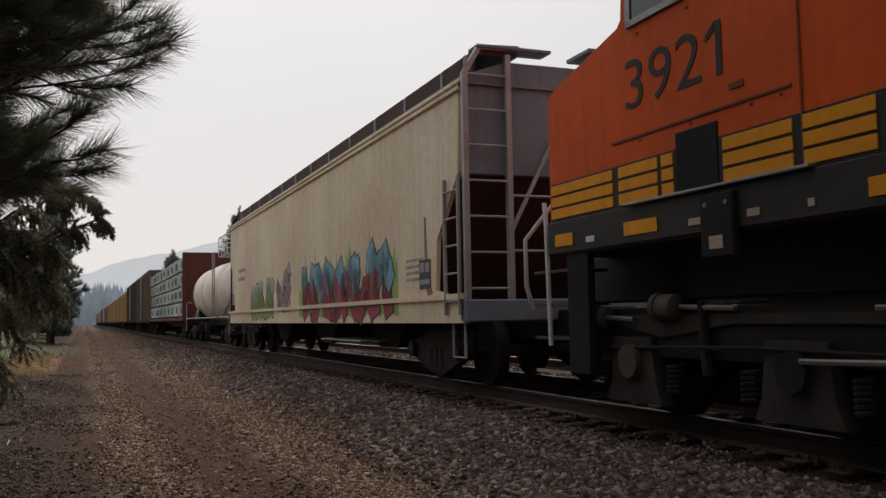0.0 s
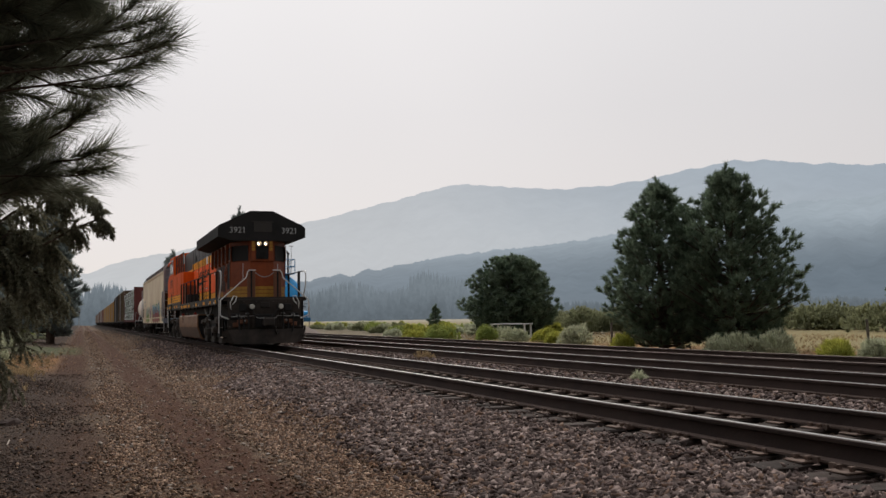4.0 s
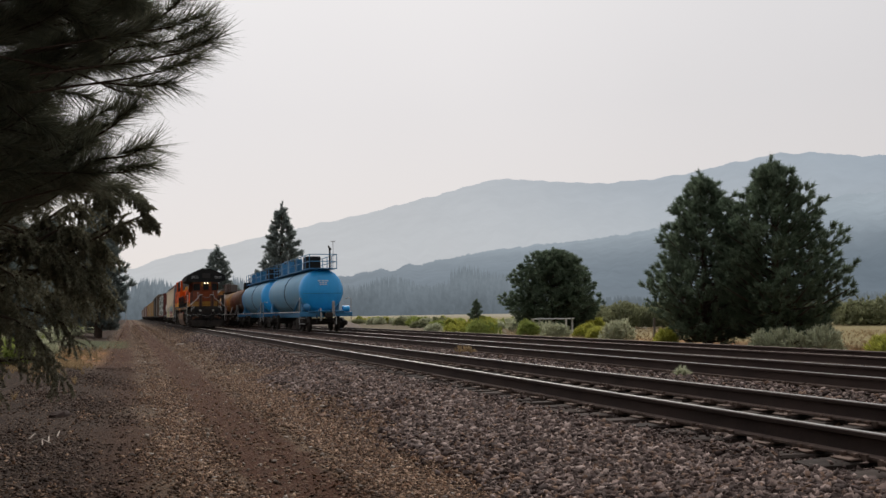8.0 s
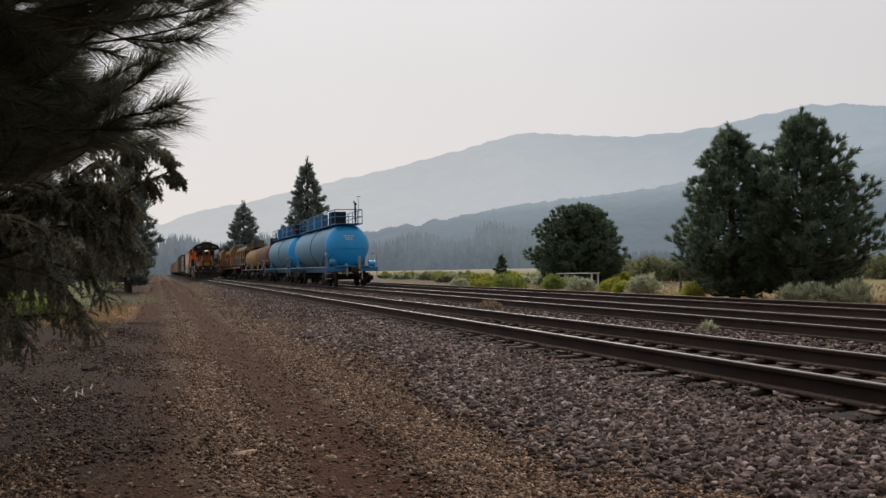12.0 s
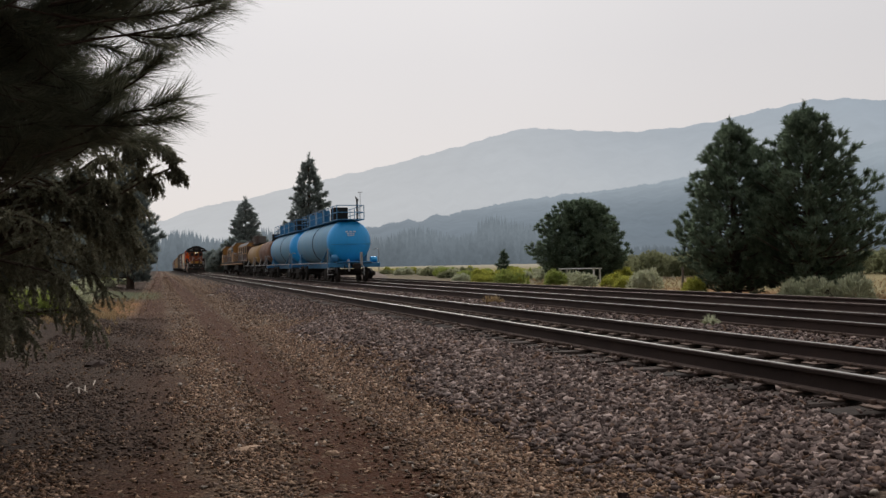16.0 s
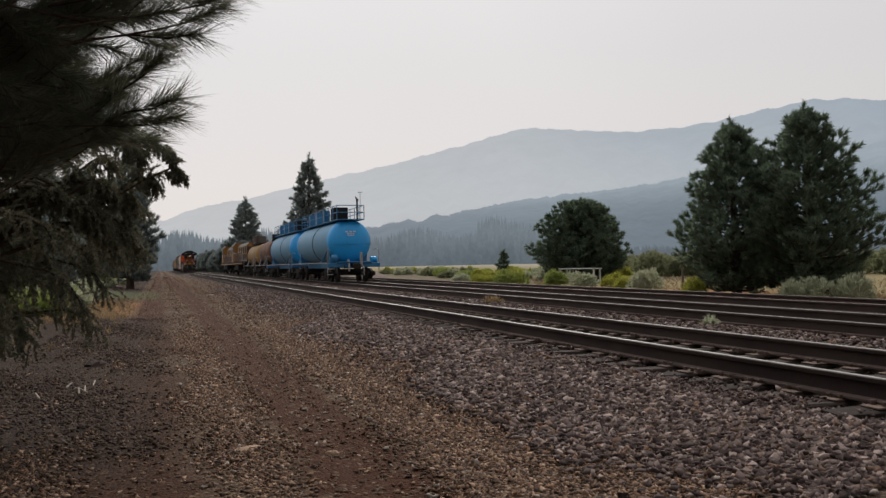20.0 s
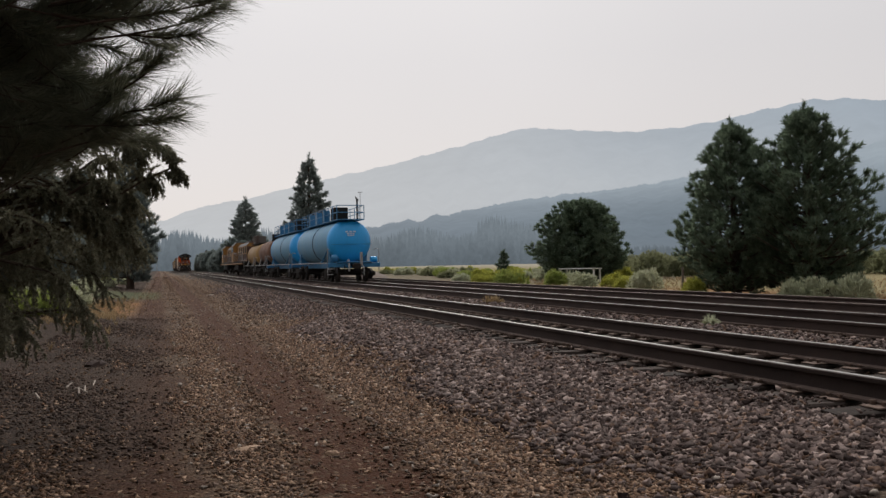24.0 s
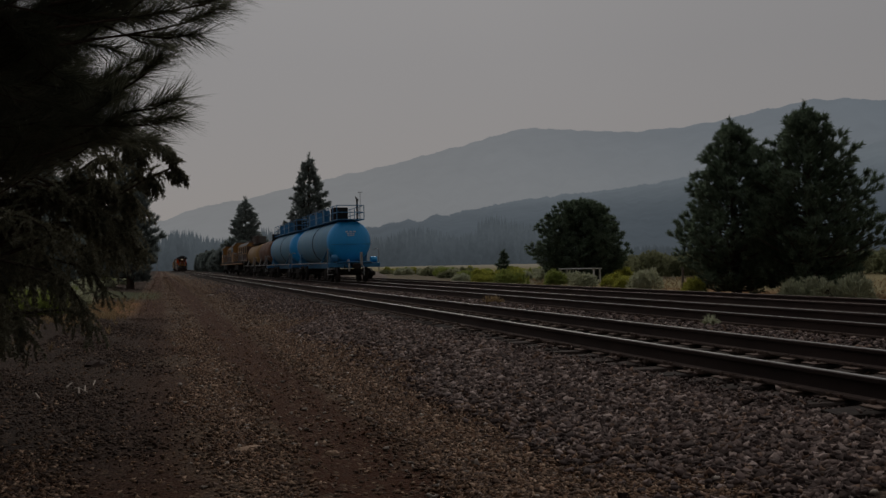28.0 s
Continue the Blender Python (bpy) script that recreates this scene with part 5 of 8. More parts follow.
# ---- the orange engine; its y runs from the radiator end (0) to the nose ----
def build_engine():
    e = thing("locomotive", "orange, yellow and black diesel locomotive, sooty and worn, trailing end lit", "locomotive", pose(TRACK_1, 9.57, 0))
    # underframe and deck
    f = Shape().box(-1.5, 1.5, 1.0, 21.3, 1.52, 1.70, 0.02).box(-0.8, 0.8, 0.2, 21.6, 1.05, 1.54, 0.02)
    f.box(-1.5, 1.5, 0.0, 1.0, 1.62, 1.72, 0.02)
    part("underframe", f, engine_black, e)
    for sd in (-1, 1):
        x = sd * 1.5
        part("side_sill", Shape().box(min(x, x - sd * 0.03) - 0.012, max(x, x - sd * 0.03) + 0.012, 1.05, 13.8, 1.50, 1.76, 0.01), engine_black, e)
        part("side_sill", Shape().box(min(x, x - sd * 0.03) - 0.012, max(x, x - sd * 0.03) + 0.012, 13.8, 21.28, 1.54, 1.865, 0.01), engine_black, e)
    # patches on the sill
    for s0, s1, m in ((20.75, 21.1, yellow), (20.35, 20.6, white_paint), (19.35, 19.85, yellow), (18.75, 19.05, cream_patch), (18.12, 18.34, cream_patch), (16.72, 17.16, yellow), (17.6, 17.7, cream_patch), (15.55, 15.95, yellow), (14.55, 14.65, white_paint),
                      (12.9, 13.5, yellow), (11.7, 12.4, yellow), (11.0, 11.6, yellow), (8.3, 8.5, white_paint), (9.7, 10.4, yellow), (7.0, 7.5, yellow), (6.3, 6.5, white_paint), (4.4, 4.9, yellow), (3.1, 3.3, white_paint), (2.6, 2.9, yellow), (1.6, 1.9, white_paint), (1.2, 1.45, yellow)):
        z = 1.61 if s0 > 13.6 else 1.55
        part("reflector", Shape().box(-1.522, -1.515, s0, s0 + (s1 - s0) * (1 if m is yellow else 0.6), z, z + (0.12 if m is yellow else 0.055), 0.002), m, e)
    # cab and nose
    side = [(13.8, 1.86), (21.25, 1.86), (21.25, 3.14), (21.12, 3.22), (19.92, 3.5), (19.86, 3.56), (19.80, 4.26), (17.72, 4.26), (17.72, 3.32), (13.8, 3.32)]
    body = part("cab", Shape().along_x(side, -1.48, 1.48), cab_orange, e, "orange cab and nose")
    part("cab_roof", Shape().along_y([(-1.5, 4.24), (1.5, 4.24), (1.48, 4.32), (1.1, 4.5), (0.5, 4.6), (-0.5, 4.6), (-1.1, 4.5), (-1.48, 4.32)], 17.66, 19.92), cab_orange, body)
    for sd in (-1, 1):
        o = sd * 1.483
        w = part("cab_window", Shape().box(min(o, o + sd * 0.012), max(o, o + sd * 0.012), 18.02, 19.70, 3.50, 4.14, 0.004), glass, body)
        fr = Shape()
        for a, b, c, d in ((17.97, 18.05, 3.45, 4.19), (19.67, 19.75, 3.45, 4.19), (17.97, 19.75, 3.44, 3.50), (17.97, 19.75, 4.14, 4.20), (18.62, 18.67, 3.5, 4.14), (19.15, 19.19, 3.5, 4.14)):
            fr.box(min(o, o + sd * 0.025), max(o, o + sd * 0.025), a, b, c, d, 0.004)
        part("frame", fr, bare_steel, w)
        part("sunshade", Shape().add([(o, 18.9, 4.2), (o, 19.72, 4.2), (o + sd * 0.16, 19.72, 3.95), (o + sd * 0.16, 18.9, 3.95), (o, 18.9, 4.17), (o, 19.72, 4.17), (o + sd * 0.15, 19.72, 3.92), (o + sd * 0.15, 18.9, 3.92)],
                                     [(0, 1, 2, 3), (7, 6, 5, 4), (0, 3, 7, 4), (1, 5, 6, 2), (3, 2, 6, 7), (0, 4, 5, 1)]), orange, body)
    lettering("3921", 0.63, engine_black, body, facing(-1.484, 19.10, 2.72, "-x") @ Matrix.Diagonal((1.2, 1, 1, 1)), bold=-0.004)
    for a, b, c, d in ((17.80, 20.05, 2.452, 2.475), (18.27, 18.43, 2.575, 2.625), (15.9, 15.93, 2.0, 3.2), (17.70, 17.72, 1.9, 3.3)):
        part("panel_seam", Shape().box(-1.492, -1.478, a, b, c, d, 0.003), sooty_orange, body)
    part("air_intake", Shape().box(-1.496, -1.478, 18.58, 19.10, 1.84, 2.38, 0.006), soot, body, "black louvred opening")
    box = part("junction_box", Shape().box(-1.56, -1.50, 18.36, 18.74, 1.34, 1.82, 0.012), soot, e, "black box bolted to the sill")
    for q in (18.42, 18.66):
        part("bolt", Shape().rod((-1.56, q, 1.74), (-1.575, q, 1.74), 0.018, n=6), bare_steel, box)
    part("box_plate", Shape().box(-1.568, -1.558, 18.47, 18.63, 1.40, 1.50, 0.004), cream_patch, box)
    part("step_ledge", Shape().box(-1.56, -1.48, 17.6, 19.8, 1.865, 1.89, 0.006), bare_steel, body)
    # yellow stripes round cab and hood, in three lines
    def stripes(s0, s1, x, z0, z1, rows, paint, parent):
        h = (z1 - z0) / rows
        for k in range(rows):
            part("stripe", Shape().box(x - 0.007, x + 0.007, s0, s1, z0 + k * h + 0.012, z0 + (k + 1) * h - 0.012, 0.002), paint, parent)
    part("stripe_backing", Shape().box(-1.486, -1.48, 13.82, 21.22, 1.87, 2.255, 0.002), engine_black, e)
    for s0, s1 in ((13.95, 14.85), (14.95, 15.85), (15.95, 17.0), (17.1, 17.7), (17.8, 18.52), (19.14, 19.3), (19.36, 19.95), (20.05, 21.2)):
        stripes(s0, s1, -1.49, 1.885, 2.245, 3, yellow, e)
    # engine hood: painted doors over a dark core
    hood = part("hood", Shape().along_y([(-0.94, 1.70), (0.94, 1.70), (0.94, 4.32), (0.86, 4.44), (0.5, 4.5), (-0.5, 4.5), (-0.86, 4.44), (-0.94, 4.32)], 6.55, 17.7), engine_black, e, "dark grey hood roof over orange doors")
    cuts = [6.6, 7.35, 8.1, 8.85, 9.6, 10.35, 11.1, 11.85, 12.6, 13.35]
    for sd in (-1, 1):
        o = sd * 0.955
        for a, b in zip(cuts, cuts[1:] + [13.8]):
            part("hood_door", Shape().box(min(o, o - sd * 0.02), max(o, o - sd * 0.02), a + 0.012, b - 0.012, 2.20, 3.36, 0.008), orange, hood)
            for k in range(3):
                part("stripe", Shape().box(min(o, o - sd * 0.02), max(o, o - sd * 0.02), a + 0.012, b - 0.012, 1.715 + k * 0.16, 1.86 + k * 0.16, 0.004), yellow, hood)
            for k in range(3):
                part("stripe", Shape().box(min(o, o - sd * 0.02), max(o, o - sd * 0.02), a + 0.012, b - 0.012, 3.375 + k * 0.105, 3.466 + k * 0.105, 0.004), yellow, hood)
            part("door_latch", Shape().box(min(o, o + sd * 0.03), max(o, o + sd * 0.03), b - 0.1, b - 0.05, 2.3, 2.4, 0.008), bare_steel, hood)
        part("upper_stripe", Shape().box(min(o, o - sd * 0.02), max(o, o - sd * 0.02), 13.8, 17.6, 3.37, 3.46, 0.004), yellow, hood)
    # plain black slanted shapes in place of the company's mark, with a tapering bar below
    for k in range(4):
        a0 = 10.98 - k * 0.90
        for q0, q1, c, d in ((0.0, 0.24, 2.81, 3.14), (0.24, 0.66, 2.81 + 0.09 * (k % 2), 2.90 + 0.09 * (k % 2)), (0.24, 0.60, 3.05, 3.14), (0.46, 0.66, 2.90, 3.02)):
            lean0, lean1 = 1.09 * (c - 2.81), 1.09 * (d - 2.81)
            part("painted_mark", Shape().along_x([(a0 - q0 - lean0, c), (a0 - q1 - lean0, c), (a0 - q1 - lean1, d), (a0 - q0 - lean1, d)], -0.962, -0.956), soot, hood, "slanted black bar")
    part("painted_mark", Shape().along_x([(11.26, 2.50), (11.12, 2.66), (9.6, 2.70), (7.66, 2.66), (9.6, 2.62)], -0.962, -0.956), soot, hood, "long black tapering bar")
    # seams, hinges, latches and small plates on the hood doors
    for s in (13.35, 11.1, 9.6, 8.85, 7.35, 6.62):
        for q in (-0.045, 0.045):
            part("door_seam", Shape().box(-0.972, -0.954, s + q - 0.008, s + q + 0.008, 1.72, 3.69, 0.003), soot, hood)
        for z in (1.95, 2.35, 3.2):
            part("hinge", Shape().rod((-0.975, s - 0.06, z), (-0.975, s + 0.06, z), 0.014, n=6), sooty_orange, hood)
    for s, z in ((12.6, 2.30), (10.3, 2.32), (8.2, 2.30), (6.95, 2.35), (7.0, 3.18), (11.6, 3.22)):
        part("notice_plate", Shape().box(-0.966, -0.954, s, s + 0.16, z, z + 0.055, 0.003), white_paint, hood)
    for s in (12.2, 11.5, 10.0, 9.2, 8.4, 7.7):
        part("lifting_hole", Shape().rod((-0.962, s, 3.47), (-0.966, s, 3.47), 0.035, n=8), panel_brown, hood)
    for s in (14.4, 15.4, 16.5):
        part("panel_seam", Shape().box(-1.488, -1.478, s, s + 0.012, 2.28, 3.3, 0.002), cab_orange, body)
    for s in (7.4, 8.9, 9.65, 11.15, 12.6, 13.4):
        part("roof_seam", Shape().box(-0.955, -0.938, s - 0.02, s + 0.02, 3.71, 4.33, 0.004), soot, hood)
    for s in (6.9, 8.5, 10.0, 10.9, 12.3):
        part("stripe_latch", Shape().rod((-0.958, s, 1.98), (-0.985, s, 1.98), 0.03, 0.022, 8), cream_patch, hood)
        part("stripe_cut", Shape().box(-0.968, -0.955, s - 0.2, s - 0.185, 1.72, 2.19, 0.003), soot, hood)
    for s in (19.6, 18.9, 18.2, 17.9):
        for z in (2.42, 3.36):
            part("rivet", Shape().rod((-1.48, s, z), (-1.49, s, z), 0.014, n=6), sooty_orange, body)
    part("pale_patch", Shape().box(-0.963, -0.955, 7.95, 8.38, 3.38, 3.70, 0.002), white_paint, hood)
    # dust bin and box behind the cab, upper-deck rails
    part("equipment_box", Shape().box(-1.46, -0.95, 12.1, 13.1, 1.72, 2.62, 0.03), worn_orange, e)
    part("equipment_box", Shape().box(-1.46, -0.95, 10.9, 12.08, 1.72, 2.16, 0.03), soot, e)
    part("equipment_box", Shape().box(-1.46, -0.95, 13.1, 13.78, 1.72, 3.30, 0.02), cab_orange, e)
    top = Shape()
    for s in (13.9, 14.9, 16.0, 17.2):
        top.box(-1.42, -1.36, s - 0.06, s + 0.06, 3.32, 4.28, 0.008)
    top.pipe([(-1.39, 13.7, 3.45), (-1.39, 13.85, 4.28), (-1.39, 17.6, 4.24)], 0.022)
    top.pipe([(-1.39, 13.85, 3.85), (-1.39, 17.6, 3.82)], 0.018)
    part("roof_rail", top, engine_black, e)
    part("rail_brace", Shape().pipe([(-1.36, 13.6, 3.72), (-1.36, 13.9, 4.3), (-1.36, 14.0, 4.32)], 0.02), white_paint, e)
    part("exhaust_housing", Shape().box(-0.8, 0.8, 8.0, 10.2, 4.48, 4.62, 0.05), engine_black, e)
    part("blower_housing", Shape().box(-0.7, 0.7, 12.4, 15.2, 4.46, 4.63, 0.06), engine_black, e)
    part("roof_louvre", Shape().box(-0.965, -0.93, 12.0, 12.45, 3.72, 4.02, 0.01), soot, hood)
    # radiator section at the trailing end
    rad = part("radiator_hood", Shape().along_y([(-0.98, 1.70), (0.98, 1.70), (0.98, 3.76), (-0.98, 3.76)], 1.44, 6.55), sooty_orange, e, "sooty orange radiator compartment")
    wing = [(-1.55, 3.88), (-1.55, 4.22), (-1.44, 4.33), (-0.42, 4.74), (0.42, 4.74), (1.44, 4.33), (1.55, 4.22), (1.55, 3.88), (1.08, 3.745), (-1.08, 3.745)]
    part("radiator_roof", Shape().along_y(wing, 0.36, 6.85), soot, rad, "black flared radiator roof")
    part("wing_lip", Shape().along_y([(-1.50, 4.25), (-0.42, 4.76), (0.42, 4.76), (1.50, 4.25), (1.48, 4.31), (0.40, 4.82), (-0.40, 4.82), (-1.48, 4.31)], 0.42, 3.6), soot, rad)
    for sd in (-1, 1):
        o = sd * 0.985
        for k in range(5):
            s = 1.7 + k * 1.0
            part("brace", Shape().along_x([(s, 3.0), (s + 0.1, 3.0), (s + 0.1, 3.7), (s, 3.7)], min(o, o + sd * 0.1), max(o, o + sd * 0.1)), sooty_orange, rad)
        for s0, s1, z0, z1 in ((1.35, 2.0, 2.06, 3.05), (2.55, 3.05, 2.02, 3.02), (3.15, 3.75, 2.06, 2.98), (3.85, 4.35, 2.02, 2.98), (4.55, 5.0, 1.95, 2.95), (5.1, 6.4, 3.18, 3.54), (1.2, 4.9, 3.12, 3.58)):
            part("screen", Shape().box(min(o, o + sd * 0.012), max(o, o + sd * 0.012), s0, s1, z0, z1, 0.004), soot, rad, "dark screened panel")
            part("screen_frame", Shape().box(min(o, o + sd * 0.02), max(o, o + sd * 0.02), s0 - 0.05, s0, z0 - 0.05, z1 + 0.05, 0.004).box(min(o, o + sd * 0.02), max(o, o + sd * 0.02), s0, s1, z0 - 0.05, z0, 0.004), sooty_orange, rad)
        part("access_panel", Shape().box(min(o, o + sd * 0.014), max(o, o + sd * 0.014), 5.06, 5.78, 2.07, 3.10, 0.006), orange, rad)
        part("access_panel", Shape().box(min(o, o + sd * 0.014), max(o, o + sd * 0.014), 5.80, 6.54, 2.07, 3.10, 0.006), orange, rad)
        part("notice_plate", Shape().box(min(o, o + sd * 0.018), max(o, o + sd * 0.018), 5.3, 5.5, 2.78, 2.85, 0.003), white_paint, rad)
        for s0, s1 in ((5.1, 6.5), (3.85, 4.4), (3.15, 3.75), (1.35, 1.95)):
            for k in range(3):
                part("stripe", Shape().box(min(o, o + sd * 0.01), max(o, o + sd * 0.01), s0, s1, 1.715 + k * 0.115, 1.82 + k * 0.115, 0.003), sooty_yellow if s0 < 5 else yellow, rad)
    # brake wheel on the side
    ring = [(-1.03, 2.12 + 0.3 * math.cos(6.2832 * k / 20), 2.60 + 0.3 * math.sin(6.2832 * k / 20)) for k in range(21)]
    bw = Shape().pipe(ring, 0.02)
    for k in range(5):
        bw.rod((-1.03, 2.12, 2.60), (-1.03, 2.12 + 0.3 * math.cos(1.2566 * k), 2.60 + 0.3 * math.sin(1.2566 * k)), 0.014, n=5)
    part("hand_brake_wheel", bw, sooty_orange, rad)
    # trailing face: headlight housing, number boards, stripes, door
    def canted(z0, z1, d=0.0):
        """The trailing end in plan: a flat middle and two faces that fall back."""
        plan = [(-0.985 - d, 1.45), (-0.985 - d, 1.30), (-0.42, 0.47 - d), (0.42, 0.47 - d), (0.985 + d, 1.30), (0.985 + d, 1.45)]
        n = len(plan)
        return Shape().add([(x, y, z) for z in (z0, z1) for x, y in plan], [(i, (i + 1) % n, n + (i + 1) % n, n + i) for i in range(n)] + [tuple(range(n))[::-1], tuple(range(n, 2 * n))])
    part("hood_end", canted(1.72, 3.76), worn_orange, rad, "sooty orange canted hood end")
    part("headlight_housing", Shape().box(-0.40, -0.215, 0.40, 0.64, 3.02, 3.86, 0.02).box(0.215, 0.40, 0.40, 0.64, 3.02, 3.86, 0.02).box(-0.22, 0.22, 0.42, 0.64, 3.02, 3.53, 0.01).box(-0.22, 0.22, 0.40, 0.64, 3.755, 3.86, 0.01), sooty_orange, rad)
    for x in (-0.31, 0.31):
        for k in range(3):
            part("stripe", Shape().box(x - 0.06, x + 0.06, 0.388, 0.40, 3.40 + k * 0.115, 3.50 + k * 0.115, 0.003), sooty_yellow, rad)
    part("lamp_plate", Shape().box(-0.22, 0.22, 0.385, 0.42, 3.10, 3.535, 0.004).box(-0.215, 0.215, 0.46, 0.468, 3.53, 3.76), soot, rad)
    for x in (-0.12, 0.12):
        rim = Shape()
        ring = [(0.46, 0.055), (0.40, 0.074), (0.325, 0.078), (0.325, 0.090), (0.46, 0.090)]
        n = 20
        rim.add([(x + r * math.cos(6.2832 * k / n), y, 3.645 + r * math.sin(6.2832 * k / n)) for y, r in ring for k in range(n)],
                [(i * n + k, i * n + (k + 1) % n, (i + 1) * n + (k + 1) % n, (i + 1) * n + k) for i in range(4) for k in range(n)])
        lamp = part("headlight", rim, bare_steel, rad, "round steel headlight with a deep bowl")
        part("reflector_bowl", Shape().rod((x, 0.458, 3.645), (x, 0.448, 3.645), 0.062, n=16), ditch_glass, lamp)
        part("bulb", Shape().rod((x, 0.448, 3.645), (x, 0.425, 3.645), 0.034, 0.02, 12), headlight, lamp)
    part("bell", Shape().rod((0, 0.38, 3.26), (0, 0.30, 3.24), 0.05, 0.1, 14), soot, rad)
    for x in (-0.87, 0.97):
        lettering("3921", 0.30, number_grey, rad, facing(x, 0.356, 4.02, "-y"))
    part("roof_hatch", Shape().box(-0.30, 0.34, 0.345, 0.362, 4.06, 4.42, 0.006), engine_black, rad)
    part("hatch_lip", Shape().box(-0.36, 0.40, 0.335, 0.362, 4.42, 4.45, 0.006), engine_black, rad)
    for sd in (-1, 1):
        a, b = Vector((sd * 0.93, 1.215, 0)), Vector((sd * 0.47, 0.525, 0))
        q = Vector((sd * 0.012, -0.012, 0))
        part("end_screen", Shape().add([(*(p + r * k).xy, z) for k in (0, 1) for z in (3.05, 3.6) for p, r in ((a, q), (b, q))],
                                       [(0, 1, 3, 2), (4, 6, 7, 5), (0, 4, 5, 1), (2, 3, 7, 6), (0, 2, 6, 4), (1, 5, 7, 3)]), soot, rad)
    for k in range(3):
        part("stripe", canted(1.76 + k * 0.13, 1.87 + k * 0.13, 0.008), sooty_yellow, rad)
    part("grab_rail", Shape().pipe([(-0.62, 0.84, 2.3), (-0.62, 0.76, 2.34), (-0.62, 0.76, 2.95), (-0.62, 0.84, 3.0)], 0.014), white_paint, rad)
    part("grab_rail", Shape().pipe([(0.62, 0.84, 2.3), (0.62, 0.76, 2.34), (0.62, 0.76, 2.95), (0.62, 0.84, 3.0)], 0.014), white_paint, rad)
    # trailing platform: pilot, steps, plough
    pil = part("pilot", Shape().box(-1.28, 1.28, -0.12, 0.12, 0.62, 1.68, 0.03).box(-1.48, 1.48, -0.06, 0.34, 1.60, 1.74, 0.02), plough_dust, e, "sooty, dusty pilot plate")
    part("plough", Shape().add([(-1.30, -0.20, 0.62), (0, -0.55, 0.62), (1.30, -0.20, 0.62), (1.08, -0.30, 0.12), (0, -0.75, 0.12), (-1.08, -0.30, 0.12),
                                (-1.30, -0.12, 0.62), (0, -0.45, 0.62), (1.30, -0.12, 0.62), (1.08, -0.20, 0.12), (0, -0.65, 0.12), (-1.08, -0.20, 0.12)],
                               [(0, 1, 4, 5), (1, 2, 3, 4), (6, 11, 10, 7), (7, 10, 9, 8), (0, 6, 7, 1), (1, 7, 8, 2), (5, 4, 10, 11), (4, 3, 9, 10), (0, 5, 11, 6), (2, 8, 9, 3)]), plough_dust, pil, "grimy snow plough blade")
    for sd in (-1, 1):
        part("plough_wing", Shape().add([(sd * 1.06, -0.30, 0.12), (sd * 1.30, -0.20, 0.62), (sd * 1.46, 0.05, 0.55), (sd * 1.40, 0.10, 0.20), (sd * 1.04, -0.22, 0.12), (sd * 1.28, -0.12, 0.62), (sd * 1.43, 0.12, 0.55), (sd * 1.37, 0.17, 0.20)],
                                        [(0, 1, 2, 3), (7, 6, 5, 4), (0, 4, 5, 1), (1, 5, 6, 2), (2, 6, 7, 3), (3, 7, 4, 0)]), plough_dust, pil)
        part("draft_fitting", Shape().box(min(sd * 0.62, sd * 0.98), max(sd * 0.62, sd * 0.98), -0.24, -0.12, 0.80, 0.96, 0.03), panel_brown, pil, "rusty brown fitting")
        part("valve", Shape().rod((sd * 0.72, -0.24, 0.92), (sd * 0.72, -0.30, 0.92), 0.035, n=10), bare_steel, pil)
        part("vertical_rib", Shape().box(sd * 0.44 - 0.025, sd * 0.44 + 0.025, -0.17, -0.12, 0.64, 1.56, 0.01), plough_dust, pil)
    for x in (-0.5, 0.5):
        d = part("ditch_light", Shape().rod((x, -0.05, 1.40), (x, -0.42, 1.40), 0.10, 0.105, 14), soot, pil)
        part("lens", Shape().rod((x, -0.42, 1.40), (x, -0.45, 1.40), 0.09, 0.075, 14), ditch_glass, d)
    for x0, x1, z0, z1, m in ((-1.18, -0.86, 0.98, 1.18, soot), (0.86, 1.18, 0.98, 1.18, soot), (-0.34, 0.34, 0.68, 1.14, soot), (-0.9, -0.66, 1.24, 1.5, soot), (0.68, 0.92, 1.24, 1.5, soot), (-1.12, -0.92, 0.70, 0.86, panel_brown), (0.9, 1.12, 0.72, 0.86, panel_brown), (-0.16, 0.16, 1.36, 1.56, truck_grime)):
        part("pilot_bracket", Shape().box(x0, x1, -0.155, -0.115, z0, z1, 0.02), m, pil)
    for x in (-1.22, -0.74, -0.3, 0.3, 0.74, 1.22):
        for z in (0.72, 1.58):
            part("bolt", Shape().rod((x, -0.12, z), (x, -0.145, z), 0.022, n=6), cylinder_dust, pil)
    part("hose", Shape().pipe([(-0.5, -0.42, 1.3), (-0.38, -0.5, 1.0), (-0.1, -0.52, 0.92), (0.12, -0.5, 0.98), (0.4, -0.44, 1.32)], 0.022), soot, pil)
    for x, h in ((-0.95, 0.8), (-0.78, 0.72), (-0.62, 0.86), (0.62, 0.86), (0.8, 0.74), (0.98, 0.82)):
        part("air_hose", Shape().pipe([(x, -0.10, h + 0.35), (x * 0.98, -0.26, h + 0.28), (x * 0.97, -0.30, h - 0.1), (x * 0.93, -0.34, h - 0.3)], 0.028), soot, pil)
        part("valve_handle", Shape().box(x - 0.06, x + 0.06, -0.17, -0.11, h + 0.28, h + 0.33, 0.01), bare_steel, pil)
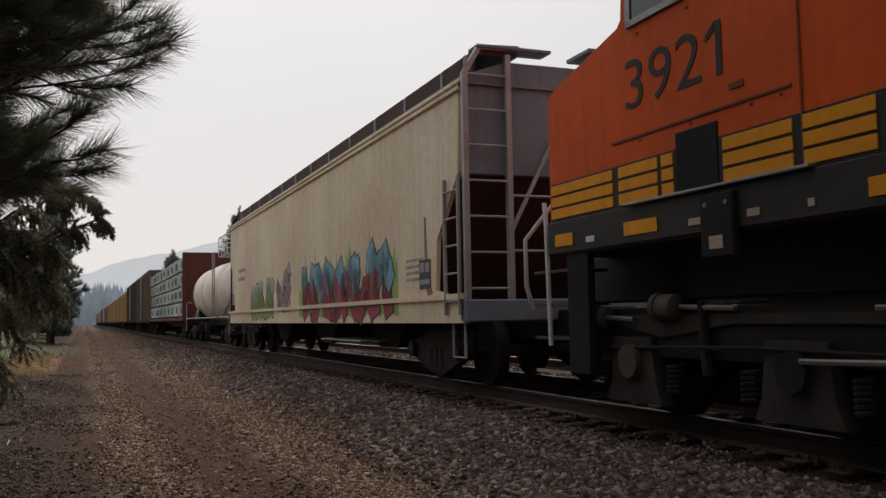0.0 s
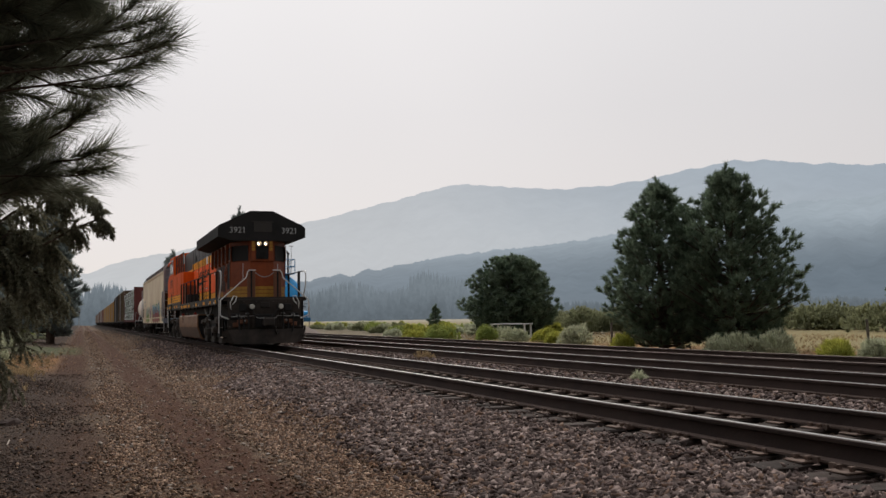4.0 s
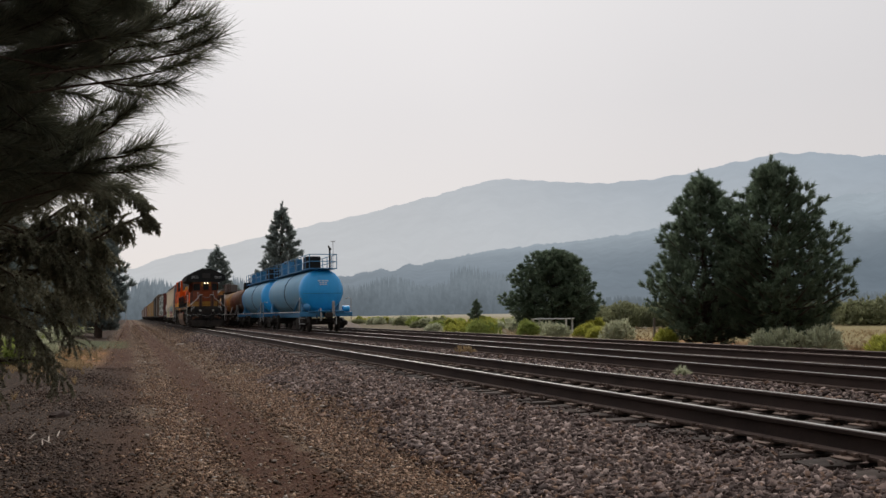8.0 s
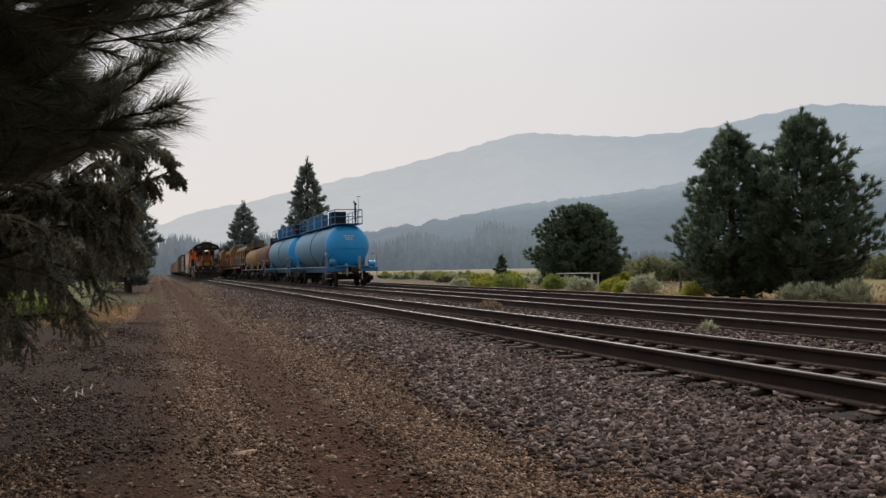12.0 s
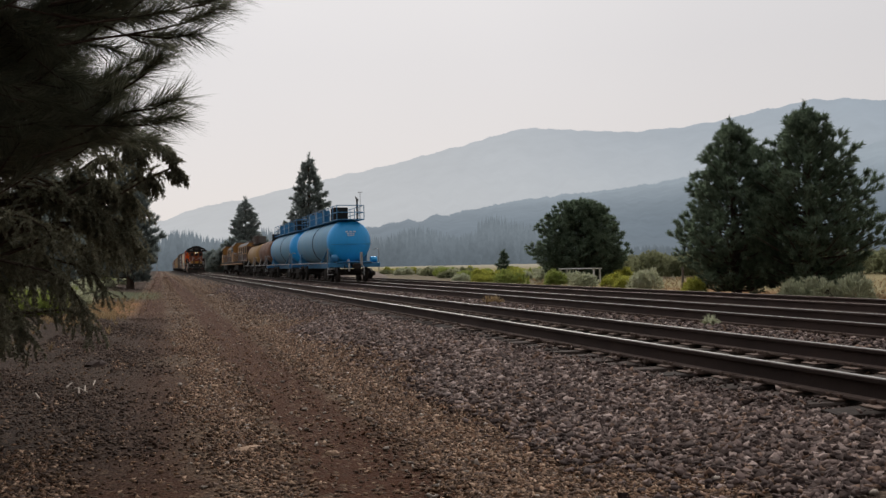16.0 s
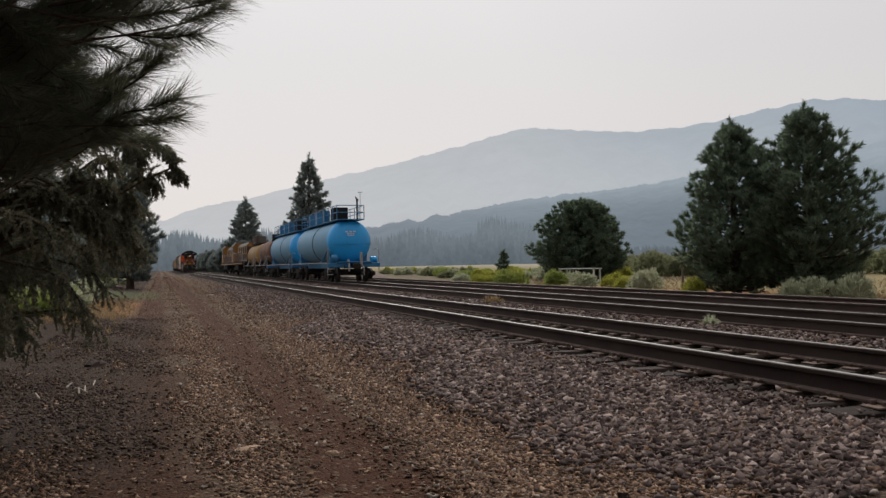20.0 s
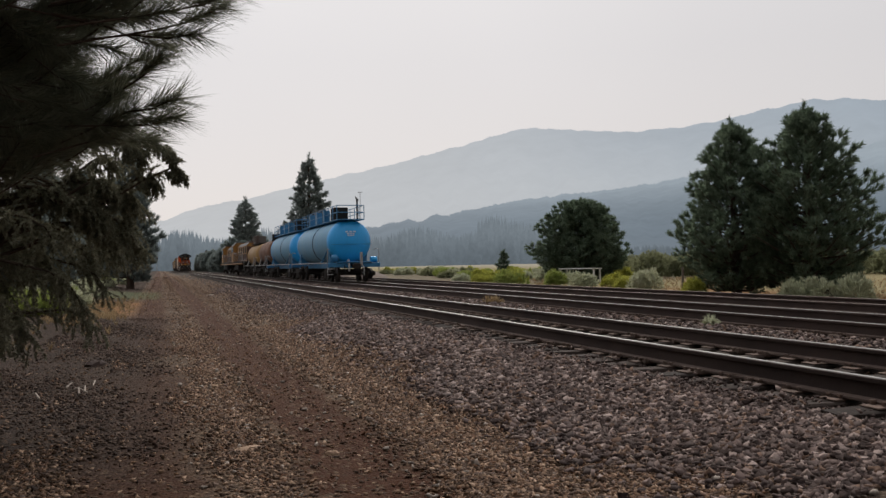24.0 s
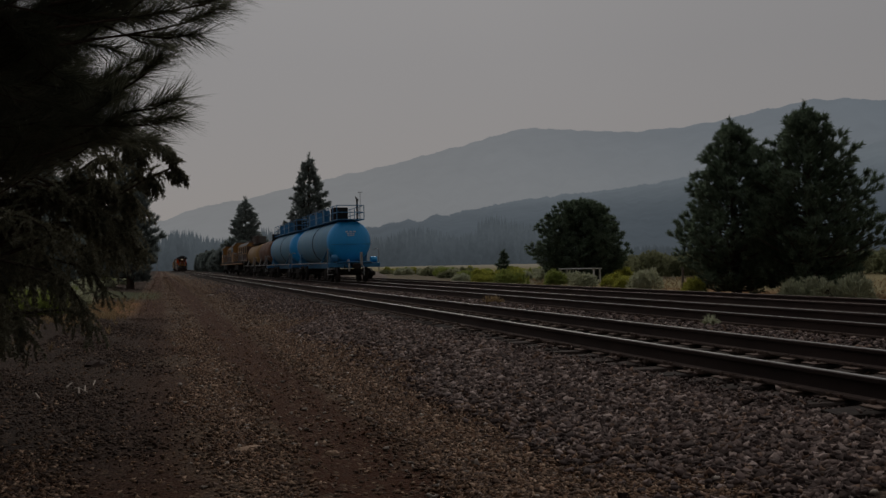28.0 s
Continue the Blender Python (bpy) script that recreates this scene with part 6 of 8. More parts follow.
    part("uncoupling_lever", Shape().pipe([(-1.2, -0.25, 1.06), (-0.4, -0.27, 1.08), (-0.3, -0.5, 1.0), (0.3, -0.5, 1.0), (0.4, -0.27, 1.08), (1.2, -0.25, 1.06)], 0.016), bare_steel, pil)
    coupler(e, -0.05, -1)
    coupler(e, 21.6, 1)
    for sd in (-1, 1):
        for base, way in ((0.42, 1), (21.45, -1)):
            g0, g1 = (0.42, 0.98) if way > 0 else (20.55, 20.95)
            well = part("step_well", Shape().box(min(sd * 1.40, sd * 1.48), max(sd * 1.40, sd * 1.48), g0, g1, 0.36, 1.64, 0.01), soot, e)
            t0, t1 = (-0.08, 0.42) if way > 0 else (20.95, 21.7)
            for k in range(4):
                z = 0.34 + 0.34 * k
                step = part("step", Shape().box(min(sd * 1.0, sd * 1.44), max(sd * 1.0, sd * 1.44), t0, t1, z, z + 0.03, 0.004), soot, well)
                part("step_edge", Shape().box(min(sd * 1.44, sd * 1.455), max(sd * 1.44, sd * 1.455), t0, t1, z, z + 0.032, 0.002), cylinder_dust if k else cream_patch, step)
        # white corner rails
        x = sd * 1.49
        part("corner_handrail", Shape().pipe([(x, 0.54, 0.5), (x, 0.52, 1.72), (x, 0.12, 2.15), (x, 0.06, 2.45), (x, 0.09, 2.58), (x, 0.2, 2.65), (x, 0.55, 2.68)], 0.021, 8), white_paint, e, "white-painted handrail")
        part("corner_handrail", Shape().pipe([(sd * 1.24, -0.14, 0.98), (sd * 1.50, -0.14, 1.08), (sd * 1.54, -0.13, 1.14), (sd * 1.54, -0.13, 1.60), (sd * 1.51, -0.12, 1.66), (sd * 0.64, -0.06, 2.42), (sd * 0.60, -0.05, 2.60), (sd * 0.54, -0.04, 2.68), (sd * 0.3, 0.0, 2.68)], 0.020, 8), white_paint, e, "white-painted handrail")
        part("corner_handrail", Shape().pipe([(sd * 1.46, 21.35, 0.62), (sd * 1.46, 21.4, 1.9), (sd * 1.42, 21.5, 2.1)], 0.026, 8), white_paint, e)
        part("corner_handrail", Shape().pipe([(sd * 1.35, 21.95, 1.0), (sd * 1.45, 21.9, 1.25), (sd * 1.45, 21.9, 1.75), (sd * 0.8, 21.8, 2.55)], 0.026, 8), white_paint, e)
        part("grab_loop", Shape().pipe([(sd * 1.18, -0.1, 1.30), (sd * 1.2, -0.12, 1.55), (sd * 1.08, -0.12, 1.78), (sd * 0.98, -0.12, 1.76), (sd * 1.02, -0.12, 1.6), (sd * 1.16, -0.1, 1.45)], 0.02), white_paint, e)
        rail = part("walkway_handrail", Shape().pipe([(x, 0.55, 2.68), (x, 13.8, 2.70)], 0.02, 8), soot, e)
        for s in (13.7, 12.6, 11.4, 9.6, 8.0, 6.9, 5.25, 3.0, 1.2):
            part("stanchion", Shape().box(x - 0.03, x + 0.03, s - 0.065, s + 0.065, 1.45, 2.69, 0.012), soot, rail)
        # inner panels of the trailing platform
        part("end_panel", Shape().box(min(sd * 0.32, sd * 0.60), max(sd * 0.32, sd * 0.60), -0.02, 0.05, 1.72, 2.66, 0.02), panel_brown, e, "brown upright end panel")
        part("end_panel_post", Shape().box(sd * 0.46 - 0.03, sd * 0.46 + 0.03, -0.045, -0.02, 1.72, 2.66, 0.008), soot, e)
    part("platform_post", Shape().box(1.30, 1.38, 0.5, 0.58, 1.72, 2.62, 0.01).box(1.42, 1.50, 1.0, 1.1, 1.72, 2.7, 0.01), engine_black, e)
    part("platform_chain", Shape().pipe([(-0.32 + 0.64 * k / 8, 0.0, 2.60 - 0.16 * (1 - ((k - 4) / 4) ** 2)) for k in range(9)], 0.014, 5), bare_steel, e)
    # fuel tank
    tk = [(-1.36, 1.22), (-1.43, 1.20), (-1.46, 1.15), (-1.46, 0.72), (-1.45, 0.67), (-1.31, 0.24), (-1.22, 0.18), (1.22, 0.18), (1.31, 0.24), (1.45, 0.67), (1.46, 0.72), (1.46, 1.15), (1.43, 1.20), (1.36, 1.22)]
    ft = part("fuel_tank", Shape().along_y(tk, 7.35, 14.95), tank_dust, e, "dusty brown fuel tank", smooth=False)
    # lower plates: the shade of the down-turned faces put into a darker brown
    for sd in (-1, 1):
        part("shade_skirt", Shape().along_y([(sd * 1.455, 0.665), (sd * 1.315, 0.238), (sd * 1.30, 0.24), (sd * 1.44, 0.67)], 7.36, 14.94), tank_shade, ft, "lower tank plate with its shade painted in", smooth=False)
    part("tank_end", Shape().along_y([(-1.42, 1.17), (-1.42, 0.70), (-1.24, 0.22), (1.24, 0.22), (1.42, 0.70), (1.42, 1.17)], 7.26, 7.36), soot, ft)
    for s, z0 in ((11.4, 0.9), (10.9, 0.82), (10.45, 0.95), (9.7, 0.86), (8.6, 0.9), (10.1, 1.0)):
        part("mineral_drip", Shape().along_x([(s, 1.12), (s + 0.07, 1.12), (s + 0.05, z0), (s + 0.02, z0 - 0.1)], -1.4635, -1.46), drip_pale, ft)
    part("tank_strap", Shape().box(-1.475, -1.46, 13.05, 13.17, 0.86, 1.2, 0.004), truck_grime, ft)
    for s in (8.9, 12.0, 14.0):
        part("filler_cap", Shape().rod((-1.32, s, 1.2), (-1.40, s, 1.30), 0.062, 0.058, 12), red_cap if s != 12.0 else bare_steel, ft)
    part("air_reservoir", Shape().turned([(6.3, 0.05), (6.35, 0.16), (7.2, 0.16), (7.25, 0.05)], -1.05, 0.75, 16), soot, e)
    # three-axle trucks
    first = None
    for c in (3.75, 18.1):
        t = Shape()
        for sd in (-1, 1):
            x0, x1 = sorted((sd * 1.08, sd * 1.22))
            t.along_x([(-2.9, 0.62), (-2.6, 0.55), (2.6, 0.55), (2.9, 0.62), (2.9, 0.86), (2.4, 0.98), (-2.4, 0.98), (-2.9, 0.86)], x0, x1)
        t.box(-1.0, 1.0, -0.6, 0.6, 0.55, 1.05, 0.03)
        truck = part("truck", t, soot, e, "black three-axle truck", at=pose(0, c, 0))
        for sd in (-1, 1):
            for a in (-2.05, 0.0, 2.05):
                x0, x1 = sorted((sd * 1.16, sd * 1.28))
                part("axle_guard", Shape().along_x([(a - 0.44, 0.13), (a + 0.44, 0.13), (a + 0.36, 0.30), (a + 0.30, 0.72), (a - 0.30, 0.72), (a - 0.36, 0.30)], x0, x1), guard_dust, truck, "dusty axle guard")
                part("journal_box", Shape().rod((sd * 1.2, a, 0.5), (sd * 1.34, a, 0.5), 0.17, 0.15, 14), cylinder_dust if a else soot, truck)
                for q in (-0.55, 0.55):
                    sp = [(sd * 1.2 + 0.08 * math.cos(1.0472 * k), a + q + 0.08 * math.sin(1.0472 * k), 0.24 + 0.007 * k) for k in range(36)]
                    part("coil_spring", Shape().pipe(sp, 0.018, 5), truck_grime, truck)
            for a, z, r, ln, out, rod in ((2.42, 0.90, 0.105, 0.22, 1.30, -0.45), (1.32, 0.98, 0.115, 0.30, 1.27, -0.70), (-1.30, 0.60, 0.12, 0.34, 1.34, 0.85), (-1.95, 0.96, 0.125, 0.40, 1.30, 0.80)):
                cyl = part("brake_cylinder", Shape().turned([(a, r * 0.7), (a + 0.02, r), (a + ln * 0.8, r), (a + ln * 0.8, r * 1.12), (a + ln, r * 1.12), (a + ln + 0.02, r * 0.6)], sd * out, z, 18), cylinder_dust, truck, "dusty brake cylinder")
                y0 = a if rod < 0 else a + ln
                part("push_rod", Shape().rod((sd * out, y0, z), (sd * out, y0 + rod, z - 0.02), 0.022, n=6), bare_steel, cyl)
            for a in (-2.75, -1.05, 0.98, 2.78):
                part("shock_strut", Shape().rod((sd * 1.27, a, 0.42), (sd * 1.27, a + 0.06, 1.02), 0.045, 0.035, 8), truck_grime, truck)
            part("frame_rib", Shape().along_x([(-2.5, 0.86), (-1.6, 0.72), (-0.7, 0.84), (0.7, 0.84), (1.6, 0.72), (2.5, 0.86), (2.4, 0.92), (-2.4, 0.92)], min(sd * 1.22, sd * 1.25), max(sd * 1.22, sd * 1.25)), guard_dust, truck)
            part("brake_rod", Shape().pipe([(sd * 1.3, -2.3, 0.62), (sd * 1.3, 0.4, 0.66), (sd * 1.3, 2.4, 0.62)], 0.016), truck_grime, truck)
        for a in (-1.3, 0.75, 1.4):
            part("traction_motor", Shape().box(-0.62, 0.62, a - 0.42, a + 0.42, 0.14, 0.74, 0.09), soot, truck)
            part("gear_case", Shape().box(-0.70, -0.60, a - 0.62, a + 0.3, 0.12, 0.66, 0.05), truck_grime, truck)
        for a in (-2.05, 0.0, 2.05):
            if first is None:
                first = wheelset(truck, a, 0.533)
            else:
                roller_copy(first, truck, a, 0.533)
    part("sanding_hose", Shape().pipe([(-1.3, 4.9, 1.5), (-1.35, 4.6, 1.1), (-1.36, 4.3, 1.0), (-1.35, 3.9, 1.1), (-1.3, 3.6, 1.5)], 0.022), soot, e)
    chain = Shape()
    for k in range(26):
        u = k / 25
        chain.rod((-1.40, 5.3 - 2.0 * u, 1.42 - 1.1 * u * (1 - u) - 0.02), (-1.40 + 0.02 * (-1) ** k, 5.3 - 2.0 * (u + 0.03), 1.42 - 1.1 * u * (1 - u)), 0.018, n=5)
    part("safety_chain", chain, bare_steel, e)
    return e


engine = build_engine()
# ---- freight cars of the moving train ----
beige = surface("faded_beige_car_paint", (0.80, 0.68, 0.49), (0.58, 0.43, 0.28), 0.65, grain=7, patch=0.4, mix=0.85, bump=0.03, streak=0.34)
car_grey = surface("grey_car_end_paint", (0.175, 0.20, 0.235), (0.125, 0.135, 0.15), 0.65, grain=8, patch=0.8, streak=0.4)
rust_brown = surface("dark_rust_brown_paint", (0.055, 0.030, 0.024), (0.10, 0.05, 0.035), 0.8, grain=9, patch=1.2, streak=0.5)
bar_grey = surface("grey_ladder_steel", (0.34, 0.335, 0.33), (0.19, 0.17, 0.16), 0.6, 0.2, grain=20, patch=3)
spray_red = surface("red_spray_paint", (0.36, 0.035, 0.05), (0.24, 0.02, 0.035), 0.55, grain=12, patch=2, bump=0)
spray_cyan = surface("pale_blue_spray_paint", (0.16, 0.36, 0.45), (0.10, 0.24, 0.34), 0.55, grain=12, patch=2, bump=0)
spray_green = surface("lime_spray_paint", (0.26, 0.40, 0.07), (0.18, 0.3, 0.06), 0.55, grain=12, patch=2, bump=0)
spray_black = surface("black_spray_paint", (0.02, 0.02, 0.022), None, 0.55, bump=0)
spray_mint = surface("pale_mint_spray_paint", (0.36, 0.44, 0.34), (0.45, 0.48, 0.38), 0.6, grain=12, patch=2, bump=0)
spray_pink = surface("faded_pink_spray_paint", (0.40, 0.24, 0.27), (0.42, 0.34, 0.29), 0.6, grain=12, patch=2, bump=0)
tank_white = surface("off_white_tank_paint", (0.86, 0.77, 0.67), (0.55, 0.44, 0.34), 0.55, grain=6, patch=0.7, mix=0.7, bump=0.03, streak=0.55)
oxide_red = surface("oxide_red_car_paint", (0.13, 0.035, 0.03), (0.07, 0.028, 0.025), 0.7, grain=8, patch=0.8, streak=0.4)
wrap_green = surface("pale_green_lumber_wrap", (0.30, 0.36, 0.31), (0.40, 0.43, 0.39), 0.5, grain=5, patch=1.5, wobble=0.2)
wrap_white = surface("white_lumber_wrap", (0.50, 0.52, 0.50), (0.36, 0.39, 0.36), 0.5, grain=5, patch=1.5, wobble=0.2)
lumber_gap = surface("shadowed_lumber_ends", (0.10, 0.085, 0.06), None, 0.85, grain=20, patch=4)
box_brown = surface("weathered_brown_boxcar_paint", (0.15, 0.105, 0.065), (0.09, 0.065, 0.045), 0.75, grain=6, patch=0.6, streak=0.5, wobble=0.2)
box_dark = surface("weathered_black_boxcar_paint", (0.05, 0.05, 0.05), (0.09, 0.075, 0.06), 0.75, grain=6, patch=0.6, streak=0.4)
box_yellow = surface("faded_yellow_boxcar_paint", (0.42, 0.255, 0.085), (0.30, 0.18, 0.07), 0.7, grain=6, patch=0.6, streak=0.4, wobble=0.12)
box_red = surface("faded_red_boxcar_paint", (0.20, 0.065, 0.045), (0.12, 0.05, 0.04), 0.75, grain=6, patch=0.6, streak=0.4, wobble=0.25)
box_pale = surface("pale_grey_boxcar_paint", (0.44, 0.42, 0.40), (0.3, 0.28, 0.26), 0.7, grain=6, patch=0.6, streak=0.4, wobble=0.2)
dull_roof = surface("galvanised_car_roof", (0.18, 0.175, 0.17), (0.12, 0.1, 0.09), 0.6, 0.3, grain=8, patch=0.8)

TRAIN = []


def ladder(x, y0, y1, z0, z1, rungs, across="y", r=0.014):
    """Two stiles and rungs; across: the way the rungs run."""
    s = Shape()
    for k in range(rungs):
        z = z0 + (z1 - z0) * (k + 0.5) / rungs
        if across == "y":
            s.rod((x, y0, z), (x, y1, z), r, n=6)
        else:
            s.rod((y0, x, z), (y1, x, z), r, n=6)
    for q in (y0, y1):
        if across == "y":
            s.box(x - 0.012, x + 0.03, q - 0.02, q + 0.02, z0, z1, 0.004)
        else:
            s.box(q - 0.02, q + 0.02, x - 0.012, x + 0.03, z0, z1, 0.004)
    return s


def tag_letters(parent, x, y_left, y_right, z0, z1, count, fill, lower, seed):
    """Illegible sprayed letters: wild bent strokes with a dark rim, the upper and lower halves in two colours."""
    rnd = random.Random(seed)
    w = (y_left - y_right) / count
    tall = z1 - z0

    def stroke(shape, pts, thick, d):
        for (a, b), (p, q) in zip(pts, pts[1:]):
            ln = math.hypot(p - a, q - b) or 1
            u, v = (p - a) / ln, (q - b) / ln
            n, m = -v * thick / 2, u * thick / 2
            e = thick * 0.3
            shape.along_x([(a - u * e + n, b - v * e + m), (p + u * e + n, q + v * e + m), (p + u * e - n, q + v * e - m), (a - u * e - n, b - v * e - m)], x - d, x)
    for k in range(count):
        c = y_left - (k + 0.5) * w
        top = z1 - rnd.uniform(0.0, 0.2) * tall + (0.2 if k == count - 1 else 0)
        rim, up, low, shine = Shape(), Shape(), Shape(), Shape()
        fat = w * 0.40
        for side in (1, -1, 0):
            foot = c + side * w * 0.34 + rnd.uniform(-0.08, 0.08) * w
            head = c + side * w * 0.40 + rnd.uniform(-0.22, 0.22) * w
            bow = rnd.uniform(-0.35, 0.35) * w
            peak = top - (rnd.uniform(0, 0.22) * tall if side else rnd.uniform(0.15, 0.4) * tall)
            pts = [(foot + (head - foot) * t + bow * math.sin(3.14 * t) + 0.06 * w * math.sin(9 * t + k), z0 + fat * 0.4 + (peak - z0 - fat * 0.5) * t) for t in [i / 7 for i in range(8)]]
            if side == 0:
                pts = [(c + w * 0.42 - w * 0.84 * t, z0 + tall * (0.30 + 0.35 * (k % 2)) + 0.2 * w * math.sin(5 * t + k)) for t in [i / 5 for i in range(6)]]
            stroke(rim, pts, fat + 0.075, 0.002 + 0.0002 * k)
            cut = z0 + tall * rnd.uniform(0.50, 0.60)
            for p, q in zip(pts, pts[1:]):
                stroke(up if (p[1] + q[1]) / 2 > cut else low, [p, q], fat, 0.0045 + 0.0003 * (side + 1))
            stroke(shine, [(a + fat * 0.26, b) for a, b in pts[2:6]], 0.022, 0.0065)
        part("sprayed_outline", rim, spray_black, parent)
        if up.v:
            part("sprayed_letter", up, fill, parent)
        if low.v:
            part("sprayed_letter", low, lower, parent)
        part("sprayed_highlight", shine, bar_grey, parent)


def build_hopper():
    c = thing("hopper_car", "faded beige covered hopper car with spray-painted graffiti", "freight car")
    L = 19.6
    side = [(0.95, 1.2), (1.45, 1.28), (1.38, 1.95), (0.62, 2.75), (0.55, 3.78), (0.55, 3.88), (L - 0.05, 3.88), (L - 0.05, 2.75), (L - 0.9, 1.95), (L - 0.95, 1.2)]
    part("side_wall", Shape().along_x(side, -1.56, -1.50), beige, c, "beige side sheet with rust streaks")
    part("side_wall", Shape().along_x(side, 1.50, 1.56), beige, c)
    part("hopper_core", Shape().along_x([(2.6, 1.2), (0.66, 2.72), (0.66, 3.8), (L - 0.15, 3.8), (L - 0.15, 2.72), (L - 2.2, 1.2)], -1.49, 1.49), rust_brown, c, "dark rusty slope sheets")
    part("end_wall", Shape().box(-1.48, 1.48, 0.54, 0.64, 2.72, 4.02, 0.01), car_grey, c)
    part("end_wall", Shape().box(-1.48, 1.48, L - 0.13, L - 0.03, 2.72, 4.02, 0.01), car_grey, c)
    part("roof", Shape().along_y([(-1.56, 3.86), (1.56, 3.86), (1.52, 3.97), (0.9, 4.18), (-0.9, 4.18), (-1.52, 3.97)], 0.5, L), car_grey, c)
    for k, z in enumerate((3.77, 3.86)):
        part("eave_rib", Shape().box(-1.60 + 0.01 * k, -1.55, 0.5, L, z, z + 0.05, 0.01), beige, c)
    part("roof_walk", Shape().box(-1.30, -0.70, 0.6, L - 0.1, 4.28, 4.32, 0.006).box(0.70, 1.30, 0.6, L - 0.1, 4.28, 4.32, 0.006), car_grey, c)
    part("walk_fascia", Shape().box(-1.34, -1.30, 0.6, L - 0.1, 3.97, 4.32, 0.006), rust_brown, c, "dark edge of the roof walk")
    for k in range(12):
        y = 1.6 + k * 1.55
        part("walk_bracket", Shape().box(-1.365, -1.335, y, y + 0.05, 3.95, 4.30, 0.006), bar_grey, c)
    for k in range(5):
        part("roof_hatch", Shape().box(-0.45, 0.45, 2.0 + k * 3.4, 4.4 + k * 3.4, 4.18, 4.32, 0.04), car_grey, c)
    part("side_sill", Shape().along_y([(-1.56, 0.85), (-1.48, 0.85), (-1.48, 1.22), (-1.60, 1.22), (-1.60, 1.15), (-1.56, 1.15)], 0.5, L), beige, c)
    part("side_sill", Shape().along_y([(1.56, 0.85), (1.48, 0.85), (1.48, 1.22), (1.60, 1.22), (1.60, 1.15), (1.56, 1.15)], 0.5, L), beige, c)
    for y in (0.40, L - 0.1):
        part("end_sill", Shape().box(-1.56, 1.56, y, y + 0.22, 0.86, 1.14, 0.02), car_grey, c)
    part("centre_sill", Shape().box(-0.3, 0.3, 0.2, L - 0.1, 0.6, 1.0, 0.02), soot, c)
    for y in (5.4, 9.8, 14.2):
        part("outlet_gate", Shape().along_x([(y - 1.5, 1.2), (y + 1.5, 1.2), (y + 0.5, 0.42), (y - 0.5, 0.42)], -0.95, 0.95), soot, c)
    part("running_grate", Shape().box(-1.45, -0.5, 5.4, 8.2, 0.52, 0.55, 0.004), bar_grey, c)
    # corner posts and ladders
    for x in (-1.52, 1.52):
        part("corner_post", Shape().pipe([(x, 0.46, 0.9), (x, 0.46, 3.98), (x * 0.86, 0.46, 4.34), (x * 0.5, 0.46, 4.36)], 0.05, 4), bar_grey, c)
        part("corner_post", Shape().pipe([(x, L + 0.04, 0.9), (x, L + 0.04, 3.95), (x * 0.86, L + 0.02, 4.3)], 0.035, 4), soot, c)
    part("end_ladder", ladder(0.44, -1.50, -0.92, 1.05, 4.2, 7, "x", 0.016), bar_grey, c)
    part("ladder_post", Shape().box(-0.96, -0.88, 0.42, 0.50, 0.95, 4.26, 0.008), bar_grey, c)
    part("side_ladder", ladder(-1.60, 0.55, 1.02, 0.95, 2.7, 5), bar_grey, c)
    for a, b, r in (((-0.9, 0.46, 2.45), (0.9, 0.46, 2.45), 0.018), ((-0.9, 0.46, 1.75), (0.9, 0.46, 1.75), 0.018), ((-0.9, 0.46, 2.0), (-0.2, 0.5, 3.3), 0.03)):
        part("end_rail", Shape().rod(a, b, r), bar_grey, c)
    part("corner_step", Shape().pipe([(-1.5, 0.6, 0.9), (-1.5, 0.6, 0.42), (-1.5, 1.0, 0.42), (-1.5, 1.0, 0.9)], 0.018), bar_grey, c)
    part("roof_end_guard", Shape().box(-1.35, -0.3, 0.40, 0.7, 4.32, 4.36, 0.006).box(0.2, 1.2, 0.3, 0.9, 4.36, 4.42, 0.01), car_grey, c)
    coupler(c, 0.4, -1)
    # stencils: plain bars and a dark plate
    st = Shape()
    rnd = random.Random(4)
    for row in range(4):
        y = 2.62
        while y > 2.0:
            w = rnd.uniform(0.05, 0.16)
            st.box(-1.5665, -1.56, y - w, y, 1.72 - row * 0.09, 1.76 - row * 0.09)
            y -= w + 0.05
    for row in range(2):
        y = 17.9
        while y > 16.8:
            w = rnd.uniform(0.08, 0.2)
            st.box(-1.5665, -1.56, y - w, y, 2.35 - row * 0.25, 2.45 - row * 0.25)
            y -= w + 0.06
    part("stencil_bars", st, bar_grey, c)
    plate = part("stencil_plate", Shape().box(-1.568, -1.56, 1.62, 2.06, 1.32, 1.72, 0.002), spray_black, c)
    for a, b, q, r in ((1.66, 1.82, 1.55, 1.68), (1.86, 2.02, 1.55, 1.68), (1.66, 2.02, 1.38, 1.45)):
        part("plate_bar", Shape().box(-1.572, -1.567, a, b, q, r), bar_grey, plate)
    part("rust_streak", Shape().along_x([(1.55, 1.25), (1.72, 1.4), (1.80, 2.3), (1.86, 2.32), (1.84, 1.4), (1.75, 1.22)], -1.566, -1.56), surface("orange_rust_stain", (0.26, 0.15, 0.07), (0.34, 0.24, 0.14), 0.8, grain=12, patch=4), c)
    # graffiti
    rg = random.Random(9)
    for k in range(16):
        y = 3.0 + k * 0.42
        h = rg.uniform(1.75, 2.45)
        part("sprayed_halo", Shape().along_x([(y, 0.95), (y + 0.42, 1.0), (y + 0.36, h - 0.25), (y + 0.24, h - 0.4), (y + 0.18, h), (y + 0.1, h - 0.35), (y + 0.02, h - 0.2)], -1.5625, -1.56), spray_green, c)
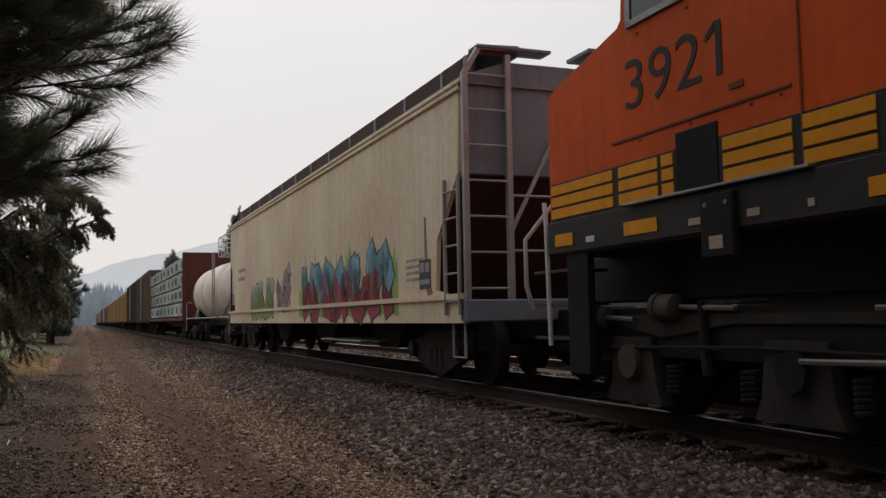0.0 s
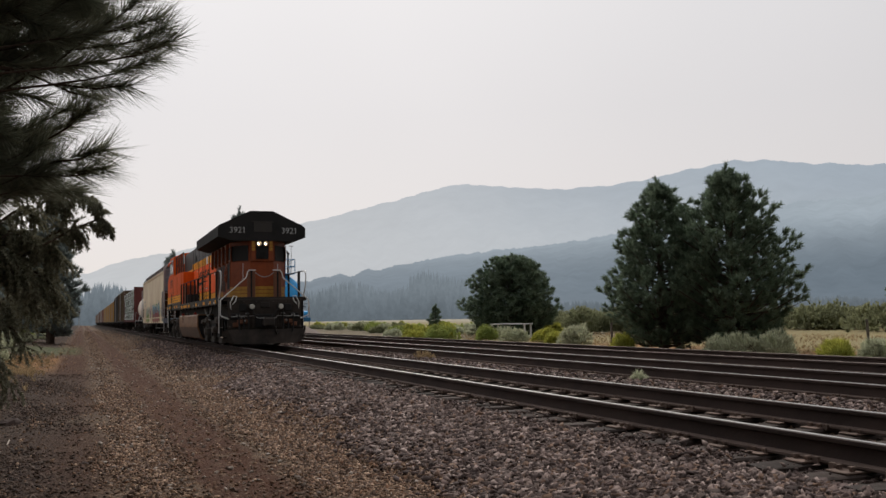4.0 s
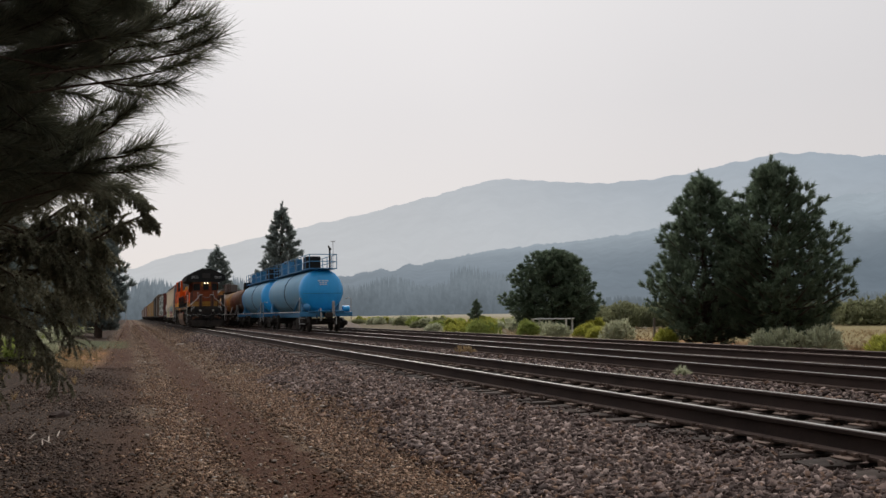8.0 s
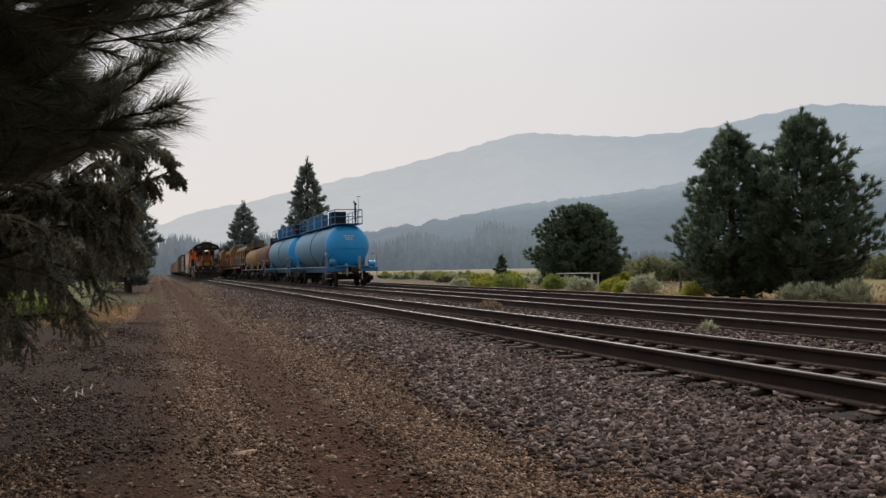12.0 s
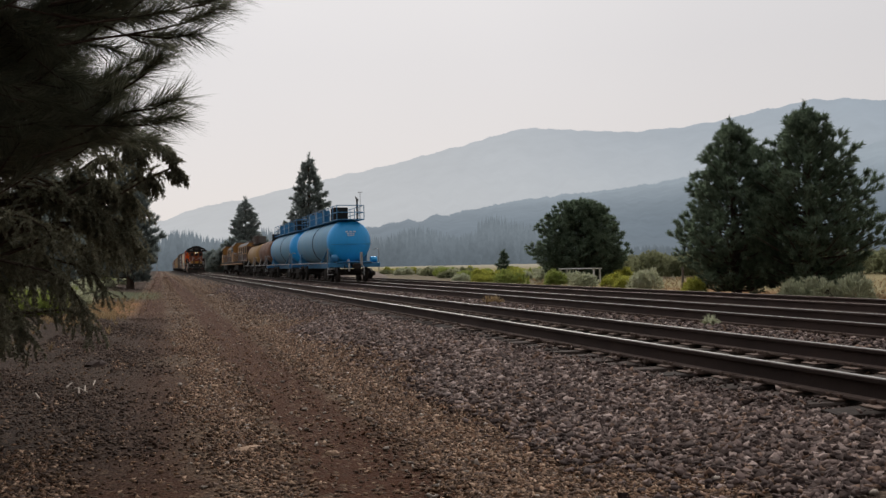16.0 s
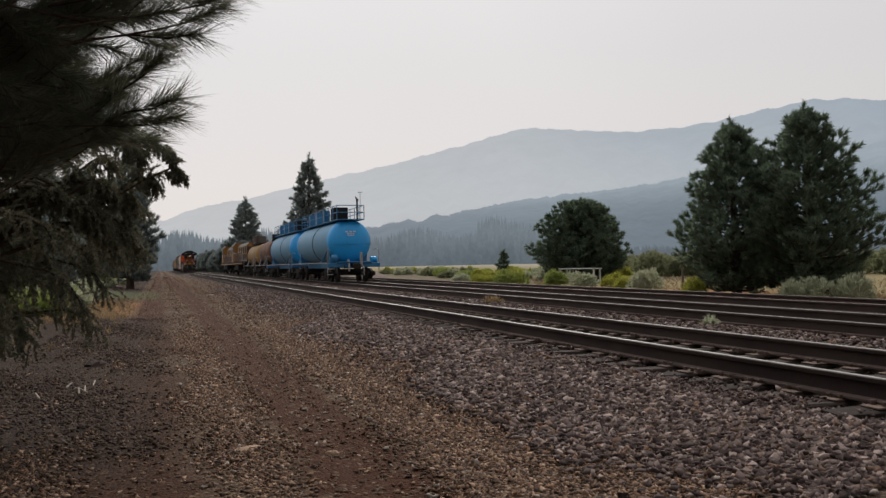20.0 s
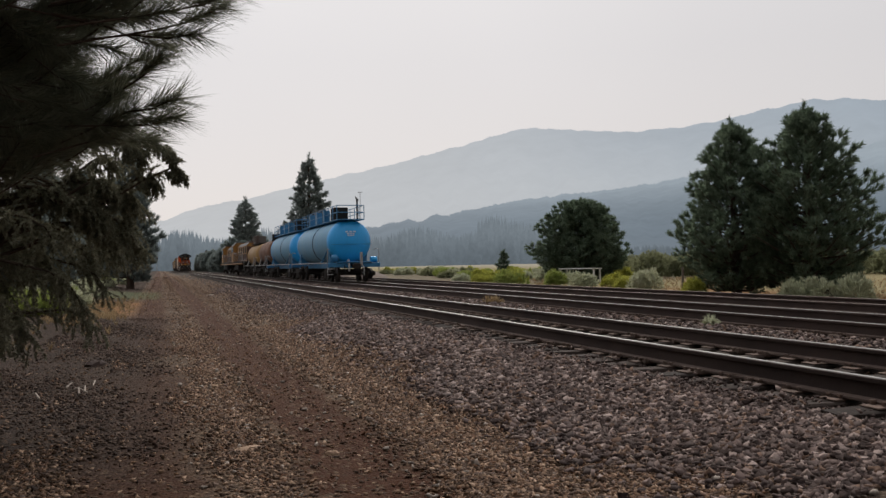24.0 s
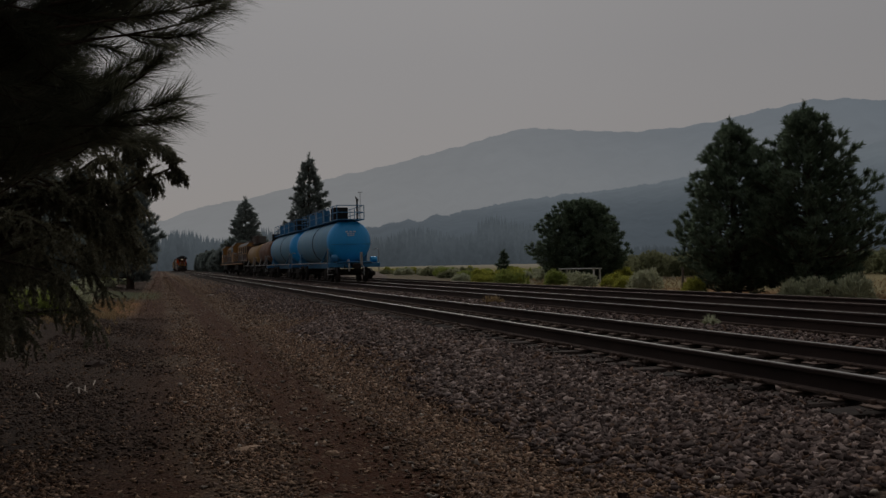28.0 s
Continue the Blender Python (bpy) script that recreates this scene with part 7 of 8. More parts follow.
    tag_letters(c, -1.563, 9.2, 3.3, 0.93, 2.02, 6, spray_cyan, spray_red, 21)
    tag_letters(c, -1.563, 15.6, 12.6, 0.98, 1.95, 4, spray_mint, spray_green, 22)
    tag_letters(c, -1.563, 12.0, 10.6, 1.15, 2.05, 2, spray_pink, spray_pink, 23)
    w = freight_truck(c, 2.35, True)
    freight_truck(c, L - 1.9, True, w)
    TRAIN.append((c, 22.9, L))


def tank_car(label, s0, length, radius, cz, paint, straps, head=None, deck=None):
    """A tank car: barrel with domed ends, saddles, sill, dome platform and trucks."""
    c = thing("tank_car", label, "freight car")
    a, b = 0.9, length - 0.9
    dome = [(a + radius * 0.5 * (1 - math.cos(t)), radius * math.sin(t)) for t in [0.05 + 1.52 * k / 8 for k in range(9)]]
    prof = dome + [(length - y, r) for y, r in dome[::-1]]
    body = part("tank", Shape().turned(prof, 0, cz, 40), paint, c)
    if head:
        for y0, flip in ((a, 1), (b, -1)):
            cap = [(y0 + flip * (y - a) - flip * 0.006, r + 0.004) for y, r in dome] + [(y0 + flip * (radius * 0.5 + 0.35), radius + 0.004)]
            part("tank_head", Shape().turned(cap if flip > 0 else cap[::-1], 0, cz, 40), head, c)
    for y in straps:
        part("strap", Shape().turned([(y, radius + 0.002), (y, radius + 0.022), (y + 0.1, radius + 0.022), (y + 0.1, radius + 0.002)], 0, cz, 40), soot if head else paint, body)
    part("centre_sill", Shape().box(-0.35, 0.35, 0.2, length - 0.2, 0.75, 1.05, 0.02), soot if not head else deck, c)
    part("side_rail", Shape().pipe([(-1.4, 0.5, 1.02), (-1.42, 0.9, 1.05), (-1.42, length - 0.9, 1.05), (-1.4, length - 0.5, 1.02)], 0.03), bar_grey, c)
    part("side_rail", Shape().pipe([(1.4, 0.5, 1.02), (1.42, 0.9, 1.05), (1.42, length - 0.9, 1.05), (1.4, length - 0.5, 1.02)], 0.03), bar_grey, c)
    for y in (2.0, length - 2.0):
        part("saddle", Shape().along_y([(-1.0, 1.0), (1.0, 1.0), (1.05, cz - radius * 0.55), (0.5, cz - radius * 0.93), (-0.5, cz - radius * 0.93), (-1.05, cz - radius * 0.55)], y - 0.25, y + 0.25), deck or soot, c)
        part("end_sill", Shape().box(-1.42, 1.42, (0.2 if y < 5 else length - 0.45), (0.45 if y < 5 else length - 0.2), 0.82, 1.04, 0.02), deck or soot, c)
        for x in (-1.4, 1.4):
            yy = 0.45 if y < 5 else length - 0.45
            part("grab_iron", Shape().pipe([(x, yy, 0.5), (x, yy, 1.75), (x * 0.96, yy + (0.25 if y < 5 else -0.25), 1.82), (x * 0.85, yy + (0.4 if y < 5 else -0.4), 1.75)], 0.02), bar_grey, c)
    part("brace", Shape().pipe([(-1.3, 3.1, 1.0), (-1.0, 2.5, cz - 0.4)], 0.05).pipe([(-1.3, length - 3.1, 1.0), (-1.0, length - 2.5, cz - 0.4)], 0.05), deck or bar_grey, c)
    coupler(c, 0.3, -1)
    return c


def build_white_tank():
    c = tank_car("off-white tank car streaked with brown grime", 43.4, 14.2, 1.22, 2.14, tank_white, (2.6, 9.5))
    z = 2.14 + 1.22
    part("dome", Shape().rod((0, 5.5, z - 0.15), (0, 5.5, z + 0.35), 0.4, 0.38, 20), tank_white, c)
    pl = part("platform", Shape().box(-0.9, 0.9, 4.4, 6.6, z + 0.08, z + 0.13, 0.01), bar_grey, c)
    r = Shape()
    for y in (4.4, 5.1, 5.8, 6.6):
        for x in (-0.9, 0.9):
            r.rod((x, y, z + 0.1), (x, y, z + 0.85), 0.02, n=6)
    for h in (0.5, 0.85):
        r.pipe([(-0.9, 4.4, z + h), (-0.9, 6.6, z + h), (0.9, 6.6, z + h), (0.9, 4.4, z + h), (-0.9, 4.4, z + h)], 0.022)
    part("railing", r, white_paint, pl)
    part("side_ladder", ladder(-1.3, 5.0, 5.5, 1.1, z + 0.2, 8), bar_grey, c)
    w = freight_truck(c, 2.0, True)
    freight_truck(c, 12.2, True, w)
    TRAIN.append((c, 43.4, 14.2))


def build_centrebeam():
    c = thing("centrebeam_flatcar", "flatcar with dark red bulkheads, loaded with wrapped lumber", "freight car")
    L = 22.9
    part("deck", Shape().box(-1.5, 1.5, 0.2, L - 0.2, 0.95, 1.12, 0.02).box(-0.3, 0.3, 0.2, L - 0.2, 0.6, 0.95, 0.02), oxide_red, c)
    for y in (0.25, L - 0.5):
        bk = part("bulkhead", Shape().box(-1.48, 1.48, y, y + 0.25, 1.12, 4.25, 0.02), oxide_red, c, "dark red end bulkhead")
        for k in range(4):
            part("bulkhead_post", Shape().box(-1.4 + k * 0.87, -1.25 + k * 0.87, y - 0.06 if y < 1 else y + 0.25, y if y < 1 else y + 0.31, 1.12, 4.25, 0.01), oxide_red, bk)
    part("centre_beam", Shape().box(-0.08, 0.08, 0.5, L - 0.5, 1.12, 4.2, 0.01), oxide_red, c)
    rnd = random.Random(8)
    rows, cols = 4, 9
    for i in range(rows):
        for j in range(cols):
            y0 = 0.62 + j * (L - 1.25) / cols
            y1 = y0 + (L - 1.25) / cols - 0.04
            z0 = 1.18 + i * 0.74
            for sd in (-1, 1):
                x0, x1 = sorted((sd * 0.12, sd * (1.42 + rnd.uniform(0, 0.05))))
                b = part("lumber_pack", Shape().box(x0, x1, y0, y1, z0, z0 + 0.66, 0.03), wrap_green if rnd.random() < 0.6 else wrap_white, c)
                if sd < 0:
                    part("wrap_mark", Shape().box(x0 - 0.006, x0, y0 + 0.5, y0 + 0.5 + rnd.uniform(0.4, 1.2), z0 + 0.15, z0 + 0.5, 0.002), lumber_gap, b)
                    for q in (0.3, 1.9):
                        part("tie_down", Shape().box(x0 - 0.008, x0, y0 + q, y0 + q + 0.04, z0, z0 + 0.66, 0.002), soot, b)
    w = freight_truck(c, 2.0)
    freight_truck(c, L - 2.0, False, w)
    TRAIN.append((c, 58.0, L))


def boxcar(label, paint, length, tall, ribs, roof=None):
    """A boxcar: ribbed sides, sliding door with rods, roof, ladders and trucks."""
    c = thing("boxcar", label, "freight car")
    body = part("body", Shape().box(-1.48, 1.48, 0.3, length - 0.3, 1.05, tall - 0.12, 0.03), paint, c)
    part("roof", Shape().along_y([(-1.52, tall - 0.14), (1.52, tall - 0.14), (1.5, tall - 0.06), (0, tall), (-1.5, tall - 0.06)], 0.25, length - 0.25), roof or dull_roof, c)
    part("underframe", Shape().box(-1.45, 1.45, 0.3, length - 0.3, 0.88, 1.05, 0.01).box(-0.3, 0.3, 0.2, length - 0.2, 0.6, 0.9, 0.02), soot, c)
    for k in range(ribs):
        y = 0.5 + (length - 1.0) * k / (ribs - 1)
        if abs(y - length / 2) > 1.6:
            part("rib", Shape().box(-1.53, -1.47, y - 0.05, y + 0.05, 1.08, tall - 0.18, 0.012), paint, body)
    door = part("door", Shape().box(-1.55, -1.48, length / 2 - 1.5, length / 2 + 1.5, 1.1, tall - 0.3, 0.012), paint, c)
    for q in (-0.9, -0.3, 0.3, 0.9):
        part("lock_rod", Shape().rod((-1.575, length / 2 + q, 1.1), (-1.575, length / 2 + q, tall - 0.32), 0.018, n=6), bar_grey, door)
    part("end_ladder", ladder(0.26, -1.4, -0.95, 1.0, tall - 0.2, 8, "x"), bar_grey, c)
    part("end_ribs", Shape().box(-1.4, 1.4, 0.22, 0.3, 1.6, 1.75, 0.03).box(-1.4, 1.4, 0.22, 0.3, 2.4, 2.55, 0.03).box(-1.4, 1.4, 0.22, 0.3, 3.2, 3.35, 0.03), paint, c)
    w = freight_truck(c, 2.1)
    freight_truck(c, length - 2.1, False, w)
    return c


def build_boxcars():
    kinds = {
        "brown": boxcar("tall weathered brown boxcar with a sliding door", box_brown, 17.6, 4.75, 13),
        "dark": boxcar("tall black boxcar with a sliding door", box_dark, 17.6, 4.75, 13),
        "yellow": boxcar("faded yellow boxcar with a sliding door", box_yellow, 16.8, 4.35, 12),
        "red": boxcar("faded dull red boxcar", box_red, 17.2, 4.4, 12),
        "pale": boxcar("pale grey boxcar with a stained side", box_pale, 17.2, 4.4, 12)}
    lengths = {"brown": 17.6, "dark": 17.6, "yellow": 16.8, "red": 17.2, "pale": 17.2}
    order = ["brown", "dark"] + ["yellow"] * 5 + ["red", "red", "pale", "red", "brown", "red", "pale", "pale", "red", "yellow", "red", "brown", "pale", "red", "red", "brown", "pale", "red"]
    s, used = 82.0, set()
    for kind in order:
        if kind in used:
            c = copy_thing(kinds[kind], pose(TRACK_1, 100 + s, 0))
        else:
            c = kinds[kind]
            used.add(kind)
        tagged(c, group="boxcars of the train")
        TRAIN.append((c, s, lengths[kind]))
        s += lengths[kind] + 0.9


build_hopper()
build_white_tank()
build_centrebeam()
build_boxcars()
TRAIN.append((engine, 0.0, 21.3))

# ---- parked train on the siding ----
blue = surface("bright_blue_tank_paint", (0.022, 0.36, 0.78), (0.018, 0.29, 0.64), 0.42, grain=8, patch=0.8, mix=0.6, bump=0.02, streak=0.2)
faded_blue = surface("faded_blue_grey_tank_paint", (0.105, 0.29, 0.46), (0.17, 0.31, 0.42), 0.6, grain=6, patch=0.6, mix=0.9, bump=0.02, streak=0.5)
deep_blue = surface("dark_blue_steelwork_paint", (0.025, 0.17, 0.34), (0.02, 0.10, 0.2), 0.5, grain=10, patch=1.5)
ochre_tank = surface("grimy_ochre_tank_paint", (0.36, 0.21, 0.06), (0.18, 0.10, 0.05), 0.6, grain=6, patch=0.6, streak=0.6)
rusty_tank = surface("rusty_brown_tank_paint", (0.19, 0.10, 0.065), (0.11, 0.06, 0.045), 0.7, grain=6, patch=0.6, streak=0.6)
dull_yellow = surface("dull_yellow_engine_paint", (0.34, 0.15, 0.016), (0.12, 0.06, 0.022), 0.55, grain=8, patch=0.7, streak=0.4)
roof_pale = surface("worn_engine_roof", (0.10, 0.085, 0.075), (0.06, 0.05, 0.044), 0.6, grain=8, patch=0.8)


stencil_white = surface("white_stencil_paint", (0.80, 0.80, 0.78), (0.66, 0.67, 0.68), 0.6, grain=30, patch=5, bump=0)


def blue_tank(s0, length, first):
    c = tank_car("blue fire-service tank car with a railed walkway on top", s0, length, 1.19, 2.22, faded_blue, (6.6,), blue, deep_blue)
    z = 3.30
    wk = part("walkway", Shape().box(-0.75, 0.75, 0.9, length - 0.9, z + 0.08, z + 0.13, 0.01), deep_blue, c)
    posts = int((length - 2) / 1.15)
    for x in (-0.75, 0.75):
        for k in range(posts + 1):
            y = 1.0 + (length - 2.0) * k / posts
            part("railing_post", Shape().rod((x, y, z + 0.1), (x, y, z + 0.88), 0.022, n=6), deep_blue, wk)
        for h in (0.5, 0.88):
            part("railing", Shape().pipe([(x, 1.0, z + h), (x, length - 1.0, z + h)], 0.022), deep_blue, wk)
    part("railing", Shape().pipe([(-0.75, 1.0, z + 0.88), (0.75, 1.0, z + 0.88)], 0.022).pipe([(-0.75, 1.0, z + 0.5), (0.75, 1.0, z + 0.5)], 0.022), deep_blue, wk)
    for k in range(3):
        y = 5.0 + k * 2.6
        part("cabinet", Shape().box(-0.74, -0.4, y, y + 0.5, z + 0.1, z + 0.85, 0.02), deep_blue, wk)
    part("pump_box", Shape().box(-0.45, 0.35, 3.4, 4.5, z + 0.12, z + 0.92, 0.03), soot, wk)
    part("nozzle", Shape().rod((0.5, 1.6, z + 0.1), (0.5, 1.6, z + 1.25), 0.05, n=10).rod((0.5, 1.5, z + 1.2), (0.5, 1.95, z + 1.4), 0.07, 0.04, 10), soot, wk)
    part("mast", Shape().rod((0.62, 1.3, z + 0.1), (0.62, 1.3, z + 1.6), 0.014, n=5).box(0.5, 0.74, 1.28, 1.32, z + 1.6, z + 1.63), bar_grey, wk)
    if first:
        part("seam", Shape().box(-1.1, 1.1, 0.86, 0.90, 2.05, 2.07, 0.004), deep_blue, c)
        bars = Shape()
        for k, w in enumerate((0.3, 0.22, 0.2)):
            y = 0.955 + 0.03 * k
            for q in range(3):
                bars.box(-w + q * w * 0.68, -w + q * w * 0.68 + w * 0.5, 0.93 - 0.02 * k, 0.955 - 0.02 * k, 2.72 - k * 0.1, 2.77 - k * 0.1)
        part("stencil_bars", bars, stencil_white, c)
        dome = [(0.21 * math.sin(a), 0.21 * math.cos(a)) for a in [-1.45 + 2.9 * q / 10 for q in range(11)]]
        part("foam_tank", Shape().turned([(0.62 + u, r) for u, r in dome], -0.98, 1.30, 20), deep_blue, c, "round blue foam tank")
        part("hose_drum", Shape().rod((0.95, 0.5, 1.22), (1.3, 0.5, 1.22), 0.16, n=16), blue, c)
        part("end_deck", Shape().box(-0.95, 0.95, 0.1, 0.9, 1.05, 1.12, 0.02), deep_blue, c)
        part("deck_post", Shape().box(0.30, 0.44, 0.08, 0.2, 0.9, 1.62, 0.02), bar_grey, c)
        part("valve_pipe", Shape().pipe([(-0.3, 0.7, 1.12), (-0.3, 0.25, 1.2), (-0.3, 0.12, 0.9), (-0.3, 0.1, 0.6)], 0.05, 8), bar_grey, c)
        part("air_hose", Shape().pipe([(0.45, 0.15, 0.9), (0.47, -0.05, 0.75), (0.46, -0.1, 0.4)], 0.03, 6), bar_grey, c)
        part("air_hose", Shape().pipe([(-0.55, 0.15, 0.9), (-0.57, -0.05, 0.75), (-0.56, -0.1, 0.4)], 0.03, 6), soot, c)
        part("end_step", Shape().box(-1.44, -1.15, 0.1, 0.4, 0.42, 0.46, 0.01).box(-1.44, -1.15, 0.1, 0.4, 0.72, 0.76, 0.01), bar_grey, c)
    w = freight_truck(c, 1.9)
    freight_truck(c, length - 1.9, False, w)
    c.matrix_basis = pose(TRACK_2 + bend(s0), s0, 0)
    tagged(c, group="parked train on the siding")
    return c


def parked_train():
    blue_tank(47.8, 14.6, True)
    blue_tank(63.0, 14.6, False)
    c = tank_car("short rusty brown tank car with a dark dome", 78.2, 9.6, 1.12, 2.15, rusty_tank, (3.4, 6.0))
    part("dome", Shape().rod((0, 2.0, 3.1), (0, 2.0, 3.75), 0.62, 0.58, 20), soot, c)
    part("hatch_pipe", Shape().rod((0.2, 4.2, 3.2), (0.2, 4.2, 4.3), 0.05, n=8), bar_grey, c)
    w = freight_truck(c, 1.7)
    freight_truck(c, 7.9, False, w)
    c.matrix_basis = pose(TRACK_2 + bend(78), 78.2, 0)
    tagged(c, group="parked train on the siding")
    c = tank_car("grimy yellow-brown tank car with an open rack on top", 88.4, 11.4, 1.1, 2.1, ochre_tank, (3.0, 8.2))
    rack = part("rack", Shape().box(-0.7, 0.7, 2.0, 9.4, 3.2, 3.26, 0.01), soot, c)
    for k in range(6):
        part("rack_post", Shape().box(-0.72, -0.66, 2.0 + 1.45 * k, 2.08 + 1.45 * k, 3.2, 4.15, 0.01), rust_brown, rack)
    part("deck_house", Shape().box(-0.6, 0.5, 6.6, 8.4, 3.26, 4.1, 0.03), roof_pale, c)
    w = freight_truck(c, 1.8)
    freight_truck(c, 9.6, False, w)
    c.matrix_basis = pose(TRACK_2 + bend(88), 88.4, 0)
    tagged(c, group="parked train on the siding")
    for s0 in (100.6, 119.6):
        e = thing("locomotive", "dull yellow parked diesel locomotive with a grimy roof", "locomotive", pose(TRACK_2 + bend(s0), s0, 0), "parked train on the siding")
        L = 18.4
        part("underframe", Shape().box(-1.45, 1.45, 0.3, L, 1.25, 1.6, 0.03), soot, e)
        part("hood", Shape().along_y([(-0.9, 1.5), (0.9, 1.5), (0.9, 3.3), (0.6, 3.6), (-0.6, 3.6), (-0.9, 3.3)], 1.0, 12.8), dull_yellow, e)
        part("hood_roof", Shape().along_y([(-0.92, 3.32), (-0.6, 3.63), (0.6, 3.63), (0.92, 3.32), (0.6, 3.67), (-0.6, 3.67)], 1.0, 12.8), roof_pale, e)
        part("cab", Shape().along_y([(-1.45, 1.5), (1.45, 1.5), (1.45, 3.5), (1.0, 3.9), (-1.0, 3.9), (-1.45, 3.5)], 12.8, 15.6), dull_yellow, e)
        part("cab_roof", Shape().along_y([(-1.47, 3.5), (-1.0, 3.92), (1.0, 3.92), (1.47, 3.5), (1.0, 3.98), (-1.0, 3.98)], 12.7, 15.7), roof_pale, e)
        part("nose", Shape().box(-1.0, 1.0, 15.6, 18.0, 1.5, 2.8, 0.08), dull_yellow, e)
        for y in (13.0, 14.3):
            part("cab_window", Shape().box(-1.47, -1.44, y, y + 1.0, 2.75, 3.4, 0.01), glass, e)
        for k in range(6):
            part("hood_door", Shape().box(-0.92, -0.89, 1.3 + 1.9 * k, 3.0 + 1.9 * k, 1.7, 2.4, 0.01), rust_brown, e)
        for k in range(3):
            part("roof_fan", Shape().rod((0, 2.2 + k * 1.5, 3.6), (0, 2.2 + k * 1.5, 3.82), 0.6, 0.58, 18), roof_pale, e)
        for k in range(4):
            part("grille", Shape().box(-0.935, -0.915, 1.5 + 2.6 * k, 2.7 + 2.6 * k, 2.5, 3.2, 0.01), soot, e)
        part("hood_end", Shape().box(-0.88, 0.88, 0.96, 1.02, 1.6, 3.2, 0.02), rust_brown, e)
        part("end_lamp", Shape().rod((0, 0.96, 3.35), (0, 0.9, 3.35), 0.12, n=12), soot, e)
        part("side_sill", Shape().box(-1.47, -1.44, 0.4, L - 0.1, 1.26, 1.40, 0.01), dull_yellow, e)
        part("handrail", Shape().pipe([(-1.42, 0.4, 1.6), (-1.42, 0.4, 2.6), (-1.42, 12.7, 2.6)], 0.025), bar_grey, e)
        for k in range(8):
            part("stanchion", Shape().rod((-1.42, 1.0 + k * 1.6, 1.6), (-1.42, 1.0 + k * 1.6, 2.6), 0.022, n=6), bar_grey, e)
        part("fuel_tank", Shape().along_y([(-1.35, 1.2), (-1.35, 0.7), (-0.9, 0.35), (0.9, 0.35), (1.35, 0.7), (1.35, 1.2)], 7.0, 12.0), soot, e)
        w = freight_truck(e, 3.0)
        freight_truck(e, L - 3.4, False, w)


parked_train()


# ---- small things on the flat ----
weathered_white = surface("weathered_white_wood", (0.55, 0.54, 0.50), (0.35, 0.33, 0.3), 0.8, grain=14, patch=3)
grey_wood = surface("grey_weathered_post", (0.16, 0.14, 0.12), (0.09, 0.08, 0.07), 0.9, grain=16, patch=3, bump=0.5)


def white_frame(x, y):
    t = thing("loading_frame", "low weathered white frame on four posts in the brush", "frame", pose(x, y, float(height(x, y)), 0, 0, -62))
    for a in (-1.35, 1.35):
        for b in (-0.35, 0.35):
            part("leg", Shape().box(a - 0.05, a + 0.05, b - 0.05, b + 0.05, 0, 0.95, 0.01), weathered_white, t)
    for b in (-0.35, 0.0, 0.35):
        part("board", Shape().box(-1.45, 1.45, b - 0.14, b + 0.14, 0.95, 1.02, 0.01), weathered_white, t)


white_frame(27.0, 55.8)
t = thing("pale_boulder", "pale boulder at the edge of the dirt road", "rock", pose(35.0, 110, float(height(35, 110)) - 0.1))
rk = Shape()
rk.add([(math.cos(a) * r, math.sin(a) * r * 0.7, z) for z, r in ((0, 1.0), (0.5, 0.85), (0.8, 0.4)) for a in [0.785 * k for k in range(8)]],
       [(8 * i + k, 8 * i + (k + 1) % 8, 8 * i + 8 + (k + 1) % 8, 8 * i + 8 + k) for i in range(2) for k in range(8)] + [tuple(range(16, 24))])
part("stone", rk, pale_stone, t)
for k, (x, y) in enumerate([(22.3, 35.7), (26.5, 33.0), (27.5, 41.0), (29.5, 28.0)]):
    p = thing("fence_post", "grey weathered wooden fence post", "fence post", pose(x, y, float(height(x, y)) - 0.1, 0, rb.uniform(-4, 4)), "fence posts in the meadow")
    part("post", Shape().rod((0, 0, 0), (0, 0, 1.25), 0.06, 0.05, 8), grey_wood, p)


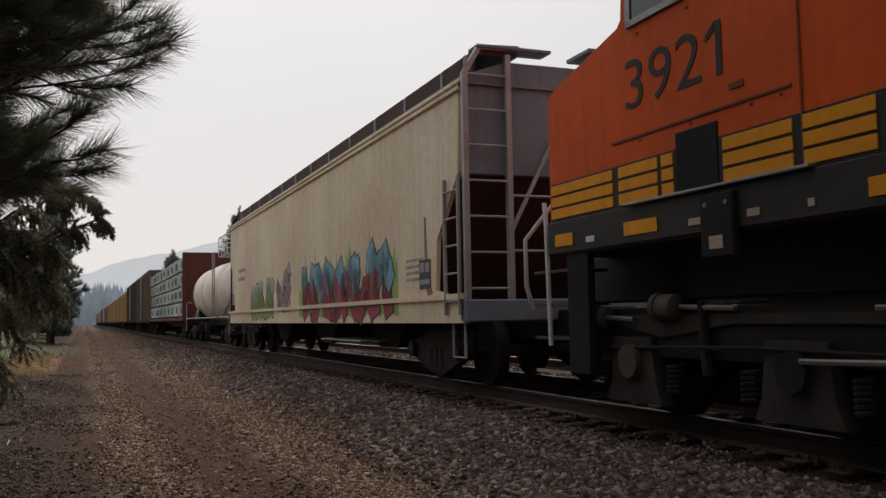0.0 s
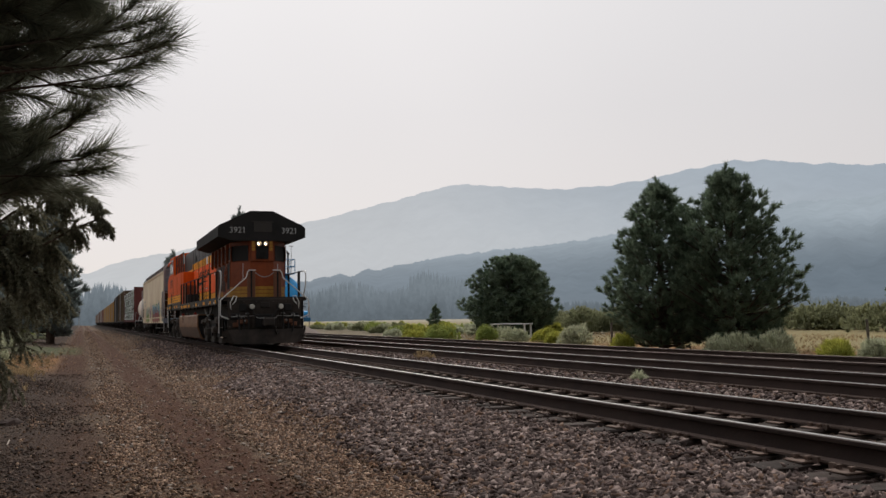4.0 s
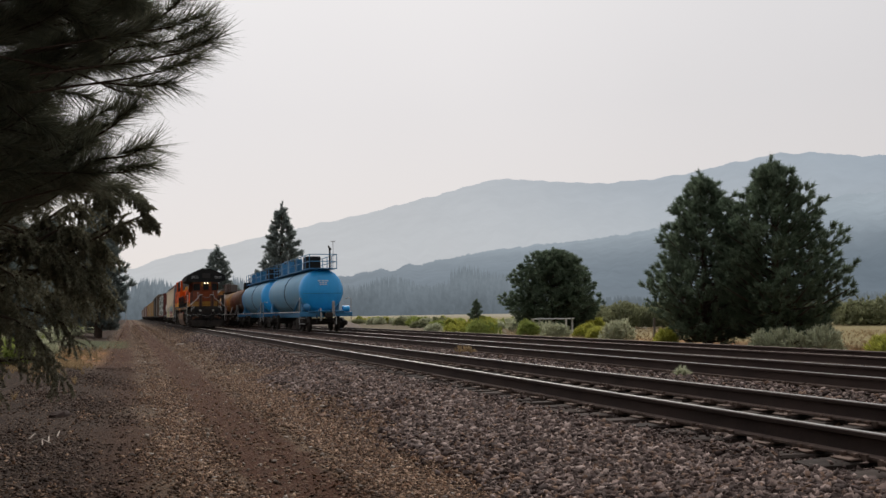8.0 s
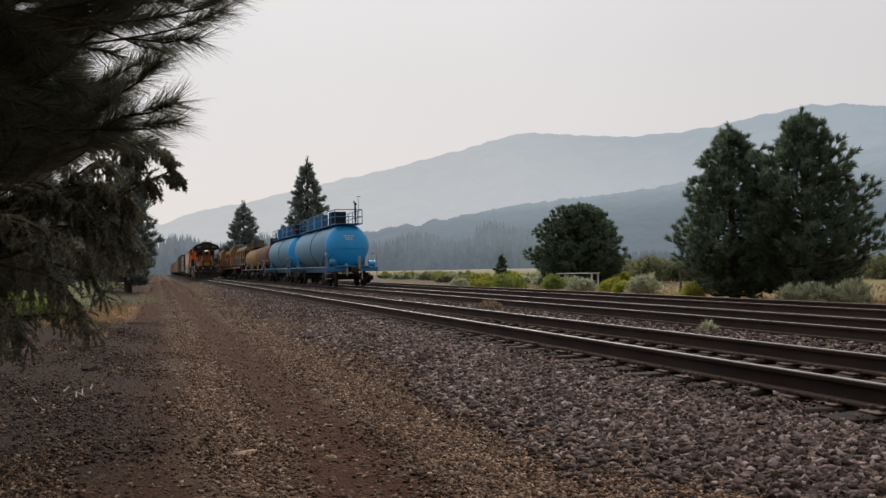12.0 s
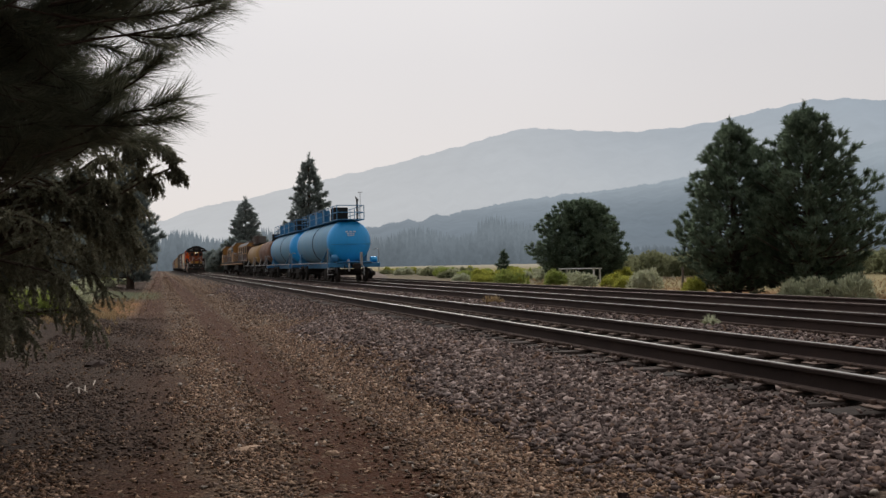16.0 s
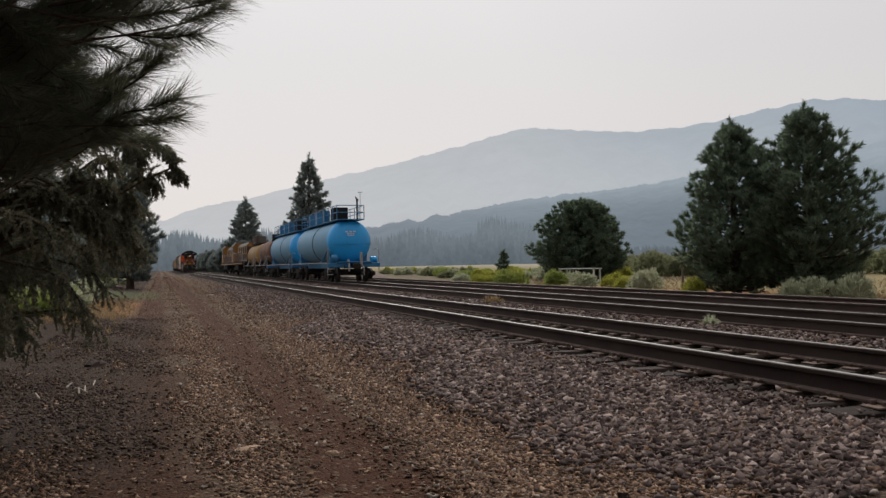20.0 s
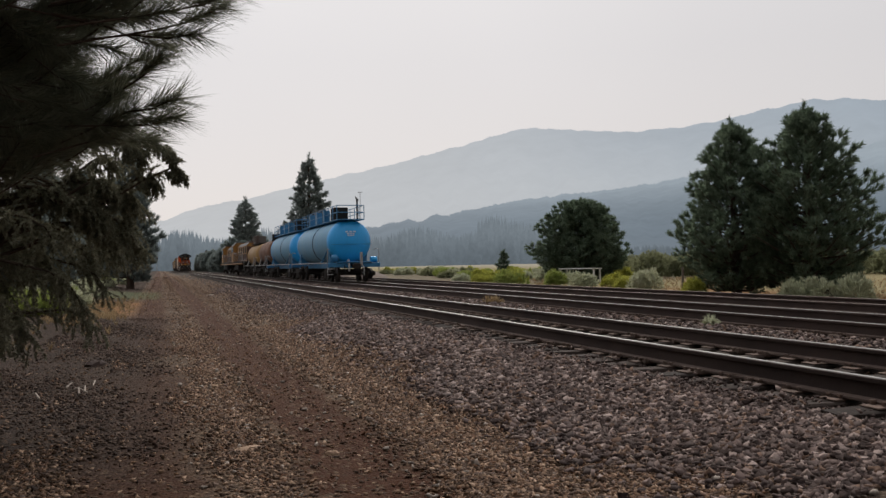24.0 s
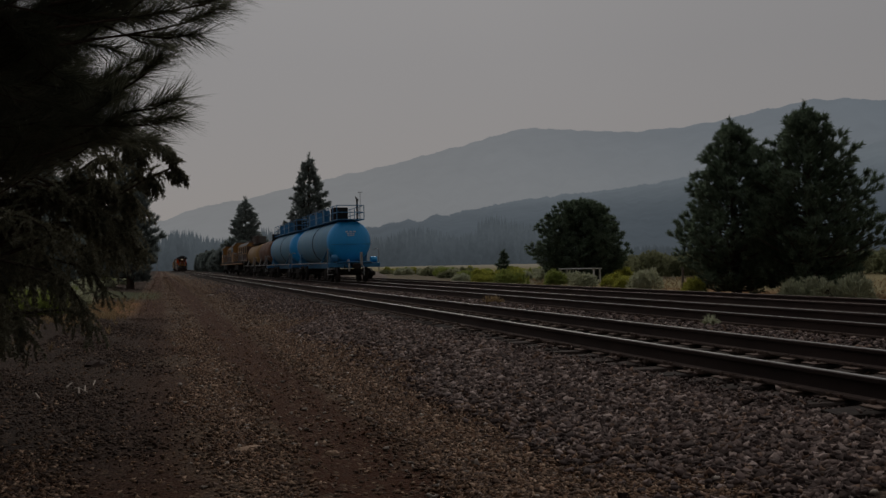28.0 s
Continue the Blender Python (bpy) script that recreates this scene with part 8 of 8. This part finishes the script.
def signal(x, y):
    s = thing("railway_signal", "far railway signal on a pale mast", "signal", pose(x, y, float(height(x, y))))
    part("mast", Shape().rod((0, 0, 0), (0, 0, 5.2), 0.09, n=8), bar_grey, s)
    part("signal_head", Shape().box(-0.35, 0.35, -0.15, 0.15, 4.4, 5.9, 0.05), soot, s)
    part("lamp", Shape().rod((0, -0.16, 5.4), (0, -0.22, 5.4), 0.14, n=12), red_cap, s)


signal(12.4, 258)
signal(-0.9, 330)


def heap():
    """A low heap of brown spoil beyond the siding."""
    m = thing("spoil_heap", "low heap of brown gravel beside the siding", "gravel heap", pose(16.3, 76, float(height(16.3, 76)) - 0.1))
    s = Shape()
    n = 18
    rnd = random.Random(2)
    rings = [(2.6, 0.0), (1.9, 0.5), (1.1, 0.95), (0.35, 1.2)]
    s.add([(math.cos(6.2832 * k / n) * r * rnd.uniform(0.9, 1.1), math.sin(6.2832 * k / n) * r * 1.9, z + rnd.uniform(-0.05, 0.05)) for r, z in rings for k in range(n)],
          [(n * i + k, n * i + (k + 1) % n, n * i + n + (k + 1) % n, n * i + n + k) for i in range(3) for k in range(n)] + [tuple(range(3 * n, 4 * n))])
    part("gravel", s, surface("brown_spoil", (0.13, 0.10, 0.085), (0.2, 0.16, 0.13), 0.95, grain=12, patch=2, bump=0.8), m)


heap()


# ---- what moves: the train rolls away along the main track ----
def rear(t):
    """Where the engine's trailing end stands, along the track."""
    u = t - 2
    return 9.57 + 11.27 * u - 0.0128 * u * u


def motions():
    times = [k * 1.0 for k in range(29)]
    for car, s, length in TRAIN:
        rows = []
        for t in times:
            y = rear(t) + s
            a, b = bend(y), bend(y + length)
            rows.append((t, pose(TRACK_1 + a, y, 0, 0, 0, -math.degrees(math.atan2(b - a, length)))))
        walk(car, rows)
    for ob, y, r in ROLLERS:
        step = 1 / 15 if r > 0.5 else 1 / 30
        walk(ob, [(k * step, pose(0, y, r, -math.degrees((rear(k * step) - rear(0)) / r))) for k in range(round(28 / step) + 1)])


motions()
